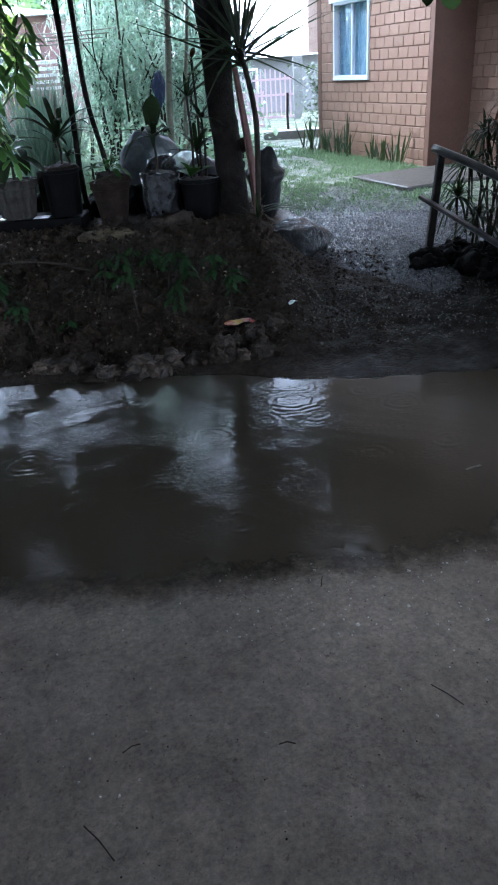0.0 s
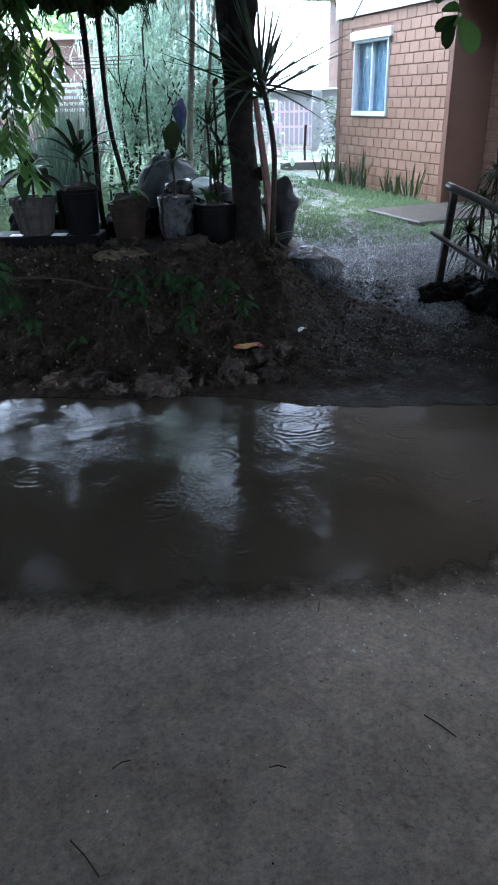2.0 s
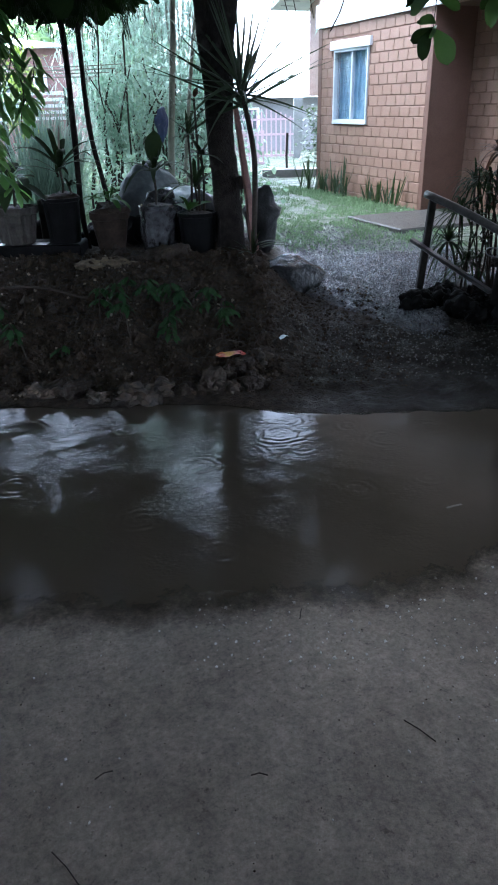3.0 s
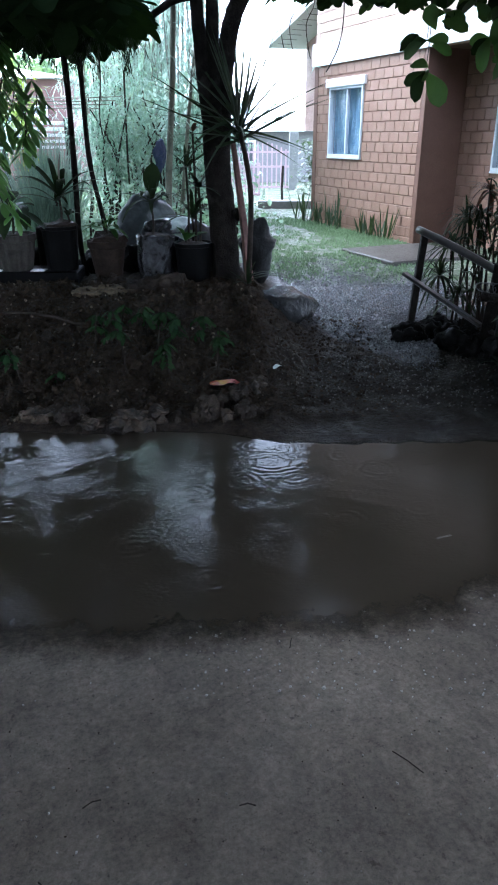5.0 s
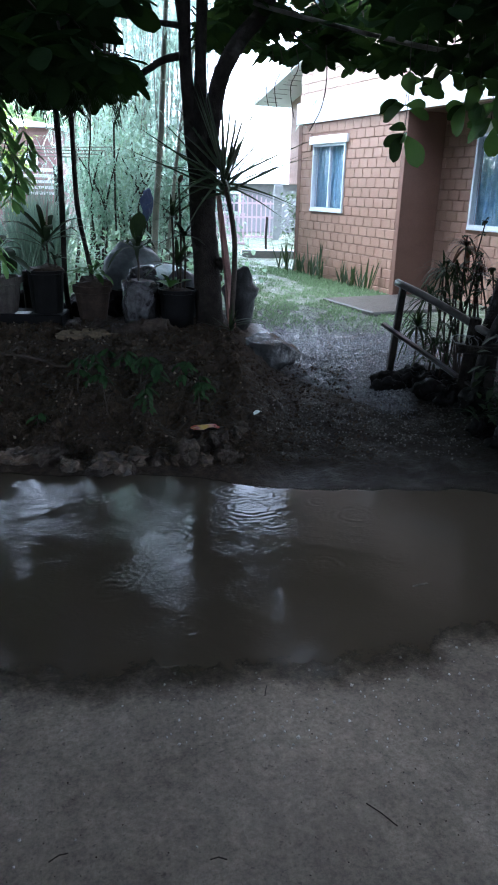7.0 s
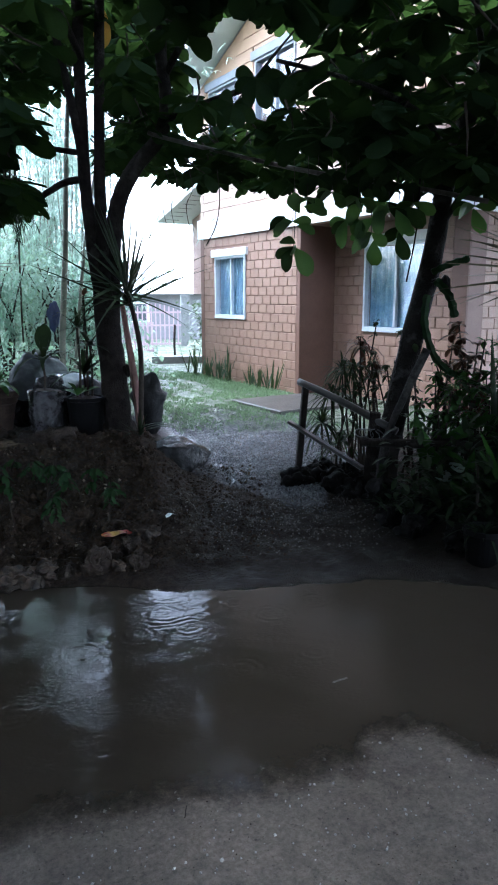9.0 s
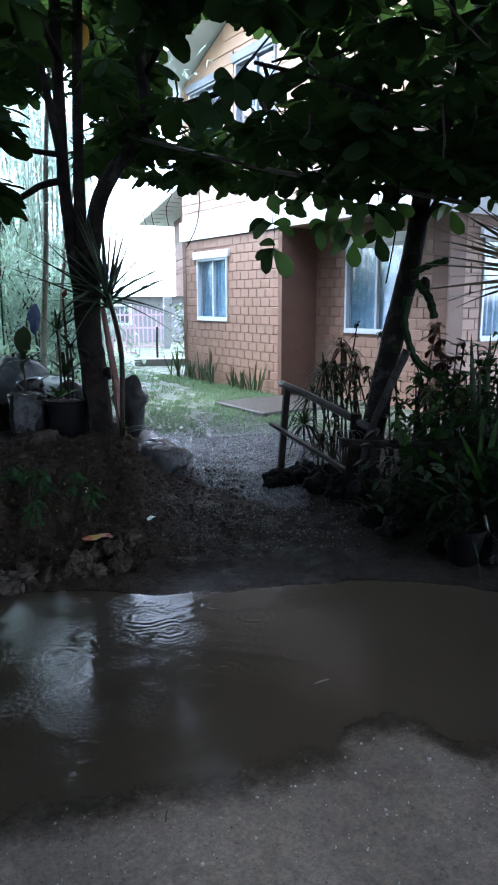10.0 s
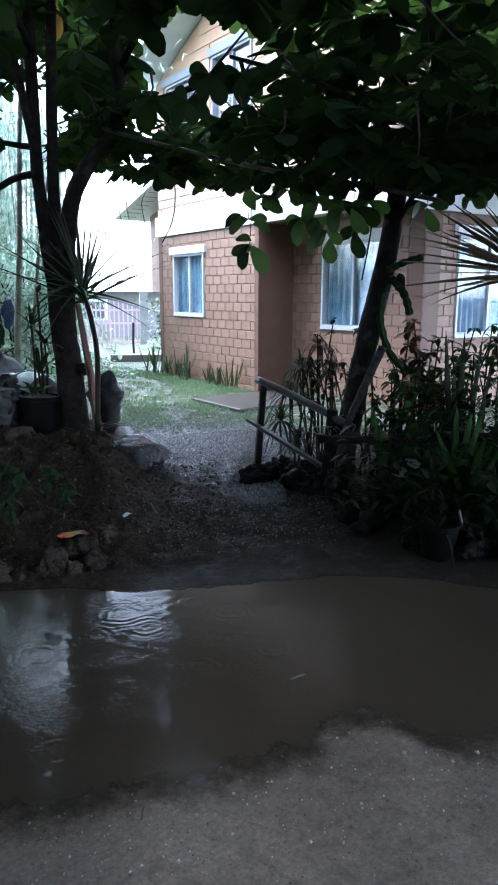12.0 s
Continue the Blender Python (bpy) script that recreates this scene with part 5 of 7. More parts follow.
# black planting bag with a folded peak
bm = bmesh.new()
c = on(0.1, 7.5)
prof = [(0.0, 0.125, 0.125), (0.1, 0.138, 0.138), (0.2, 0.15, 0.15), (0.28, 0.16, 0.158), (0.34, 0.185, 0.17), (0.38, 0.2, 0.165), (0.42, 0.165, 0.12), (0.47, 0.125, 0.08), (0.53, 0.1, 0.055), (0.58, 0.075, 0.04), (0.61, 0.045, 0.025)]
rings = []
for h, rx, ry in prof:
    ring = []
    for k in range(32):
        a = math.tau * k / 32
        crease = 1 + (0.12 if h > 0.25 else 0.04) * noise.noise(Vector((math.cos(a) * 3, math.sin(a) * 3, h * 5)))
        off = Vector((rx * math.cos(a) * crease + 0.1 * max(0.0, h - 0.34), ry * math.sin(a) * crease, 0))
        ring.append(bm.verts.new(c + ROAD.to_3x3() @ off + Vector((0, 0, h))))
    rings.append(ring)
for r0, r1 in zip(rings, rings[1:]):
    for k in range(32):
        bm.faces.new((r0[k], r0[(k + 1) % 32], r1[(k + 1) % 32], r1[k]))
bm.faces.new(rings[-1])
bm.faces.new(rings[0][::-1])
for v in bm.verts:
    v.co += 0.03 * noise.noise_vector(v.co * 8) + 0.016 * noise.noise_vector(v.co * 24)
tagged(part("planting_bag", bm, surf("black_bag", (0.007, 0.007, 0.0075), (0.022, 0.022, 0.023), 6, 0.45, 0.5, 40, spec=0.3), None, "", True), "black plastic planting bag with folded peaked top", "planting bag")

# red-brown board leaning on the trunk
bm = bmesh.new()
a, b = W(0.03, 6.95, 0.45), W(-0.13, 6.98, 1.8)
tube(bm, [a, (a + b) / 2 + W(0.01, 0, 0), b], [0.045, 0.038, 0.026], 4)
tagged(part("leaning_board", bm, M_BOARD), "red-brown narrow board leaning at the trunk", "board")

# tall spiky dragon plant
drac = thing("spiky_plant", "tall thin-stemmed plant with a burst of narrow spiky leaves", "plant")
q = curve_pts([on(0.0, 6.85, -0.05), W(0.02, 6.85, 0.9), W(0.03, 6.85, 1.35), W(-0.02, 6.85, 1.7), W(-0.08, 6.85, 1.92)])
part("stem", tube(bmesh.new(), q, taper(q, 0.028, 0.022), 8, 0.1, 2), M_TWIG, drac, smooth_faces=True)
P = random.Random(21)
top = W(-0.08, 6.85, 1.9)
def spike(d, ln, wd, droop):
    one = Blades()
    one.strap(top + Vector((0, 0, P.uniform(-0.1, 0.1))), d, ln, wd, droop, n=6, fold=0.35, shape="lance", twist=P.uniform(-1.0, 1.0))
    one.part("leaf", M_SPIKE, drac)


for i in range(16):
    a = i * 2.4
    spike((0.34 * math.cos(a), 0.34 * math.sin(a), 1 - 0.016 * i), P.uniform(0.7, 0.98), P.uniform(0.042, 0.055), 0.02)
for i in range(28):
    a, e = i * 2.4 + 0.5, P.uniform(0.15, 0.95)
    spike((math.cos(a) * math.cos(e), math.sin(a) * math.cos(e), math.sin(e)), P.uniform(0.8, 1.05), P.uniform(0.034, 0.046), P.uniform(0.02, 0.16))
for i in range(12):
    a, e = i * 2.4 + 1.1, P.uniform(-0.3, 0.2)
    spike((math.cos(a) * math.cos(e), math.sin(a) * math.cos(e), math.sin(e)), P.uniform(0.65, 0.95), P.uniform(0.03, 0.042), P.uniform(0.1, 0.4))
# young straps at its foot
foot = thing("strap_plant", "low dark strap-leaved shoots at the spiky plant's foot", "plant")
pot_plant(foot, on(0.0, 6.8, 0.0), 16, 0.42, 0.03, M_DARKLEAF, P, 0.3, 1.4, (0.1, 0.6), 0.0, "lance")
arch = Blades()
for i in range(3):
    arch.strap(on(0.05, 6.7, 0.12 + 0.02 * i), W(1, -0.25 + 0.1 * i, 0.35), 0.62 - 0.08 * i, 0.05, 0.45, n=9, fold=0.3, shape="lance")
arch.part("arching_leaf", M_DARKLEAF, foot)


# weeds
def weed(c, h, k, rnd, size=0.1):
    w = thing("weed", "low green weed growing on the soil bank", "weed", "weeds on the bank")
    size *= 0.62
    lean_to = Vector((rnd.uniform(-0.1, 0.1), rnd.uniform(-0.1, 0.05), 0))
    pts = curve_pts([c - Vector((0, 0, 0.03)), c + Vector((0, 0, h * 0.5)) + lean_to * 0.4, c + Vector((0, 0, h)) + lean_to])
    part("stem", tube(bmesh.new(), pts, taper(pts, 0.007, 0.003), 6), M_TWIG, w)
    bl = Blades()
    for i in range(int(k * 0.7)):
        s = rnd.uniform(0.55, 1.0)
        p0 = pts[int(s * (len(pts) - 1))]
        a = rnd.uniform(0, math.tau)
        out = Vector((math.cos(a), math.sin(a), 0))
        ln = rnd.uniform(0.05, 0.15) * size / 0.1
        for j in range(3):
            t = (j + 1) / 3
            q0 = p0 + out * ln * t - Vector((0, 0, 0.5 * ln * t * t))
            for sg in (-1, 1):
                d = out * 0.6 + out.cross(Vector((0, 0, 1))) * sg + Vector((0, 0, -0.35))
                bl.strap(q0, d, rnd.uniform(0.07, 0.12) * size / 0.1, 0.045 * size / 0.1, 0.5, n=3, shape="obovate")
    bl.part("leaves", M_WEED, w)


P = random.Random(31)
for u, v, h, k, sz in ((-1.95, 5.3, 0.42, 16, 0.12), (-1.72, 5.1, 0.3, 12, 0.1), (-0.93, 5.15, 0.56, 15, 0.1), (-0.63, 5.3, 0.36, 14, 0.1), (-0.6, 5.05, 0.3, 10, 0.1), (-0.25, 5.15, 0.36, 16, 0.09), (-1.2, 5.35, 0.34, 12, 0.09), (-0.4, 5.55, 0.26, 12, 0.09), (-0.85, 5.75, 0.3, 12, 0.1), (-2.25, 5.6, 0.4, 12, 0.12), (-1.45, 5.05, 0.16, 8, 0.07), (-1.1, 6.0, 0.2, 9, 0.08), (-2.4, 5.0, 0.3, 12, 0.1), (-0.75, 5.5, 0.42, 12, 0.09)):
    weed(on(u, v), h, k, P, sz)


# stones along the water and on the crest
def stone(u, v, size, seed, dz=0.0, label="rough brown stone bedded in the bank", rough=0.45, mat=M_ROCK):
    c = on(u, v, size[2] * 0.35 + dz)
    bm = lump(bmesh.new(), c, size, seed, rough, 4)
    for x in bm.verts:
        x.co += 0.35 * min(size) * noise.noise_vector(x.co * 16) + 0.22 * min(size) * noise.noise_vector(x.co * 38) + 0.12 * min(size) * noise.noise_vector(x.co * 80)
    ob = part("stone", bm, mat, None, "", rough < 0.7)
    tagged(ob, label, "stone", "stones on the bank")


P = random.Random(41)
for u, v, sx, sy, sz, k in ((-2.3, 4.68, 0.12, 0.09, 0.07, 1), (-2.02, 4.66, 0.1, 0.08, 0.06, 2), (-1.78, 4.64, 0.1, 0.07, 0.06, 3), (-1.5, 4.62, 0.15, 0.09, 0.08, 4), (-1.28, 4.66, 0.1, 0.08, 0.07, 5), (-1.1, 4.6, 0.13, 0.08, 0.09, 6), (-0.92, 4.56, 0.09, 0.07, 0.05, 7), (-0.74, 4.62, 0.16, 0.08, 0.085, 8), (-0.5, 4.63, 0.09, 0.08, 0.09, 9), (-0.33, 4.64, 0.09, 0.08, 0.1, 10), (-0.18, 4.66, 0.1, 0.09, 0.1, 11), (-0.04, 4.72, 0.08, 0.07, 0.09, 12), (-0.1, 4.88, 0.07, 0.06, 0.07, 13), (0.05, 4.9, 0.09, 0.07, 0.07, 14), (0.08, 4.68, 0.06, 0.05, 0.05, 15), (-0.22, 4.82, 0.06, 0.06, 0.05, 16), (-1.34, 6.6, 0.25, 0.12, 0.06, 17), (-1.05, 6.75, 0.13, 0.1, 0.08, 18), (-0.78, 6.8, 0.22, 0.13, 0.1, 19), (-1.3, 6.85, 0.12, 0.09, 0.08, 20), (0.3, 5.95, 0.06, 0.05, 0.04, 21), (-0.6, 6.2, 0.07, 0.06, 0.04, 22), (0.05, 5.05, 0.08, 0.07, 0.06, 23), (-0.9, 6.35, 0.06, 0.05, 0.04, 24), (-1.65, 5.55, 0.08, 0.06, 0.05, 25), (-1.9, 6.2, 0.09, 0.07, 0.05, 26)):
    f = 0.55 + 0.65 * ((k * 37) % 11) / 10 if k < 17 else 0.9
    if k == 17:
        stone(u, v, (sx, sy, sz), k, -0.02, "rotten yellow straw heap on the crest", 0.6, M_STRAW)
    else:
        stone(u, v + 0.04 * math.sin(k * 5.1), (sx * f, sy * f, sz * f), k, -0.02, "jagged brown broken stone at the water" if k in (4, 6, 8) else "rough dark stone bedded in the bank", 0.75 if k in (4, 6, 8) else 0.5, M_ROCK if k in (4, 6, 8, 14, 11) else M_DARKROCK)
stone(1.42, 6.1, (0.16, 0.13, 0.1), 51, 0, "dark concrete lump at the fence post", 0.25, M_SHADESTONE)
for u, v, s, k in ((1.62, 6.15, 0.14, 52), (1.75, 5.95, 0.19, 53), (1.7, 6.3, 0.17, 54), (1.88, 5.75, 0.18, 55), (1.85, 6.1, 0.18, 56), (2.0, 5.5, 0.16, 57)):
    stone(u, v, (s * 0.8, s * 0.75, s * 0.7), k, 0, "wet stone under the fence, blackened for deep shade", 0.4, M_SHADESTONE)

# loose crumbs of soil and gravel
def crumbs(name, label, count, mat, pick, smin, smax, seed, category):
    rnd = random.Random(seed)
    verts, faces = [], []
    base = [Vector(p) for p in ((1, 0, 0), (-1, 0, 0), (0, 1, 0), (0, -1, 0), (0, 0, 0.8), (0, 0, -0.8))]
    tri = [(0, 2, 4), (2, 1, 4), (1, 3, 4), (3, 0, 4), (2, 0, 5), (1, 2, 5), (3, 1, 5), (0, 3, 5)]
    for _ in range(count):
        u, v = pick(rnd)
        s = rnd.uniform(smin, smax) * rnd.uniform(0.5, 1)
        z = max(ground_z(u, v), road_z(u, v) if v < 5 else -1)
        c = W(u, v, z + s * 0.25)
        i0 = len(verts)
        rot = Euler((rnd.uniform(0, 6), rnd.uniform(0, 6), rnd.uniform(0, 6))).to_matrix()
        for b in base:
            verts.append(c + rot @ (b * s * rnd.uniform(0.6, 1.2)))
        faces += [tuple(i0 + k for k in t) for t in tri]
    me = bpy.data.meshes.new(name)
    me.from_pydata([tuple(v) for v in verts], [], faces)
    me.materials.append(mat)
    tagged(new(name, me), label, category, kind="stuff")


def on_path(r):
    while True:
        v = 5.45 + 5.0 * r.random() ** 1.7
        u = r.uniform(0.4, 1.75 + 0.25 * max(0, v - 6))
        if v > gravel_edge(u) + 0.22 * (r.random() - 0.6):
            return u, v


def on_bank(r):
    return r.uniform(-3.0, 0.12), r.uniform(4.6, 7.0)


crumbs("gravel", "wet grey gravel chips strewn on the path", 15000, M_CHIP, on_path, 0.005, 0.016, 61, "gravel")
crumbs("soil_crumbs", "dark crumbs of soil on the bank", 6500, M_MUD, on_bank, 0.008, 0.032, 62, "soil")
crumbs("soil_clods", "dark wet clods of soil on the bank", 700, M_MUD, on_bank, 0.025, 0.065, 72, "soil")
crumbs("tan_pebbles", "small tan pebbles strewn over the bank", 850, M_TANSTONE, on_bank, 0.006, 0.026, 73, "stones")
crumbs("slope_crumbs", "small dark stones on the bank slope beside the path", 800, M_MUD, lambda r: (r.uniform(0.05, 1.1), r.uniform(4.7, 6.7)), 0.006, 0.028, 69, "stones")
crumbs("pale_crumbs", "small pale stones in the bank soil", 420, M_ROCK, on_bank, 0.006, 0.022, 63, "stones")
crumbs("ramp_crumbs", "dark wet crumbs on the muddy ramp", 900, M_DARKROCK, lambda r: (r.uniform(0.0, 2.4), r.uniform(4.5, 6.3)), 0.004, 0.016, 64, "gravel")
crumbs("ramp_chips", "small brown and grey stones on the muddy ramp", 1600, M_RAMPCHIP, lambda r: (r.uniform(0.2, 2.0), 4.75 + 1.0 * r.random() ** 0.6), 0.004, 0.017, 68, "gravel")


def on_slab(r):
    u = r.uniform(-1.2, 2.4)
    return u, shore_near(u) + r.uniform(-0.9, 0.12)


root = part("dead_root", tube(bmesh.new(), curve_pts([on(-2.3, 6.1, 0.02), on(-2.0, 6.05, 0.05), on(-1.7, 6.0, 0.06), on(-1.45, 5.95, 0.03), on(-1.25, 5.95, 0.01)]), 0.012, 6, 0.15, 4), M_TWIG, None, "", True)
tagged(root, "dark dead root lying on the bank", "root")
crumbs("slab_grit", "dark bits of grit and leaf on the slab", 520, M_MUD, lambda r: (r.uniform(-1.2, 2.2), 0.6 + 1.9 * r.random() ** 0.6), 0.0015, 0.0055, 65, "grit")
crumbs("slab_pebbles", "small pale pebbles on the wet slab", 160, M_PEBBLE, on_slab, 0.002, 0.009, 66, "pebbles")
crumbs("shore_pebbles", "small pale pebbles at the water's edge", 300, M_PEBBLE, lambda r: (r.uniform(-0.3, 1.9), r.uniform(2.0, 2.7)), 0.003, 0.012, 67, "pebbles")
for (u0, v0), (u1, v1) in (((-0.62, 1.32), (-0.52, 1.22)), ((0.42, 1.75), (0.5, 1.66)), ((-0.08, 1.55), (-0.03, 1.55)), ((0.12, 2.28), (0.13, 2.34)), ((1.35, 2.5), (1.55, 2.58)), ((-0.55, 1.55), (-0.5, 1.58))):
    t = part("twig", tube(bmesh.new(), [W(u0, v0, road_z(u0, v0) + 0.004), W((u0 + u1) / 2, (v0 + v1) / 2 + 0.006, road_z(u0, v0) + 0.006), W(u1, v1, road_z(u1, v1) + 0.004)], 0.0022, 5), M_TWIG)
    tagged(t, "thin dark twig lying on the wet slab", "twig", "twigs on the slab")
for (u, v), mat, nm, lab, sz in (((-0.2, 4.98), M_WRAP, "snack_wrapper", "torn red and yellow snack wrapper on the bank", 0.2), ((0.2, 5.12), M_FILM, "plastic_scrap", "pale crumpled plastic scrap on the soil", 0.075), ((0.95, 3.1), M_RAMPCHIP, "drift_leaf", "pale brown leaf drifting in the water", 0.09)):
    bm = bmesh.new()
    bmesh.ops.create_grid(bm, x_segments=8, y_segments=5, size=0.5)
    z = max(0.0, ground_z(u, v))
    for x in bm.verts:
        p0 = Vector((x.co.x * sz, x.co.y * sz * (0.16 if nm == "drift_leaf" else 0.5), 0))
        x.co = W(u, v, z + (0.04 if z > 0.01 else 0.015)) + p0 + Vector((0, 0, 0.02)) * (1 + noise.noise(p0 * 22 + Vector((u, v, 0)))) + 0.02 * noise.noise_vector(p0 * 12 + Vector((u, v, 3))) * (1 if z > 0.01 else 0.1)
    if z < 0.01:
        for x in bm.verts:
            x.co.z = 0.004 + 0.1 * (x.co.z - 0.03)
    tagged(part(nm, bm, mat, None, "", True), lab, "litter")


# ---- garden fence ----
fence = thing("fence", "broken low garden fence of weathered timber and pipe", "fence")


def timber(name, a, b, w, h, mat, parent=fence, label=""):
    """A squared timber between two points."""
    a, b = W(*a), W(*b)
    d = b - a
    m = Matrix.Translation(a) @ d.to_track_quat("Z", "Y").to_matrix().to_4x4()
    bm = box(bmesh.new(), (-w / 2, -h / 2, 0), (w / 2, h / 2, d.length), 0.006, m)
    for x in bm.verts:
        x.co += 0.006 * noise.noise_vector(x.co * 8)
    return part(name, bm, mat, parent, label)


timber("post", (1.48, 6.4, 0.1), (1.55, 6.4, 1.08), 0.07, 0.06, M_WOOD)
timber("post", (1.93, 5.7, 0.0), (1.99, 5.68, 0.92), 0.1, 0.09, M_BARK)
timber("post", (2.12, 5.55, 0.0), (2.1, 5.5, 0.75), 0.08, 0.07, M_WOOD)
q = curve_pts([W(1.5, 6.45, 1.1), W(1.75, 6.05, 0.99), W(2.02, 5.62, 0.84), W(2.12, 5.5, 0.78)])
part("top_rail", tube(bmesh.new(), q, 0.034, 10, 0.02, 3), M_RAIL, fence, "wet grey top rail", True)
timber("rail", (1.4, 6.44, 0.72), (1.92, 5.74, 0.41), 0.055, 0.03, M_RAIL)
timber("rail", (1.95, 5.62, 0.4), (2.3, 5.18, 0.28), 0.05, 0.025, M_WOOD)
part("rail", tube(bmesh.new(), curve_pts([W(1.78, 5.42, 0.72), W(2.2, 5.25, 0.73), W(2.7, 5.0, 0.78), W(3.2, 4.8, 0.8)]), 0.035, 8, 0.08, 5), M_BARK, fence, "black horizontal log", True)
brace = part("brace", tube(bmesh.new(), curve_pts([W(1.98, 5.52, 0.2), W(2.04, 5.52, 0.71), W(2.2, 5.52, 1.12), W(2.36, 5.52, 1.46)]), [0.036] * 5 + [0.032] * 4 + [0.036] * 4, 10, 0.08, 6), M_LICHEN, fence, "grey lichen-spotted brace", True)
for k in range(4):
    c = W(1.84 + 0.05 * k, 5.6, 0.76 - 0.01 * k)
    bm = bmesh.new()
    pts = [c + Vector((0.06 * math.cos(a + 0.7 * k), 0.03 * math.sin(a), (0.03 + 0.01 * k) * math.sin(a + 0.5 * k))) for a in np.linspace(0, math.tau * 0.95, 12)]
    part("wire_loop", tube(bm, pts, 0.005, 5), surf("grey_wire_%d" % k, (0.08, 0.08, 0.08), (0.16, 0.16, 0.16), 10, 0.45, 0.1, 50, metal=0.4), fence)

# string and block tied to the leaning trunk, with climbing cactus
for z, du in ((2.06, 0.0), (1.98, 0.0), (1.92, -0.01)):
    c = W(2.45 + du, 5.7, z)
    pts = [c + Vector((0.098 * math.cos(a), 0.098 * math.sin(a), 0.03 * math.sin(a + 40 * z) + 0.012 * math.sin(3 * a))) for a in np.linspace(0, math.tau, 20)]
    part("string", tube(bmesh.new(), pts, 0.0025, 5), M_RAIL, lean)
bm = lump(bmesh.new(), W(2.52, 5.6, 1.98), (0.05, 0.04, 0.09), 8, 0.4, 2)
part("bark_block", bm, M_BARK2, lean)
cactus = thing("climbing_cactus", "green three-edged climbing cactus tied to the trunk", "cactus")
for pts, r in (([(2.4, 5.6, 2.08), (2.52, 5.56, 2.14), (2.67, 5.5, 2.19)], 0.035), ([(2.43, 5.58, 2.02), (2.54, 5.55, 1.89), (2.6, 5.55, 1.72)], 0.032), ([(2.37, 5.6, 1.9), (2.35, 5.58, 1.68), (2.43, 5.56, 1.42), (2.57, 5.55, 1.27)], 0.03), ([(2.57, 5.55, 1.27), (2.72, 5.52, 1.2), (2.92, 5.5, 1.1)], 0.032)):
    q = curve_pts([W(*a) for a in pts], 5)
    part("stem", tube(bmesh.new(), q, [r * (1.15 if i % 2 else 0.85) for i in range(len(q))], 4), M_WEED, cactus)


# ---- garden plants at the right of the path ----
def fountain(name, label, cat, c, n, ln, wd, mat, rnd, lo, hi, droop, shape="strap", stem=0.0, group=""):
    t = thing(name, label, cat, group)
    pot_plant(t, c, n, ln, wd, mat, rnd, lo, hi, droop, stem, shape)
    return t


G = random.Random(71)
for u, v, h, ln in ((1.95, 6.9, 0.62, 0.5), (2.12, 7.1, 0.8, 0.45), (1.8, 6.7, 0.4, 0.5), (2.3, 6.6, 0.85, 0.45), (2.05, 6.5, 0.95, 0.4), (2.25, 6.9, 1.05, 0.4), (1.95, 6.55, 0.25, 0.5)):
    fountain("dragon_plant", "garden plant with a rosette of thin striped leaves", "plant", on(u, v), 34, ln, 0.035, M_RED if u > 2.2 else M_DARKLEAF, G, -0.4, 1.3, (0.3, 1.0), "lance", h, "garden plants")


def twiggy(u, v, h, n, rnd, leaf_mat, label, tip=0.07):
    """Upright dark stems with small leaves at their tips."""
    t = thing("shrub", label, "shrub", "garden shrubs")
    bl = Blades()
    for i in range(n):
        a = on(u + rnd.uniform(-0.2, 0.2), v + rnd.uniform(-0.15, 0.15))
        top = a + Vector((rnd.uniform(-0.15, 0.15), rnd.uniform(-0.1, 0.1), h * rnd.uniform(0.7, 1.05)))
        q = curve_pts([a, (a + top) / 2 + Vector((rnd.uniform(-0.13, 0.13), rnd.uniform(-0.1, 0.1), 0)), top], 4)
        part("stem", tube(bmesh.new(), q, taper(q, 0.012, 0.006), 6, 0.1, i), M_TWIG, t)
        for p0 in (q[-1], q[-2], q[-3], q[-4]):
            for j in range(6):
                bl.strap(p0, ball_dir(rnd, -0.6, 0.8), rnd.uniform(0.5, 1.2) * tip, tip * 0.42, 0.4, n=3, fold=0.4, shape="obovate")
    bl.part("leaves", leaf_mat, t)


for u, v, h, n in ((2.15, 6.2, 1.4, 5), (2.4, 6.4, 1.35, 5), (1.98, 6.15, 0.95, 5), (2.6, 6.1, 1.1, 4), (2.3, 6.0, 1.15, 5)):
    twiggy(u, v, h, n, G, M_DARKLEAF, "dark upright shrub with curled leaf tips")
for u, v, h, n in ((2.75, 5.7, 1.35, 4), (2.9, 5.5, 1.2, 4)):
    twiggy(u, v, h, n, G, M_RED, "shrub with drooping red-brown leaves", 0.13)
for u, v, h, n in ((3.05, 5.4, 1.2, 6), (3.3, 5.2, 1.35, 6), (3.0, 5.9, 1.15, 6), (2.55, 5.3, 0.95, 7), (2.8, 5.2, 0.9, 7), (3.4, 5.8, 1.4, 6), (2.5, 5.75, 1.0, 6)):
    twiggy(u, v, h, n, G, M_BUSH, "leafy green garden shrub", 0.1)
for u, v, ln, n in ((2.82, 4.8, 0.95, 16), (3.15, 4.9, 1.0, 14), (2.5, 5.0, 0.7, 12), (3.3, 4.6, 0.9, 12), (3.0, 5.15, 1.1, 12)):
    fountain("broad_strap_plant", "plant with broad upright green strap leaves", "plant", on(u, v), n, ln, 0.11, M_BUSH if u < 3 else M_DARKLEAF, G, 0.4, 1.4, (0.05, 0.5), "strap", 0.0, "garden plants")
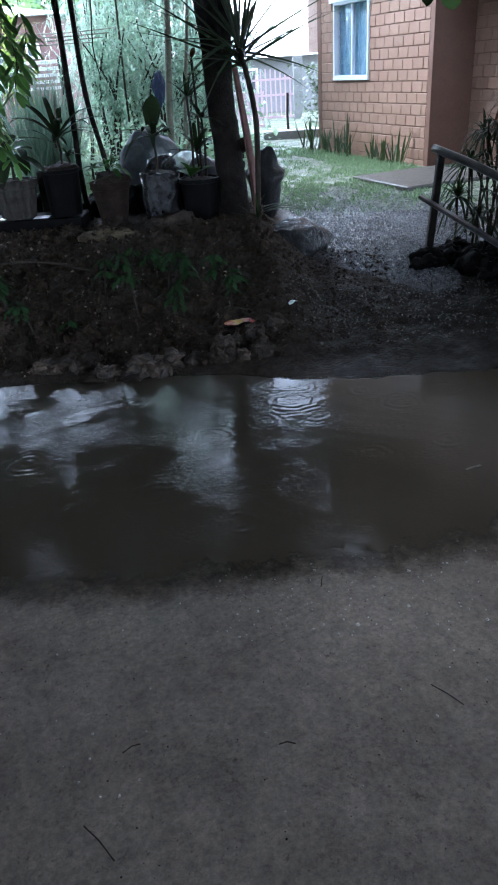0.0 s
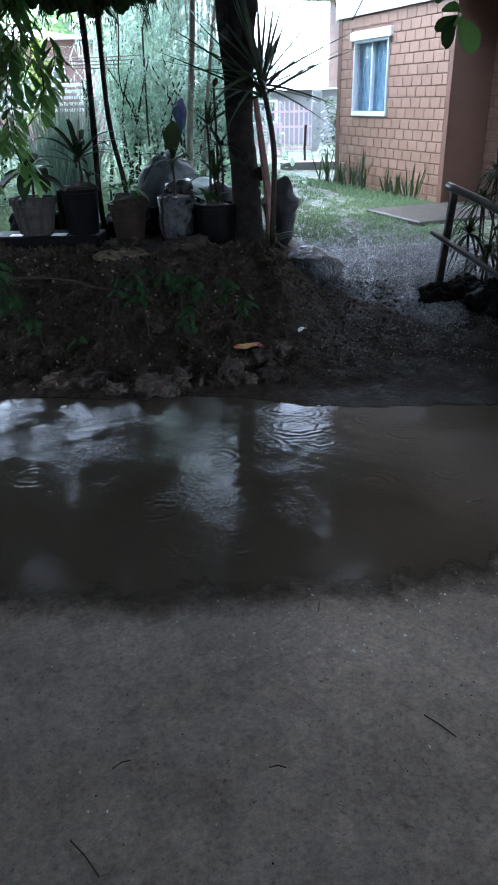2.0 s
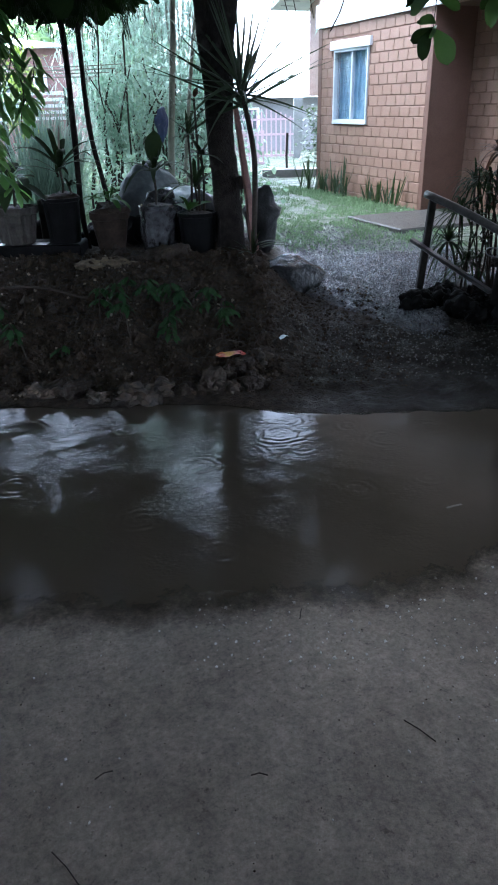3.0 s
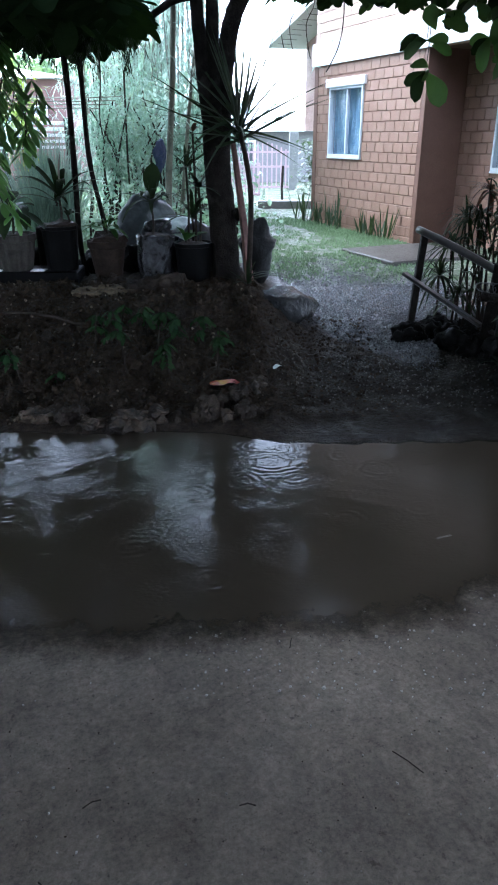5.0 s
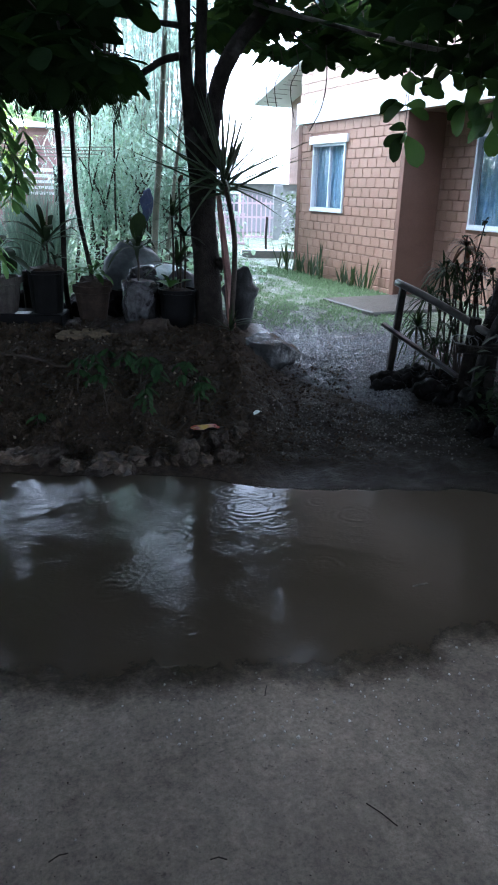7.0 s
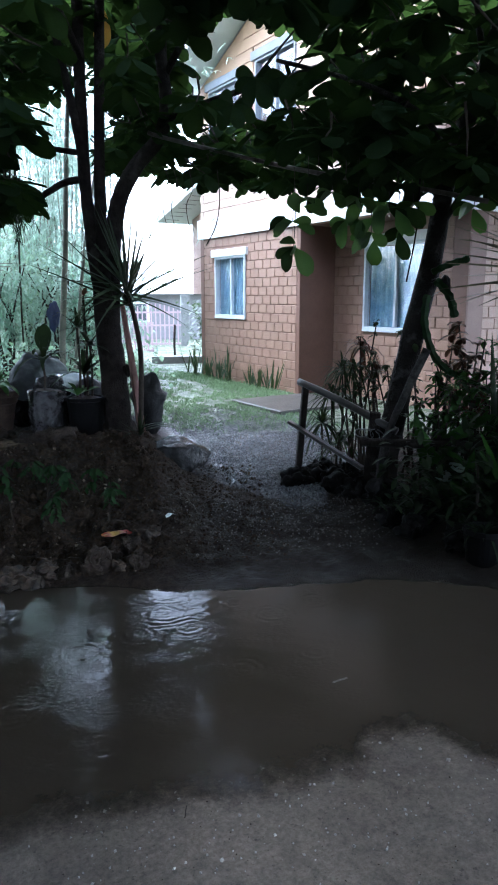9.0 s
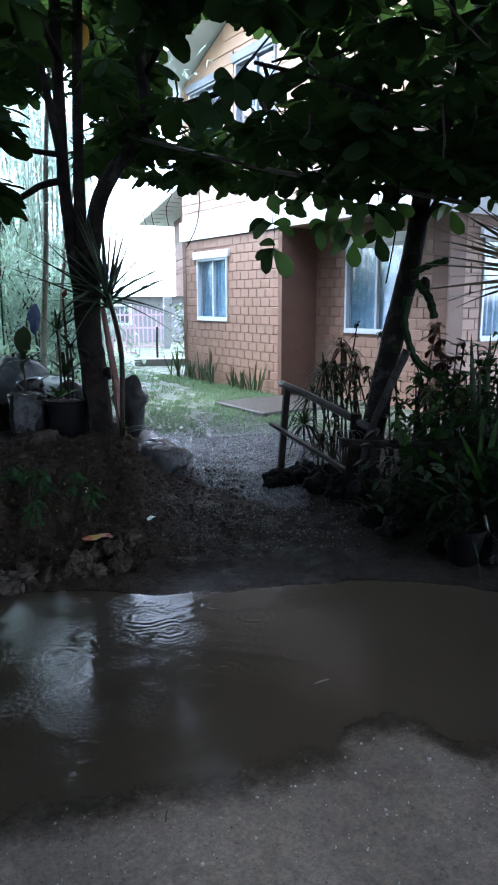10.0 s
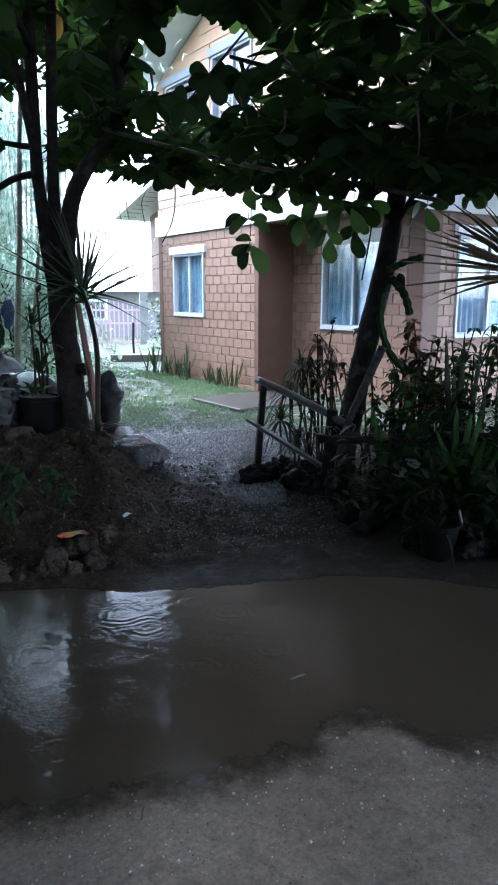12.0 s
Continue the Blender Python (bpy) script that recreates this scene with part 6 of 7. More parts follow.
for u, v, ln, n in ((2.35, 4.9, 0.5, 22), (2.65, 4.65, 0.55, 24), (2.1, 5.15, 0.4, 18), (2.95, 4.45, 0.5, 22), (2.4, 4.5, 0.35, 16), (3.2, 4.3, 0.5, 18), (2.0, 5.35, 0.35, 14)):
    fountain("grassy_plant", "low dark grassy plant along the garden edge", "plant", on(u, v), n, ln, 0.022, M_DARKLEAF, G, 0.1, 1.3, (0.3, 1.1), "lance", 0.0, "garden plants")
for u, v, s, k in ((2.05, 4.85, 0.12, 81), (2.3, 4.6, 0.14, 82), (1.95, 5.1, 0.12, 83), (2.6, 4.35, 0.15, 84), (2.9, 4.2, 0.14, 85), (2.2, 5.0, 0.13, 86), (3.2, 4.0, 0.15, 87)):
    stone(u, v, (s, s * 0.8, s * 0.75), k, 0, "stone at the garden edge, blackened for deep shade", 0.4, M_SHADESTONE)
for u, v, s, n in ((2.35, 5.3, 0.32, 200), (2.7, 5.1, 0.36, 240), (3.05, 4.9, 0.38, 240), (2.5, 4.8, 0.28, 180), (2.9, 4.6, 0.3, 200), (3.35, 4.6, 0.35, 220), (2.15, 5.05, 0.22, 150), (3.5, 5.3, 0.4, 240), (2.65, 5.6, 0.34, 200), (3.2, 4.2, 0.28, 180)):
    t = thing("bush", "dense dark leafy bush in the garden bed", "bush", "garden bushes")
    c = on(u, v)
    part("stem", tube(bmesh.new(), [c - Vector((0, 0, 0.05)), c + Vector((0.02, 0, s * 0.8)), c + Vector((0, 0, s * 1.6))], [0.02, 0.015, 0.008], 6), M_TWIG, t)
    bl = Blades()
    for j in range(n):
        p0 = c + Vector((G.gauss(0, s * 0.55), G.gauss(0, s * 0.5), abs(G.gauss(0, s * 1.1)) + 0.03))
        bl.strap(p0, ball_dir(G, -0.6, 0.7), G.uniform(0.07, 0.16), G.uniform(0.03, 0.06), 0.3, n=3, fold=0.3, shape="obovate")
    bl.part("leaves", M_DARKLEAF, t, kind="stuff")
zg = max(0.02, ground_z(2.4, 4.4))
pot = thing("flower_pot", "black plastic pot at the garden's water edge", "flower pot")
part("body", lathe(bmesh.new(), [(0.11, 0), (0.14, 0.22), (0.15, 0.23), (0.15, 0.26), (0.135, 0.26), (0.13, 0.22)], 24, centre=W(2.38, 4.42, zg - 0.04)), M_BLACK, pot)
pot_plant(pot, W(2.38, 4.42, zg + 0.18), 14, 0.4, 0.03, M_DARKLEAF, G, 0.2, 1.3, (0.3, 0.9), 0.0, "lance")
stick = part("dry_stick", tube(bmesh.new(), [W(2.6, 4.4, 0.12), W(2.57, 4.42, 0.22), W(2.54, 4.44, 0.36)], 0.012, 6), M_CULM)
tagged(stick, "pale dry stick among the garden plants", "stick")
for k, (u, v, z) in enumerate(((2.33, 5.15, 0.55), (2.42, 5.1, 0.6), (2.37, 5.12, 0.46))):
    l = Blades()
    l.strap(W(u, v, z), W(0.4 - 0.3 * k, -0.6, 0.3 * k - 0.4), 0.15, 0.12, 0.2, n=5, shape="obovate")
    tagged(l.part("pale_leaf", M_FILM), "pale curled leaf caught on the log", "leaf", "pale leaves")

# broad and spear-shaped leaves over the log
wide_plant = thing("broad_leaf_plant", "plant with long broad dark green leaves over the log", "plant", "garden plants")
for root, tip, wd in (((2.36, 5.2, 0.7), (2.76, 5.12, 1.02), 0.16), ((2.3, 5.2, 0.55), (2.55, 5.05, 0.9), 0.13), ((2.34, 5.2, 0.6), (2.16, 5.15, 0.92), 0.09), ((2.4, 5.25, 0.8), (2.62, 5.3, 1.22), 0.1), ((2.3, 5.3, 0.5), (2.2, 5.3, 1.0), 0.1), ((2.36, 5.2, 0.7), (2.5, 5.0, 0.62), 0.1)):
    r0, t0 = W(*root), W(*tip)
    one = Blades()
    one.strap(r0, t0 - r0, (t0 - r0).length * 1.1, wd, 0.12, up=Vector((0.3, 0.8, 0.5)), n=8, fold=0.25, shape="strap")
    one.part("leaf", M_BUSH, wide_plant)
part("stem", tube(bmesh.new(), curve_pts([on(2.33, 5.22, -0.03), W(2.33, 5.22, 0.4), W(2.36, 5.2, 0.8)]), 0.014, 6), M_TWIG, wide_plant)
spear_plant = thing("spear_plant", "tall dark spear-leaved plant behind the strap lilies", "plant", "garden plants")
for u0, z0, u1, z1, wd in ((2.9, 0.75, 2.75, 1.66, 0.07), (2.93, 0.7, 2.92, 1.66, 0.07), (2.98, 0.7, 3.08, 1.6, 0.07), (2.92, 0.7, 2.84, 1.4, 0.06), (3.0, 0.65, 3.2, 1.45, 0.07)):
    r0, t0 = W(u0, 5.2, z0 - 0.5), W(u1, 5.2, z1)
    one = Blades()
    one.strap(r0, t0 - r0, (t0 - r0).length, wd, 0.02, up=Vector((0.3, 0.8, 0.3)), n=8, fold=0.3, shape="strap")
    one.part("leaf", M_DARKLEAF, spear_plant)
lily = thing("strap_lily", "strap lily with upright glossy green leaves", "plant", "garden plants")
for u1, z1, wd in ((2.92, 1.19, 0.08), (3.0, 1.04, 0.085), (2.63, 1.01, 0.075), (2.73, 1.2, 0.08), (2.82, 1.15, 0.09), (3.08, 0.92, 0.08), (2.55, 0.85, 0.07), (2.88, 0.98, 0.08)):
    r0, t0 = on(2.77, 4.9, -0.02), W(u1, 4.85 + 0.1 * math.sin(u1 * 40), z1)
    one = Blades()
    one.strap(r0, t0 - r0 + Vector((0, 0, 0.12)), (t0 - r0).length * 1.05, wd, 0.15, up=Vector((0.3, 0.8, 0.4)), n=9, fold=0.35, shape="strap")
    one.part("leaf", M_LILY, lily)

# long brown blades of a palm at the right edge
palm = thing("palm", "palm with long narrow brown-green blades", "palm")
q = curve_pts([on(3.35, 4.75), W(3.3, 4.72, 0.9), W(3.22, 4.7, 1.6), W(3.15, 4.68, 2.05)])
part("stem", tube(bmesh.new(), q, taper(q, 0.05, 0.04), 9, 0.1, 4), M_BARK, palm, smooth_faces=True)
for i in range(46):
    a, e = G.uniform(0, math.tau), G.uniform(-0.15, 1.2)
    one = Blades()
    one.strap(W(3.15, 4.68, 2.02), (math.cos(a) * math.cos(e), math.sin(a) * math.cos(e), math.sin(e)), G.uniform(0.75, 1.15), 0.05, G.uniform(0.05, 0.3), n=6, fold=0.35, shape="lance", twist=G.uniform(-1.2, 1.2))
    one.part("blade", M_BLADE, palm)
for i in range(9):
    one = Blades()
    one.strap(W(3.12, 4.66, 2.02), W(-1.0, 0.15 * math.sin(i * 2.1), -0.12 + 0.085 * i), 1.12 - 0.05 * (i % 3), 0.05, 0.05, n=6, fold=0.35, shape="lance", twist=0.9 * math.sin(i * 1.7))
    one.part("blade", M_BLADE, palm)


# ---- the yard and what lies beyond ----
S = random.Random(91)
for y in [11.75 + 0.17 * i for i in range(11)] + [10.25 + 0.15 * i for i in range(7)]:
    t = thing("snake_plant", "snake plant with upright pointed leaves at the house wall", "plant", "snake plants")
    tall = S.uniform(0.5, 0.85) if y > 11.2 else S.uniform(0.4, 0.72)
    c = Vector((6.78 + S.uniform(-0.06, 0.06), y, 0.2))
    for i in range(S.randint(3, 6)):
        one = Blades()
        a, e = S.uniform(0, math.tau), S.uniform(1.05, 1.52)
        one.strap(c + Vector((S.uniform(-0.05, 0.05), S.uniform(-0.06, 0.06), 0)), (math.cos(a) * math.cos(e), math.sin(a) * math.cos(e), math.sin(e)), tall * S.uniform(0.55, 1.05), 0.05, 0.02, n=4, fold=0.4, shape="strap")
        one.part("leaf", M_SANS, t)


def grass_blades(name, label, count, pick, hmin, hmax, mat, rnd, width=0.008):
    verts, faces = [], []
    for _ in range(count):
        u, v = pick(rnd)
        c = on(u, v, -0.005)
        h, a = rnd.uniform(hmin, hmax), rnd.uniform(0, math.tau)
        d = Vector((math.cos(a), math.sin(a), 0))
        s = d.cross(Vector((0, 0, 1))) * width
        i0 = len(verts)
        verts += [c - s, c + s, c + d * h * 0.35 + Vector((0, 0, h * 0.7)) + s * 0.5, c + d * h * 0.7 + Vector((0, 0, h))]
        faces += [(i0, i0 + 1, i0 + 2), (i0, i0 + 2, i0 + 3)]
    me = bpy.data.meshes.new(name)
    me.from_pydata([tuple(v) for v in verts], [], faces)
    me.materials.append(mat)
    tagged(new(name, me), label, "grass", kind="stuff")


def in_yard(r):
    while True:
        v = 7.8 + 15 * r.random() ** 1.6
        u = r.uniform(-5 - 0.3 * (v - 8), 2.6)
        if u > -0.3 and smooth(8.2, 10.2, v) < r.random():
            continue
        lush = 0.4 * noise.noise(Vector((u * 0.9, v * 0.55, 4))) + 0.6 * noise.noise(Vector((u * 2.2, v * 1.5, 8))) + 0.7 * noise.noise(Vector((u * 8, v * 5, 2)))
        if lush + (0.3 if u < -0.3 else 0.1) > 0 and W(u, v, 0).x < 6.85:
            return u, v


grass_blades("grass", "short wet grass in patches over the yard", 90000, in_yard, 0.015, 0.06, M_GRASS, S, 0.008)
grass_blades("wall_grass", "grass tufts along the house wall", 1800, lambda r: (lambda x, y: (CT * x - ST * y, ST * x + CT * y))(6.55 + r.uniform(-0.35, 0.3), r.uniform(9.7, 13.6)), 0.03, 0.1, M_GRASS, S, 0.008)

# fountain grass clump
lemon = thing("tall_grass_clump", "tall arching pale green grass clump in the yard", "grass clump")
bl = Blades()
for i in range(620):
    a, e = S.uniform(0, math.tau), S.uniform(1.05, 1.5)
    bl.strap(on(-2.75, 10.3) + Vector((S.uniform(-0.3, 0.3), S.uniform(-0.3, 0.3), 0)), (math.cos(a) * math.cos(e), math.sin(a) * math.cos(e), math.sin(e)), S.uniform(1.5, 2.3), 0.024, S.uniform(0.06, 0.3), n=5, shape="lance")
bl.part("blade", leafy("grass_clump_blade", (0.1, 0.165, 0.125), (0.18, 0.25, 0.19), 0.5, 0.3, (0.28, 0.4, 0.3)), lemon, kind="stuff")


# bamboo grove behind
def bamboo(u, v, n, h, rnd, label, mat=M_BAMBOO, leaves=420):
    t = thing("bamboo_clump", label, "bamboo", "bamboo grove")
    bl = Blades()
    for i in range(n):
        a = on(u + rnd.uniform(-0.3, 0.3), v + rnd.uniform(-0.5, 0.5), -0.05)
        top = a + Vector((rnd.uniform(-0.5, 0.5), rnd.uniform(-0.5, 0.5), h * rnd.uniform(0.75, 1.1)))
        q = curve_pts([a, a + (top - a) * 0.5 + Vector((rnd.uniform(-0.1, 0.1), 0, 0)), top, top + Vector((rnd.uniform(-0.7, 0.4), 0, 0.3))], 4)
        part("culm", tube(bmesh.new(), q, taper(q, 0.02, 0.006), 6, 0.05, i), M_CULM, t)
        for j in range(leaves // n):
            s = rnd.uniform(0.12, 1.0)
            p0 = q[int(s * (len(q) - 1))] + Vector((rnd.gauss(0, 0.42), rnd.gauss(0, 0.42), rnd.uniform(-0.4, 0.2)))
            d0 = ball_dir(rnd, -0.9, 0.1)
            for k in range(6):
                d = (d0 + ball_dir(rnd) * 0.7).normalized()
                bl.strap(p0 + d0 * 0.05 * k, d, rnd.uniform(0.09, 0.19), 0.026, 0.3, n=2, fold=0.2, shape="lance")
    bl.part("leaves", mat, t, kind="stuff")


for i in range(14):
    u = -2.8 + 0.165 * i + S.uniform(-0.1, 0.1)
    bamboo(u, 15.0 + S.uniform(-1.2, 2.0), 3, S.uniform(4.2, 6.2), S, "airy green bamboo clump in the yard, paled for haze", leaves=420)
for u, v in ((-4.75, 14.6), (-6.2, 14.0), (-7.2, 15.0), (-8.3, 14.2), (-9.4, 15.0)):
    bamboo(u, v, 3, S.uniform(5.0, 6.2), S, "airy green bamboo clump in the yard, paled for haze", leaves=330)
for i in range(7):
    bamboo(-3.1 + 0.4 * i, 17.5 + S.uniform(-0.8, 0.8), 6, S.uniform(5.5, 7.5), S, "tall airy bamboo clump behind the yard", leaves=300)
M_UNDER = leafy("yard_weed", (0.09, 0.16, 0.1), (0.16, 0.245, 0.155), 0.5, 0.35, (0.24, 0.38, 0.22))
for i in range(16):
    u, v = -5.5 + 0.36 * i + S.uniform(-0.15, 0.15), 11.6 + S.uniform(-0.4, 0.8)
    t = thing("yard_bush", "low pale green broad-leaved bush before the bamboo", "bush", "yard bushes")
    bl = Blades()
    for j in range(130):
        p0 = on(u, v) + Vector((S.gauss(0, 0.32), S.gauss(0, 0.3), abs(S.gauss(0, 0.35))))
        bl.strap(p0, ball_dir(S, -0.5, 0.6), S.uniform(0.09, 0.18), 0.08, 0.3, n=3, shape="obovate")
    part("stem", tube(bmesh.new(), [on(u, v, -0.05), on(u, v, 0.3), on(u + 0.05, v, 0.6)], [0.02, 0.015, 0.01], 6), M_TWIG, t)
    bl.part("leaves", M_UNDER, t, kind="stuff")

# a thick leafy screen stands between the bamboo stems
# these greens are lightened too, to carry the mist in the base colour
M_SCREEN = leafy("hazed_screen_leaf", (0.19, 0.285, 0.225), (0.31, 0.41, 0.335), 0.5, 0.45, (0.48, 0.62, 0.5))
# the darker copy also stands in for shaded gaps in the foliage
M_DEEP = leafy("hazed_deep_leaf", (0.12, 0.205, 0.16), (0.21, 0.31, 0.23), 0.5, 0.4, (0.3, 0.46, 0.32))
M_MID = leafy("hazed_mid_leaf", (0.17, 0.25, 0.16), (0.27, 0.35, 0.23), 0.5, 0.45, (0.38, 0.52, 0.34))
M_LIME = leafy("lime_leaf", (0.14, 0.18, 0.06), (0.22, 0.26, 0.1), 0.5, 0.4)


def screen_shrub(u, v, wide, h, n, rnd, mat, label, leaf=0.105):
    t = thing("tall_shrub", label, "shrub", "tall shrubs")
    bl = Blades()
    stems = []
    for i in range(4):
        q = curve_pts([on(u + rnd.uniform(-0.2, 0.2), v, -0.05), on(u + rnd.uniform(-0.4, 0.4) * wide, v, h * 0.5), on(u + rnd.uniform(-0.9, 0.9) * wide, v + rnd.uniform(-0.4, 0.4), h * rnd.uniform(0.75, 1.0))], 5)
        part("stem", tube(bmesh.new(), q, taper(q, 0.028, 0.008), 6, 0.1, i), M_TWIG, t)
        stems += q[3:]
    for j in range(n):
        p0 = rnd.choice(stems) + Vector((rnd.gauss(0, 0.34 * wide), rnd.gauss(0, 0.3), rnd.gauss(0, 0.13 * h)))
        if p0.z < 0.25:
            p0.z = 0.25 + rnd.random() * 0.5
        d0 = ball_dir(rnd, -0.7, 0.5)
        for k in range(6):
            d = (d0 + 0.8 * ball_dir(rnd)).normalized()
            bl.strap(p0 + d0 * 0.06 * k, d, rnd.uniform(0.6, 1.2) * leaf, leaf * 0.42, 0.3, n=2, fold=0.2, shape="obovate")
    bl.part("leaves", mat, t, kind="stuff")


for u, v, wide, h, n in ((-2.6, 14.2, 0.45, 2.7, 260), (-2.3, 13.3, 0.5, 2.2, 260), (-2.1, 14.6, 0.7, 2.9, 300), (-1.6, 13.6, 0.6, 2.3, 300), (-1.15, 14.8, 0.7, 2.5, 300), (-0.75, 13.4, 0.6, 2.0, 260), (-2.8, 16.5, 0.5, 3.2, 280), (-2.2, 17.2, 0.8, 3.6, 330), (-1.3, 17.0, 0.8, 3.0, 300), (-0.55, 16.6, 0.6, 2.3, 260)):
    screen_shrub(u, v, wide, h, n, S, (M_SCREEN, M_DEEP, M_SCREEN, M_MID)[int(u * 10) % 4], "tall green leafy shrub among the bamboo, paled for mist")
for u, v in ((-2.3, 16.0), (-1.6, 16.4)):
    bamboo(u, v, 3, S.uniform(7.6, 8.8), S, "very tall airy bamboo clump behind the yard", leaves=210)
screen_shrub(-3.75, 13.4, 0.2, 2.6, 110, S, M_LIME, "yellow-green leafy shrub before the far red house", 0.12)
screen_shrub(-5.2, 14.6, 0.8, 2.6, 330, S, M_SCREEN, "tall green leafy shrub among the bamboo, paled for mist")
rack = thing("bamboo_rack", "rack of yellowed horizontal bamboo poles before the bamboo", "rack")
for k in range(4):
    q = curve_pts([W(-4.3, 13.0, 2.5 - 0.07 * k), W(-3.0, 13.0, 2.44 - 0.05 * k), W(-2.0 - 0.12 * k, 13.0, 2.46 - 0.06 * k)], 4)
    part("pole", tube(bmesh.new(), q, 0.009, 6, 0.05, k), M_CULM, rack)
for u in (-4.1, -2.0):
    part("upright", tube(bmesh.new(), [on(u, 13.05, -0.05), on(u, 13.05, 1.2), on(u + 0.03, 13.05, 2.5)], 0.016, 6), M_TWIG, rack)

# pale slender trees
for pts, r in (([(-1.15, 11.0, 0.1), (-1.12, 11.0, 1.2), (-1.0, 11.0, 2.6), (-0.9, 11.0, 4.2), (-0.7, 11.0, 6.0)], 0.055), ([(-1.05, 11.3, 1.2), (-0.75, 11.3, 2.6), (-0.45, 11.3, 4.2), (-0.3, 11.3, 5.6)], 0.03)):
    t = thing("slender_tree", "pale slender tree trunk with thin foliage", "tree", "slender trees")
    limb(t, [(pts[0][0], pts[0][1], 0.1)] + pts[1:], r, r * 0.5, M_CULM, "trunk", 10)
    bl = Blades()
    for j in range(380):
        s = S.choice(pts[2:])
        p0 = W(*s) + Vector((S.gauss(0, 0.8), S.gauss(0, 0.5), S.gauss(0.1, 0.6)))
        for k in range(3):
            bl.strap(p0, ball_dir(S, -0.9, 0.3), S.uniform(0.1, 0.18), 0.025, 0.3, n=2, shape="lance")
    bl.part("leaves", M_BAMBOO, t, kind="stuff")
sheet = sack("blue_sheet", "blue plastic sheet hung at the slender tree", "plastic sheet", W(-1.25, 11.2, 1.6), (0.1, 0.03, 0.24), 3, M_BLUESHEET, 0.25, None, 0.02)

# slatted fence and the pink house far to the left
slat_fence = thing("slatted_fence", "white slatted fence at the far yard edge", "fence")
for k in range(5):
    b = part("slat", box(bmesh.new(), (-6.5, 15.9, 1.62 + 0.115 * k), (-3.7, 15.94, 1.68 + 0.115 * k), 0.004), M_WHITE, slat_fence)
    b.matrix_world = ROAD
for u in (-6.4, -5.0, -3.65):
    b = part("post", box(bmesh.new(), (u - 0.05, 15.94, 0.0), (u + 0.05, 16.04, 2.2), 0.004), M_WOOD, slat_fence)
    b.matrix_world = ROAD


def plain_house(name, label, u0, u1, v0, v1, z1, mat, roof_mat, rise, wins=()):
    h = thing(name, label, "house", at=ROAD)
    def put(nm, bm, m, lab=""):
        return part(nm, bm, m, h, lab)
    put("wall", box(bmesh.new(), (u0, v0, 0.0), (u1, v1, z1)), mat)
    bm = bmesh.new()
    e = 0.5
    a = [bm.verts.new(p) for p in ((u0 - e, v0 - e, z1), (u1 + e, v0 - e, z1), (u1 + e, v1 + e, z1), (u0 - e, v1 + e, z1))]
    r = [bm.verts.new(p) for p in ((u0 + (v1 - v0) / 2, (v0 + v1) / 2, z1 + rise), (u1 - (v1 - v0) / 2, (v0 + v1) / 2, z1 + rise))]
    bm.faces.new(a[::-1])
    bm.faces.new((a[0], a[1], r[1], r[0])), bm.faces.new((a[2], a[3], r[0], r[1])), bm.faces.new((a[1], a[2], r[1])), bm.faces.new((a[3], a[0], r[0]))
    put("roof", bm, roof_mat)
    for p, q, lo, hi in wins:
        w = put("window", box(bmesh.new(), (p, v0 - 0.05, lo), (q, v0, hi)), M_WHITE)
        # opaque pane, coloured dark in place of the unlit room behind
        part("pane", box(bmesh.new(), (p + 0.08, v0 - 0.06, lo + 0.08), (q - 0.08, v0 - 0.05, hi - 0.08)), M_DARK, w)
    return h


M_PALEROOF = surf("pale_roof", (0.6, 0.63, 0.66), (0.75, 0.77, 0.79), 1.5, 0.5, 0.1, 30)
M_REDHOUSE = surf("faded_red_wall", (0.16, 0.088, 0.082), (0.22, 0.125, 0.115), 1.5, 0.7, 0.2, 30)
M_CREAM = surf("grey_cream_wall", (0.16, 0.16, 0.165), (0.22, 0.22, 0.225), 1.0, 0.7, 0.2, 30)
far_left = plain_house("red_house", "faded red house with pale roof beyond the bamboo", -10.5, -5.45, 24, 29, 3.45, M_REDHOUSE, M_PALEROOF, 0.55, ((-7.4, -6.7, 1.6, 2.6),))
unit = part("wall_unit", box(bmesh.new(), (-6.36, 23.75, 2.36), (-5.98, 23.95, 2.76), 0.03), M_WHITE, far_left, "white box unit on the wall")
part("grille", lathe(bmesh.new(), [(0.12, 0), (0.135, 0.02), (0.06, 0.03)], 20, centre=(0, 0, 0)), M_DARK, unit).matrix_basis = pose(-6.17, 23.74, 2.56, 90, 0, 0)
plain_house("grey_house", "low grey house with pale roof behind the gate", -3.5, 3.2, 28, 33, 2.0, M_CREAM, M_PALEROOF, 1.1, ((-0.6, 0.5, 0.9, 1.7),))

# the gate
gate = thing("gate", "pale pink metal bar gate between grey posts", "gate", at=ROAD)
for k in range(12):
    u = -0.25 + 0.148 * k
    top = 1.42 + 0.26 * math.sin(math.pi * (k + 0.5) / 12)
    part("bar", box(bmesh.new(), (u - 0.022, 24.0, 0.28), (u + 0.022, 24.04, top)), M_PINK, gate)
for z in (0.34, 0.95, 1.38):
    part("rail", box(bmesh.new(), (-0.3, 23.97, z - 0.03), (1.5, 24.0, z + 0.03)), M_PINK, gate)
wicket = thing("wicket", "low pink bar wicket leaning before the gate", "gate", at=ROAD)
for k in range(8):
    u = -0.45 + 0.13 * k
    part("bar", box(bmesh.new(), (u - 0.02, 21.5, 0.25), (u + 0.02, 21.54, 1.12)), M_PINK, wicket)
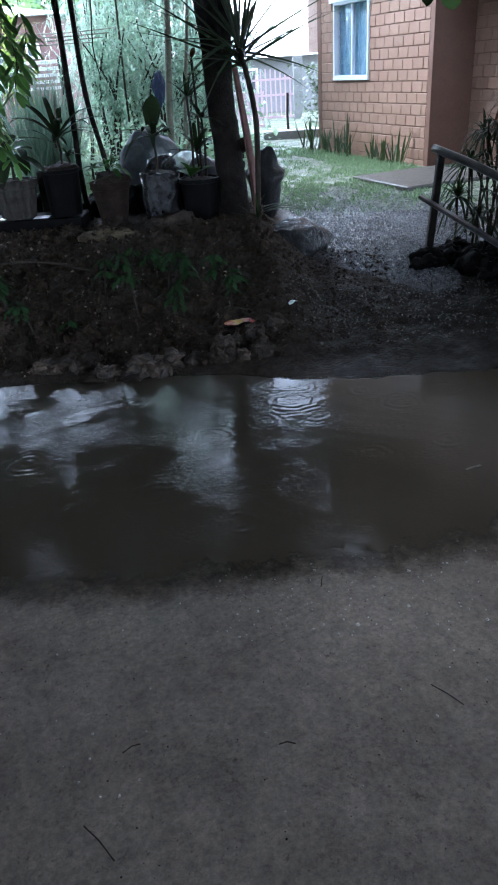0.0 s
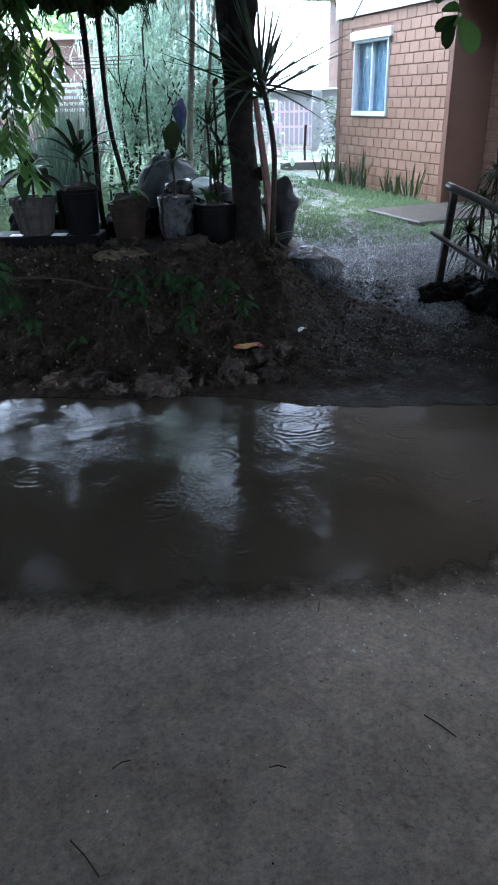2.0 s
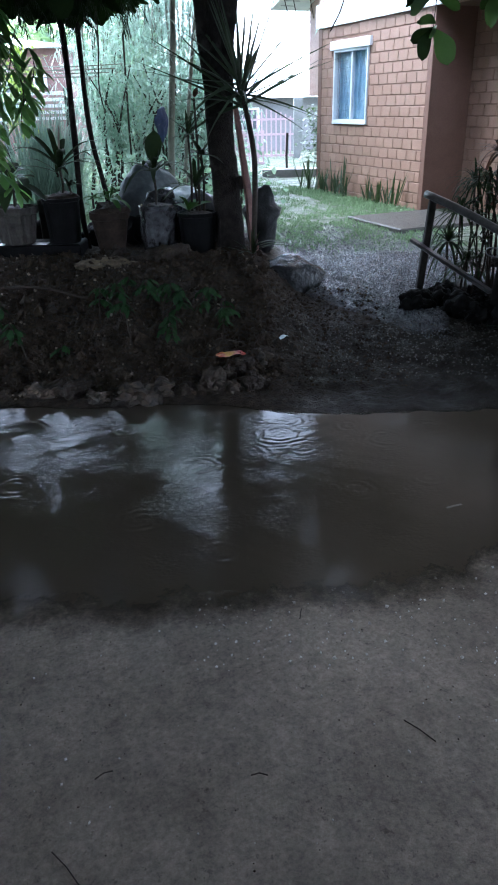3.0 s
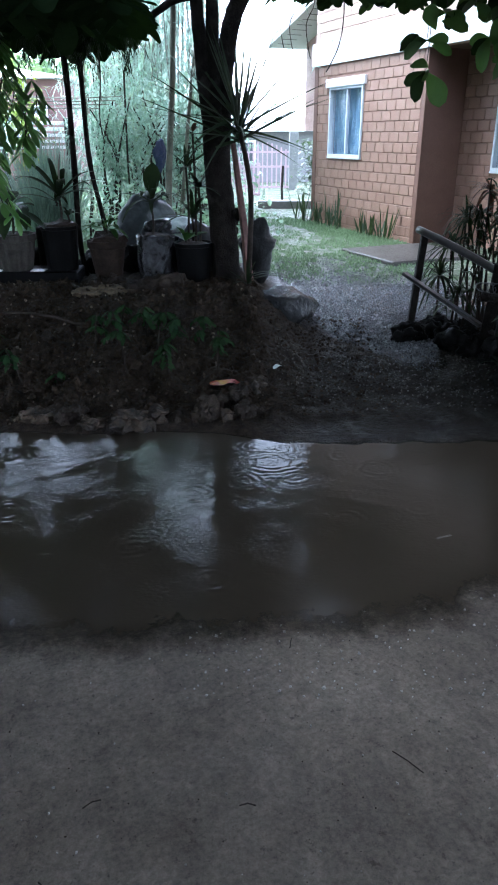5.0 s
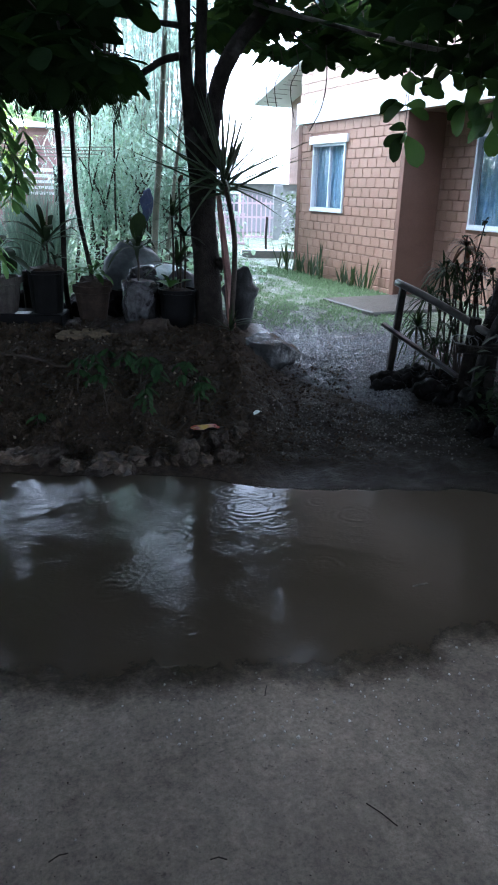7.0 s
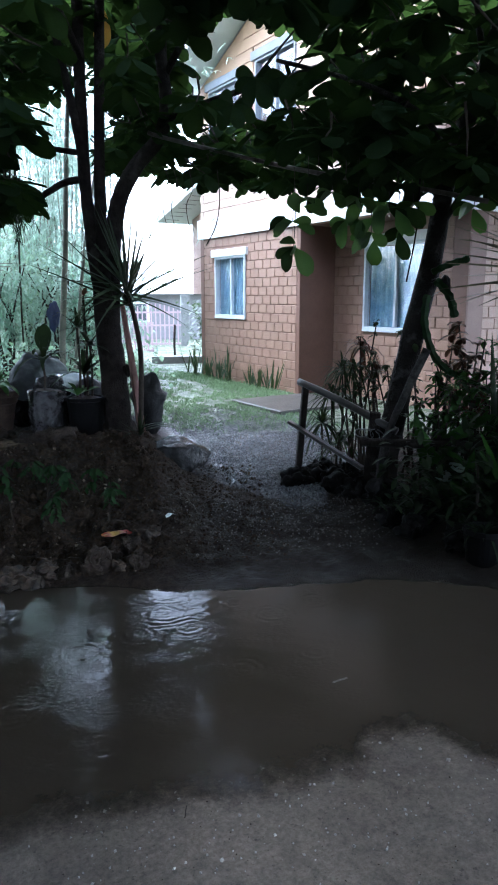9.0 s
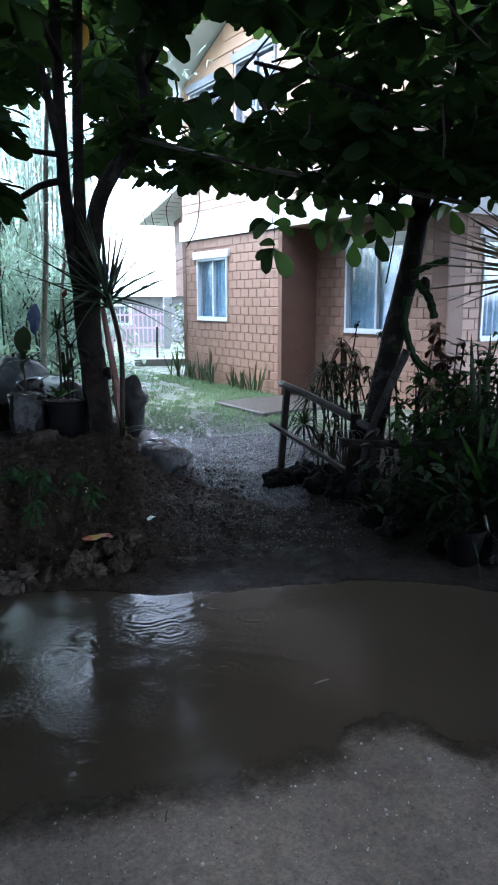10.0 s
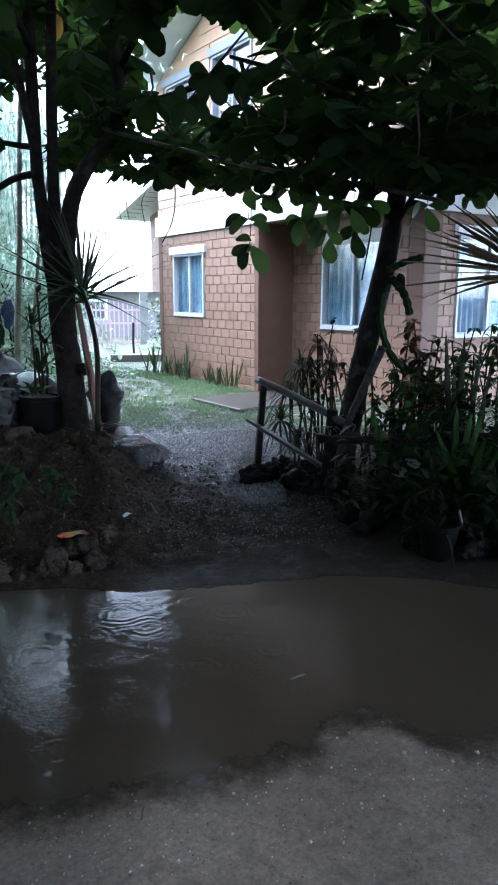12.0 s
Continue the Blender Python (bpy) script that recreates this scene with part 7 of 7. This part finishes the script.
for z in (0.3, 1.12):
    part("rail", box(bmesh.new(), (-0.5, 21.47, z - 0.03), (0.5, 21.5, z + 0.03)), M_PINK, wicket)
for u in (1.62, -0.5):
    g = part("gate_post", box(bmesh.new(), (u - 0.14, 23.9, 0.1), (u + 0.14, 24.2, 1.95), 0.01), M_POST)
    g.matrix_world = ROAD
    tagged(g, "grey rendered square gate post", "gate post", "gate posts")
kerb = part("kerb", box(bmesh.new(), (0.35, 17.6, 0.05), (2.4, 18.0, 0.43), 0.01), M_POST)
kerb.matrix_world = ROAD
tagged(kerb, "low grey concrete kerb before the gate", "kerb", kind="structure")
stakes = part("stake", tube(bmesh.new(), [W(0.95, 18.0, 0.1), W(0.93, 18.0, 0.7), W(0.95, 18.0, 1.2)], 0.03, 8, 0.1), M_WOOD)
tagged(stakes, "thin dark stake in the yard", "stake")
t = thing("hedge", "dark green hedge bush beside the gate post", "bush")
bl = Blades()
for j in range(900):
    bl.strap(W(2.2 + S.gauss(0, 0.3), 22 + S.gauss(0, 0.3), S.uniform(0.15, 1.75)), ball_dir(S, -0.5, 0.6), S.uniform(0.1, 0.2), 0.09, 0.3, n=2, shape="obovate")
bl.part("leaves", M_SANS, t, kind="stuff")
part("stem", tube(bmesh.new(), [W(2.2, 22, 0.1), W(2.2, 22, 0.8), W(2.2, 22, 1.4)], 0.03, 6), M_TWIG, t)
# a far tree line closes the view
# greyed green: distance haze is put into the leaf colour
M_FAR = leafy("hazed_far_foliage", (0.12, 0.17, 0.13), (0.2, 0.26, 0.2), 0.7, 0.3)
FAR_TREES = []
for i in range(24):
    u, v = -34 + 3.0 * i + S.uniform(-1, 1), 44 + S.uniform(-4, 4)
    FAR_TREES.append((u, v + (22 if -3.5 < u < 5 else 0), S.uniform(3.5, 6.5)))
# taller ones behind the red house
FAR_TREES += [(-7.6, 33.0, 6.4), (-6.0, 34.0, 7.2), (-4.9, 32.5, 6.6), (-9.6, 35.0, 6.8)]
for u, v, h in FAR_TREES:
    t = thing("far_tree", "green tree far beyond the houses, greyed for haze", "tree", "far trees")
    part("trunk", tube(bmesh.new(), [W(u, v, 0), W(u, v, h * 0.4), W(u, v, h * 0.7)], [0.25, 0.18, 0.1], 7), M_BARK, t)
    bl = Blades()
    for j in range(330):
        p0 = W(u, v, h * 0.68) + Vector((S.gauss(0, 1.1), S.gauss(0, 1.1), S.gauss(0, h * 0.16)))
        bl.strap(p0, ball_dir(S, -0.7, 0.5), S.uniform(0.4, 0.7), 0.35, 0.3, n=2, shape="obovate")
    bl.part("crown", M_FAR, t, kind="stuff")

# ---- the blocks of the house walls ----
lay_blocks(wall_a, "y", AX, NEAR + 0.1, FAR - 0.14, BASE + 0.06, BAND, [(WIN1[0] - 0.02, WIN1[1] + 0.02, WIN1[2] - 0.05, WIN1[3]), (WIN1[0] - 0.09, WIN1[1] + 0.09, WIN1[3], WIN1[3] + 0.14)])
lay_blocks(wall_b, "y", BX, CY + 0.26, NEAR, BASE + 0.06, BAND, [(WIN2[0] - 0.02, WIN2[1] + 0.02, WIN2[2] - 0.05, WIN2[3]), (WIN2[0] - 0.09, WIN2[1] + 0.09, WIN2[3], WIN2[3] + 0.14)])
lay_blocks(wall_c, "x", CY, BX + 0.32, 11.5, BASE + 0.06, BAND, [(WIN3[0] - 0.02, WIN3[1] + 0.02, WIN3[2] - 0.05, WIN3[3]), (WIN3[0] - 0.09, WIN3[1] + 0.09, WIN3[3], WIN3[3] + 0.14)])
# tan plank siding round the upper windows and up the gable
for k in range(13):
    z = 4.5 + 0.2 * k
    y0, y1 = CY + 0.05, FAR - 0.02
    if z > 5.6:
        half = (7.1 - z - 0.2) / SL
        y0, y1 = max(y0, RY - half), min(y1, RY + half)
    if y1 - y0 < 0.2:
        break
    spans = [(y0, y1)]
    for h0, h1, lo, hi in (UW1, UW2):
        if z + 0.2 > lo - 0.05 and z < hi + 0.14:
            spans = [s for p, q in spans for s in ((p, min(q, h0 - 0.09)), (max(p, h1 + 0.09), q)) if s[1] - s[0] > 0.03]
    for p, q in spans:
        part("siding_board", box(bmesh.new(), (AX - 0.022, p, z), (AX, q, z + 0.19), 0.004), M_SIDING, house, "tan siding board")
lay_blocks(upper, "y", AX, CY + 2.0, FAR, BTOP, 4.5, [UW1, UW2, (UW1[0] - 0.09, UW1[1] + 0.09, UW1[3], UW1[3] + 0.14), (UW2[0] - 0.09, UW2[1] + 0.09, UW2[3], 5.9)], M_UPPER)
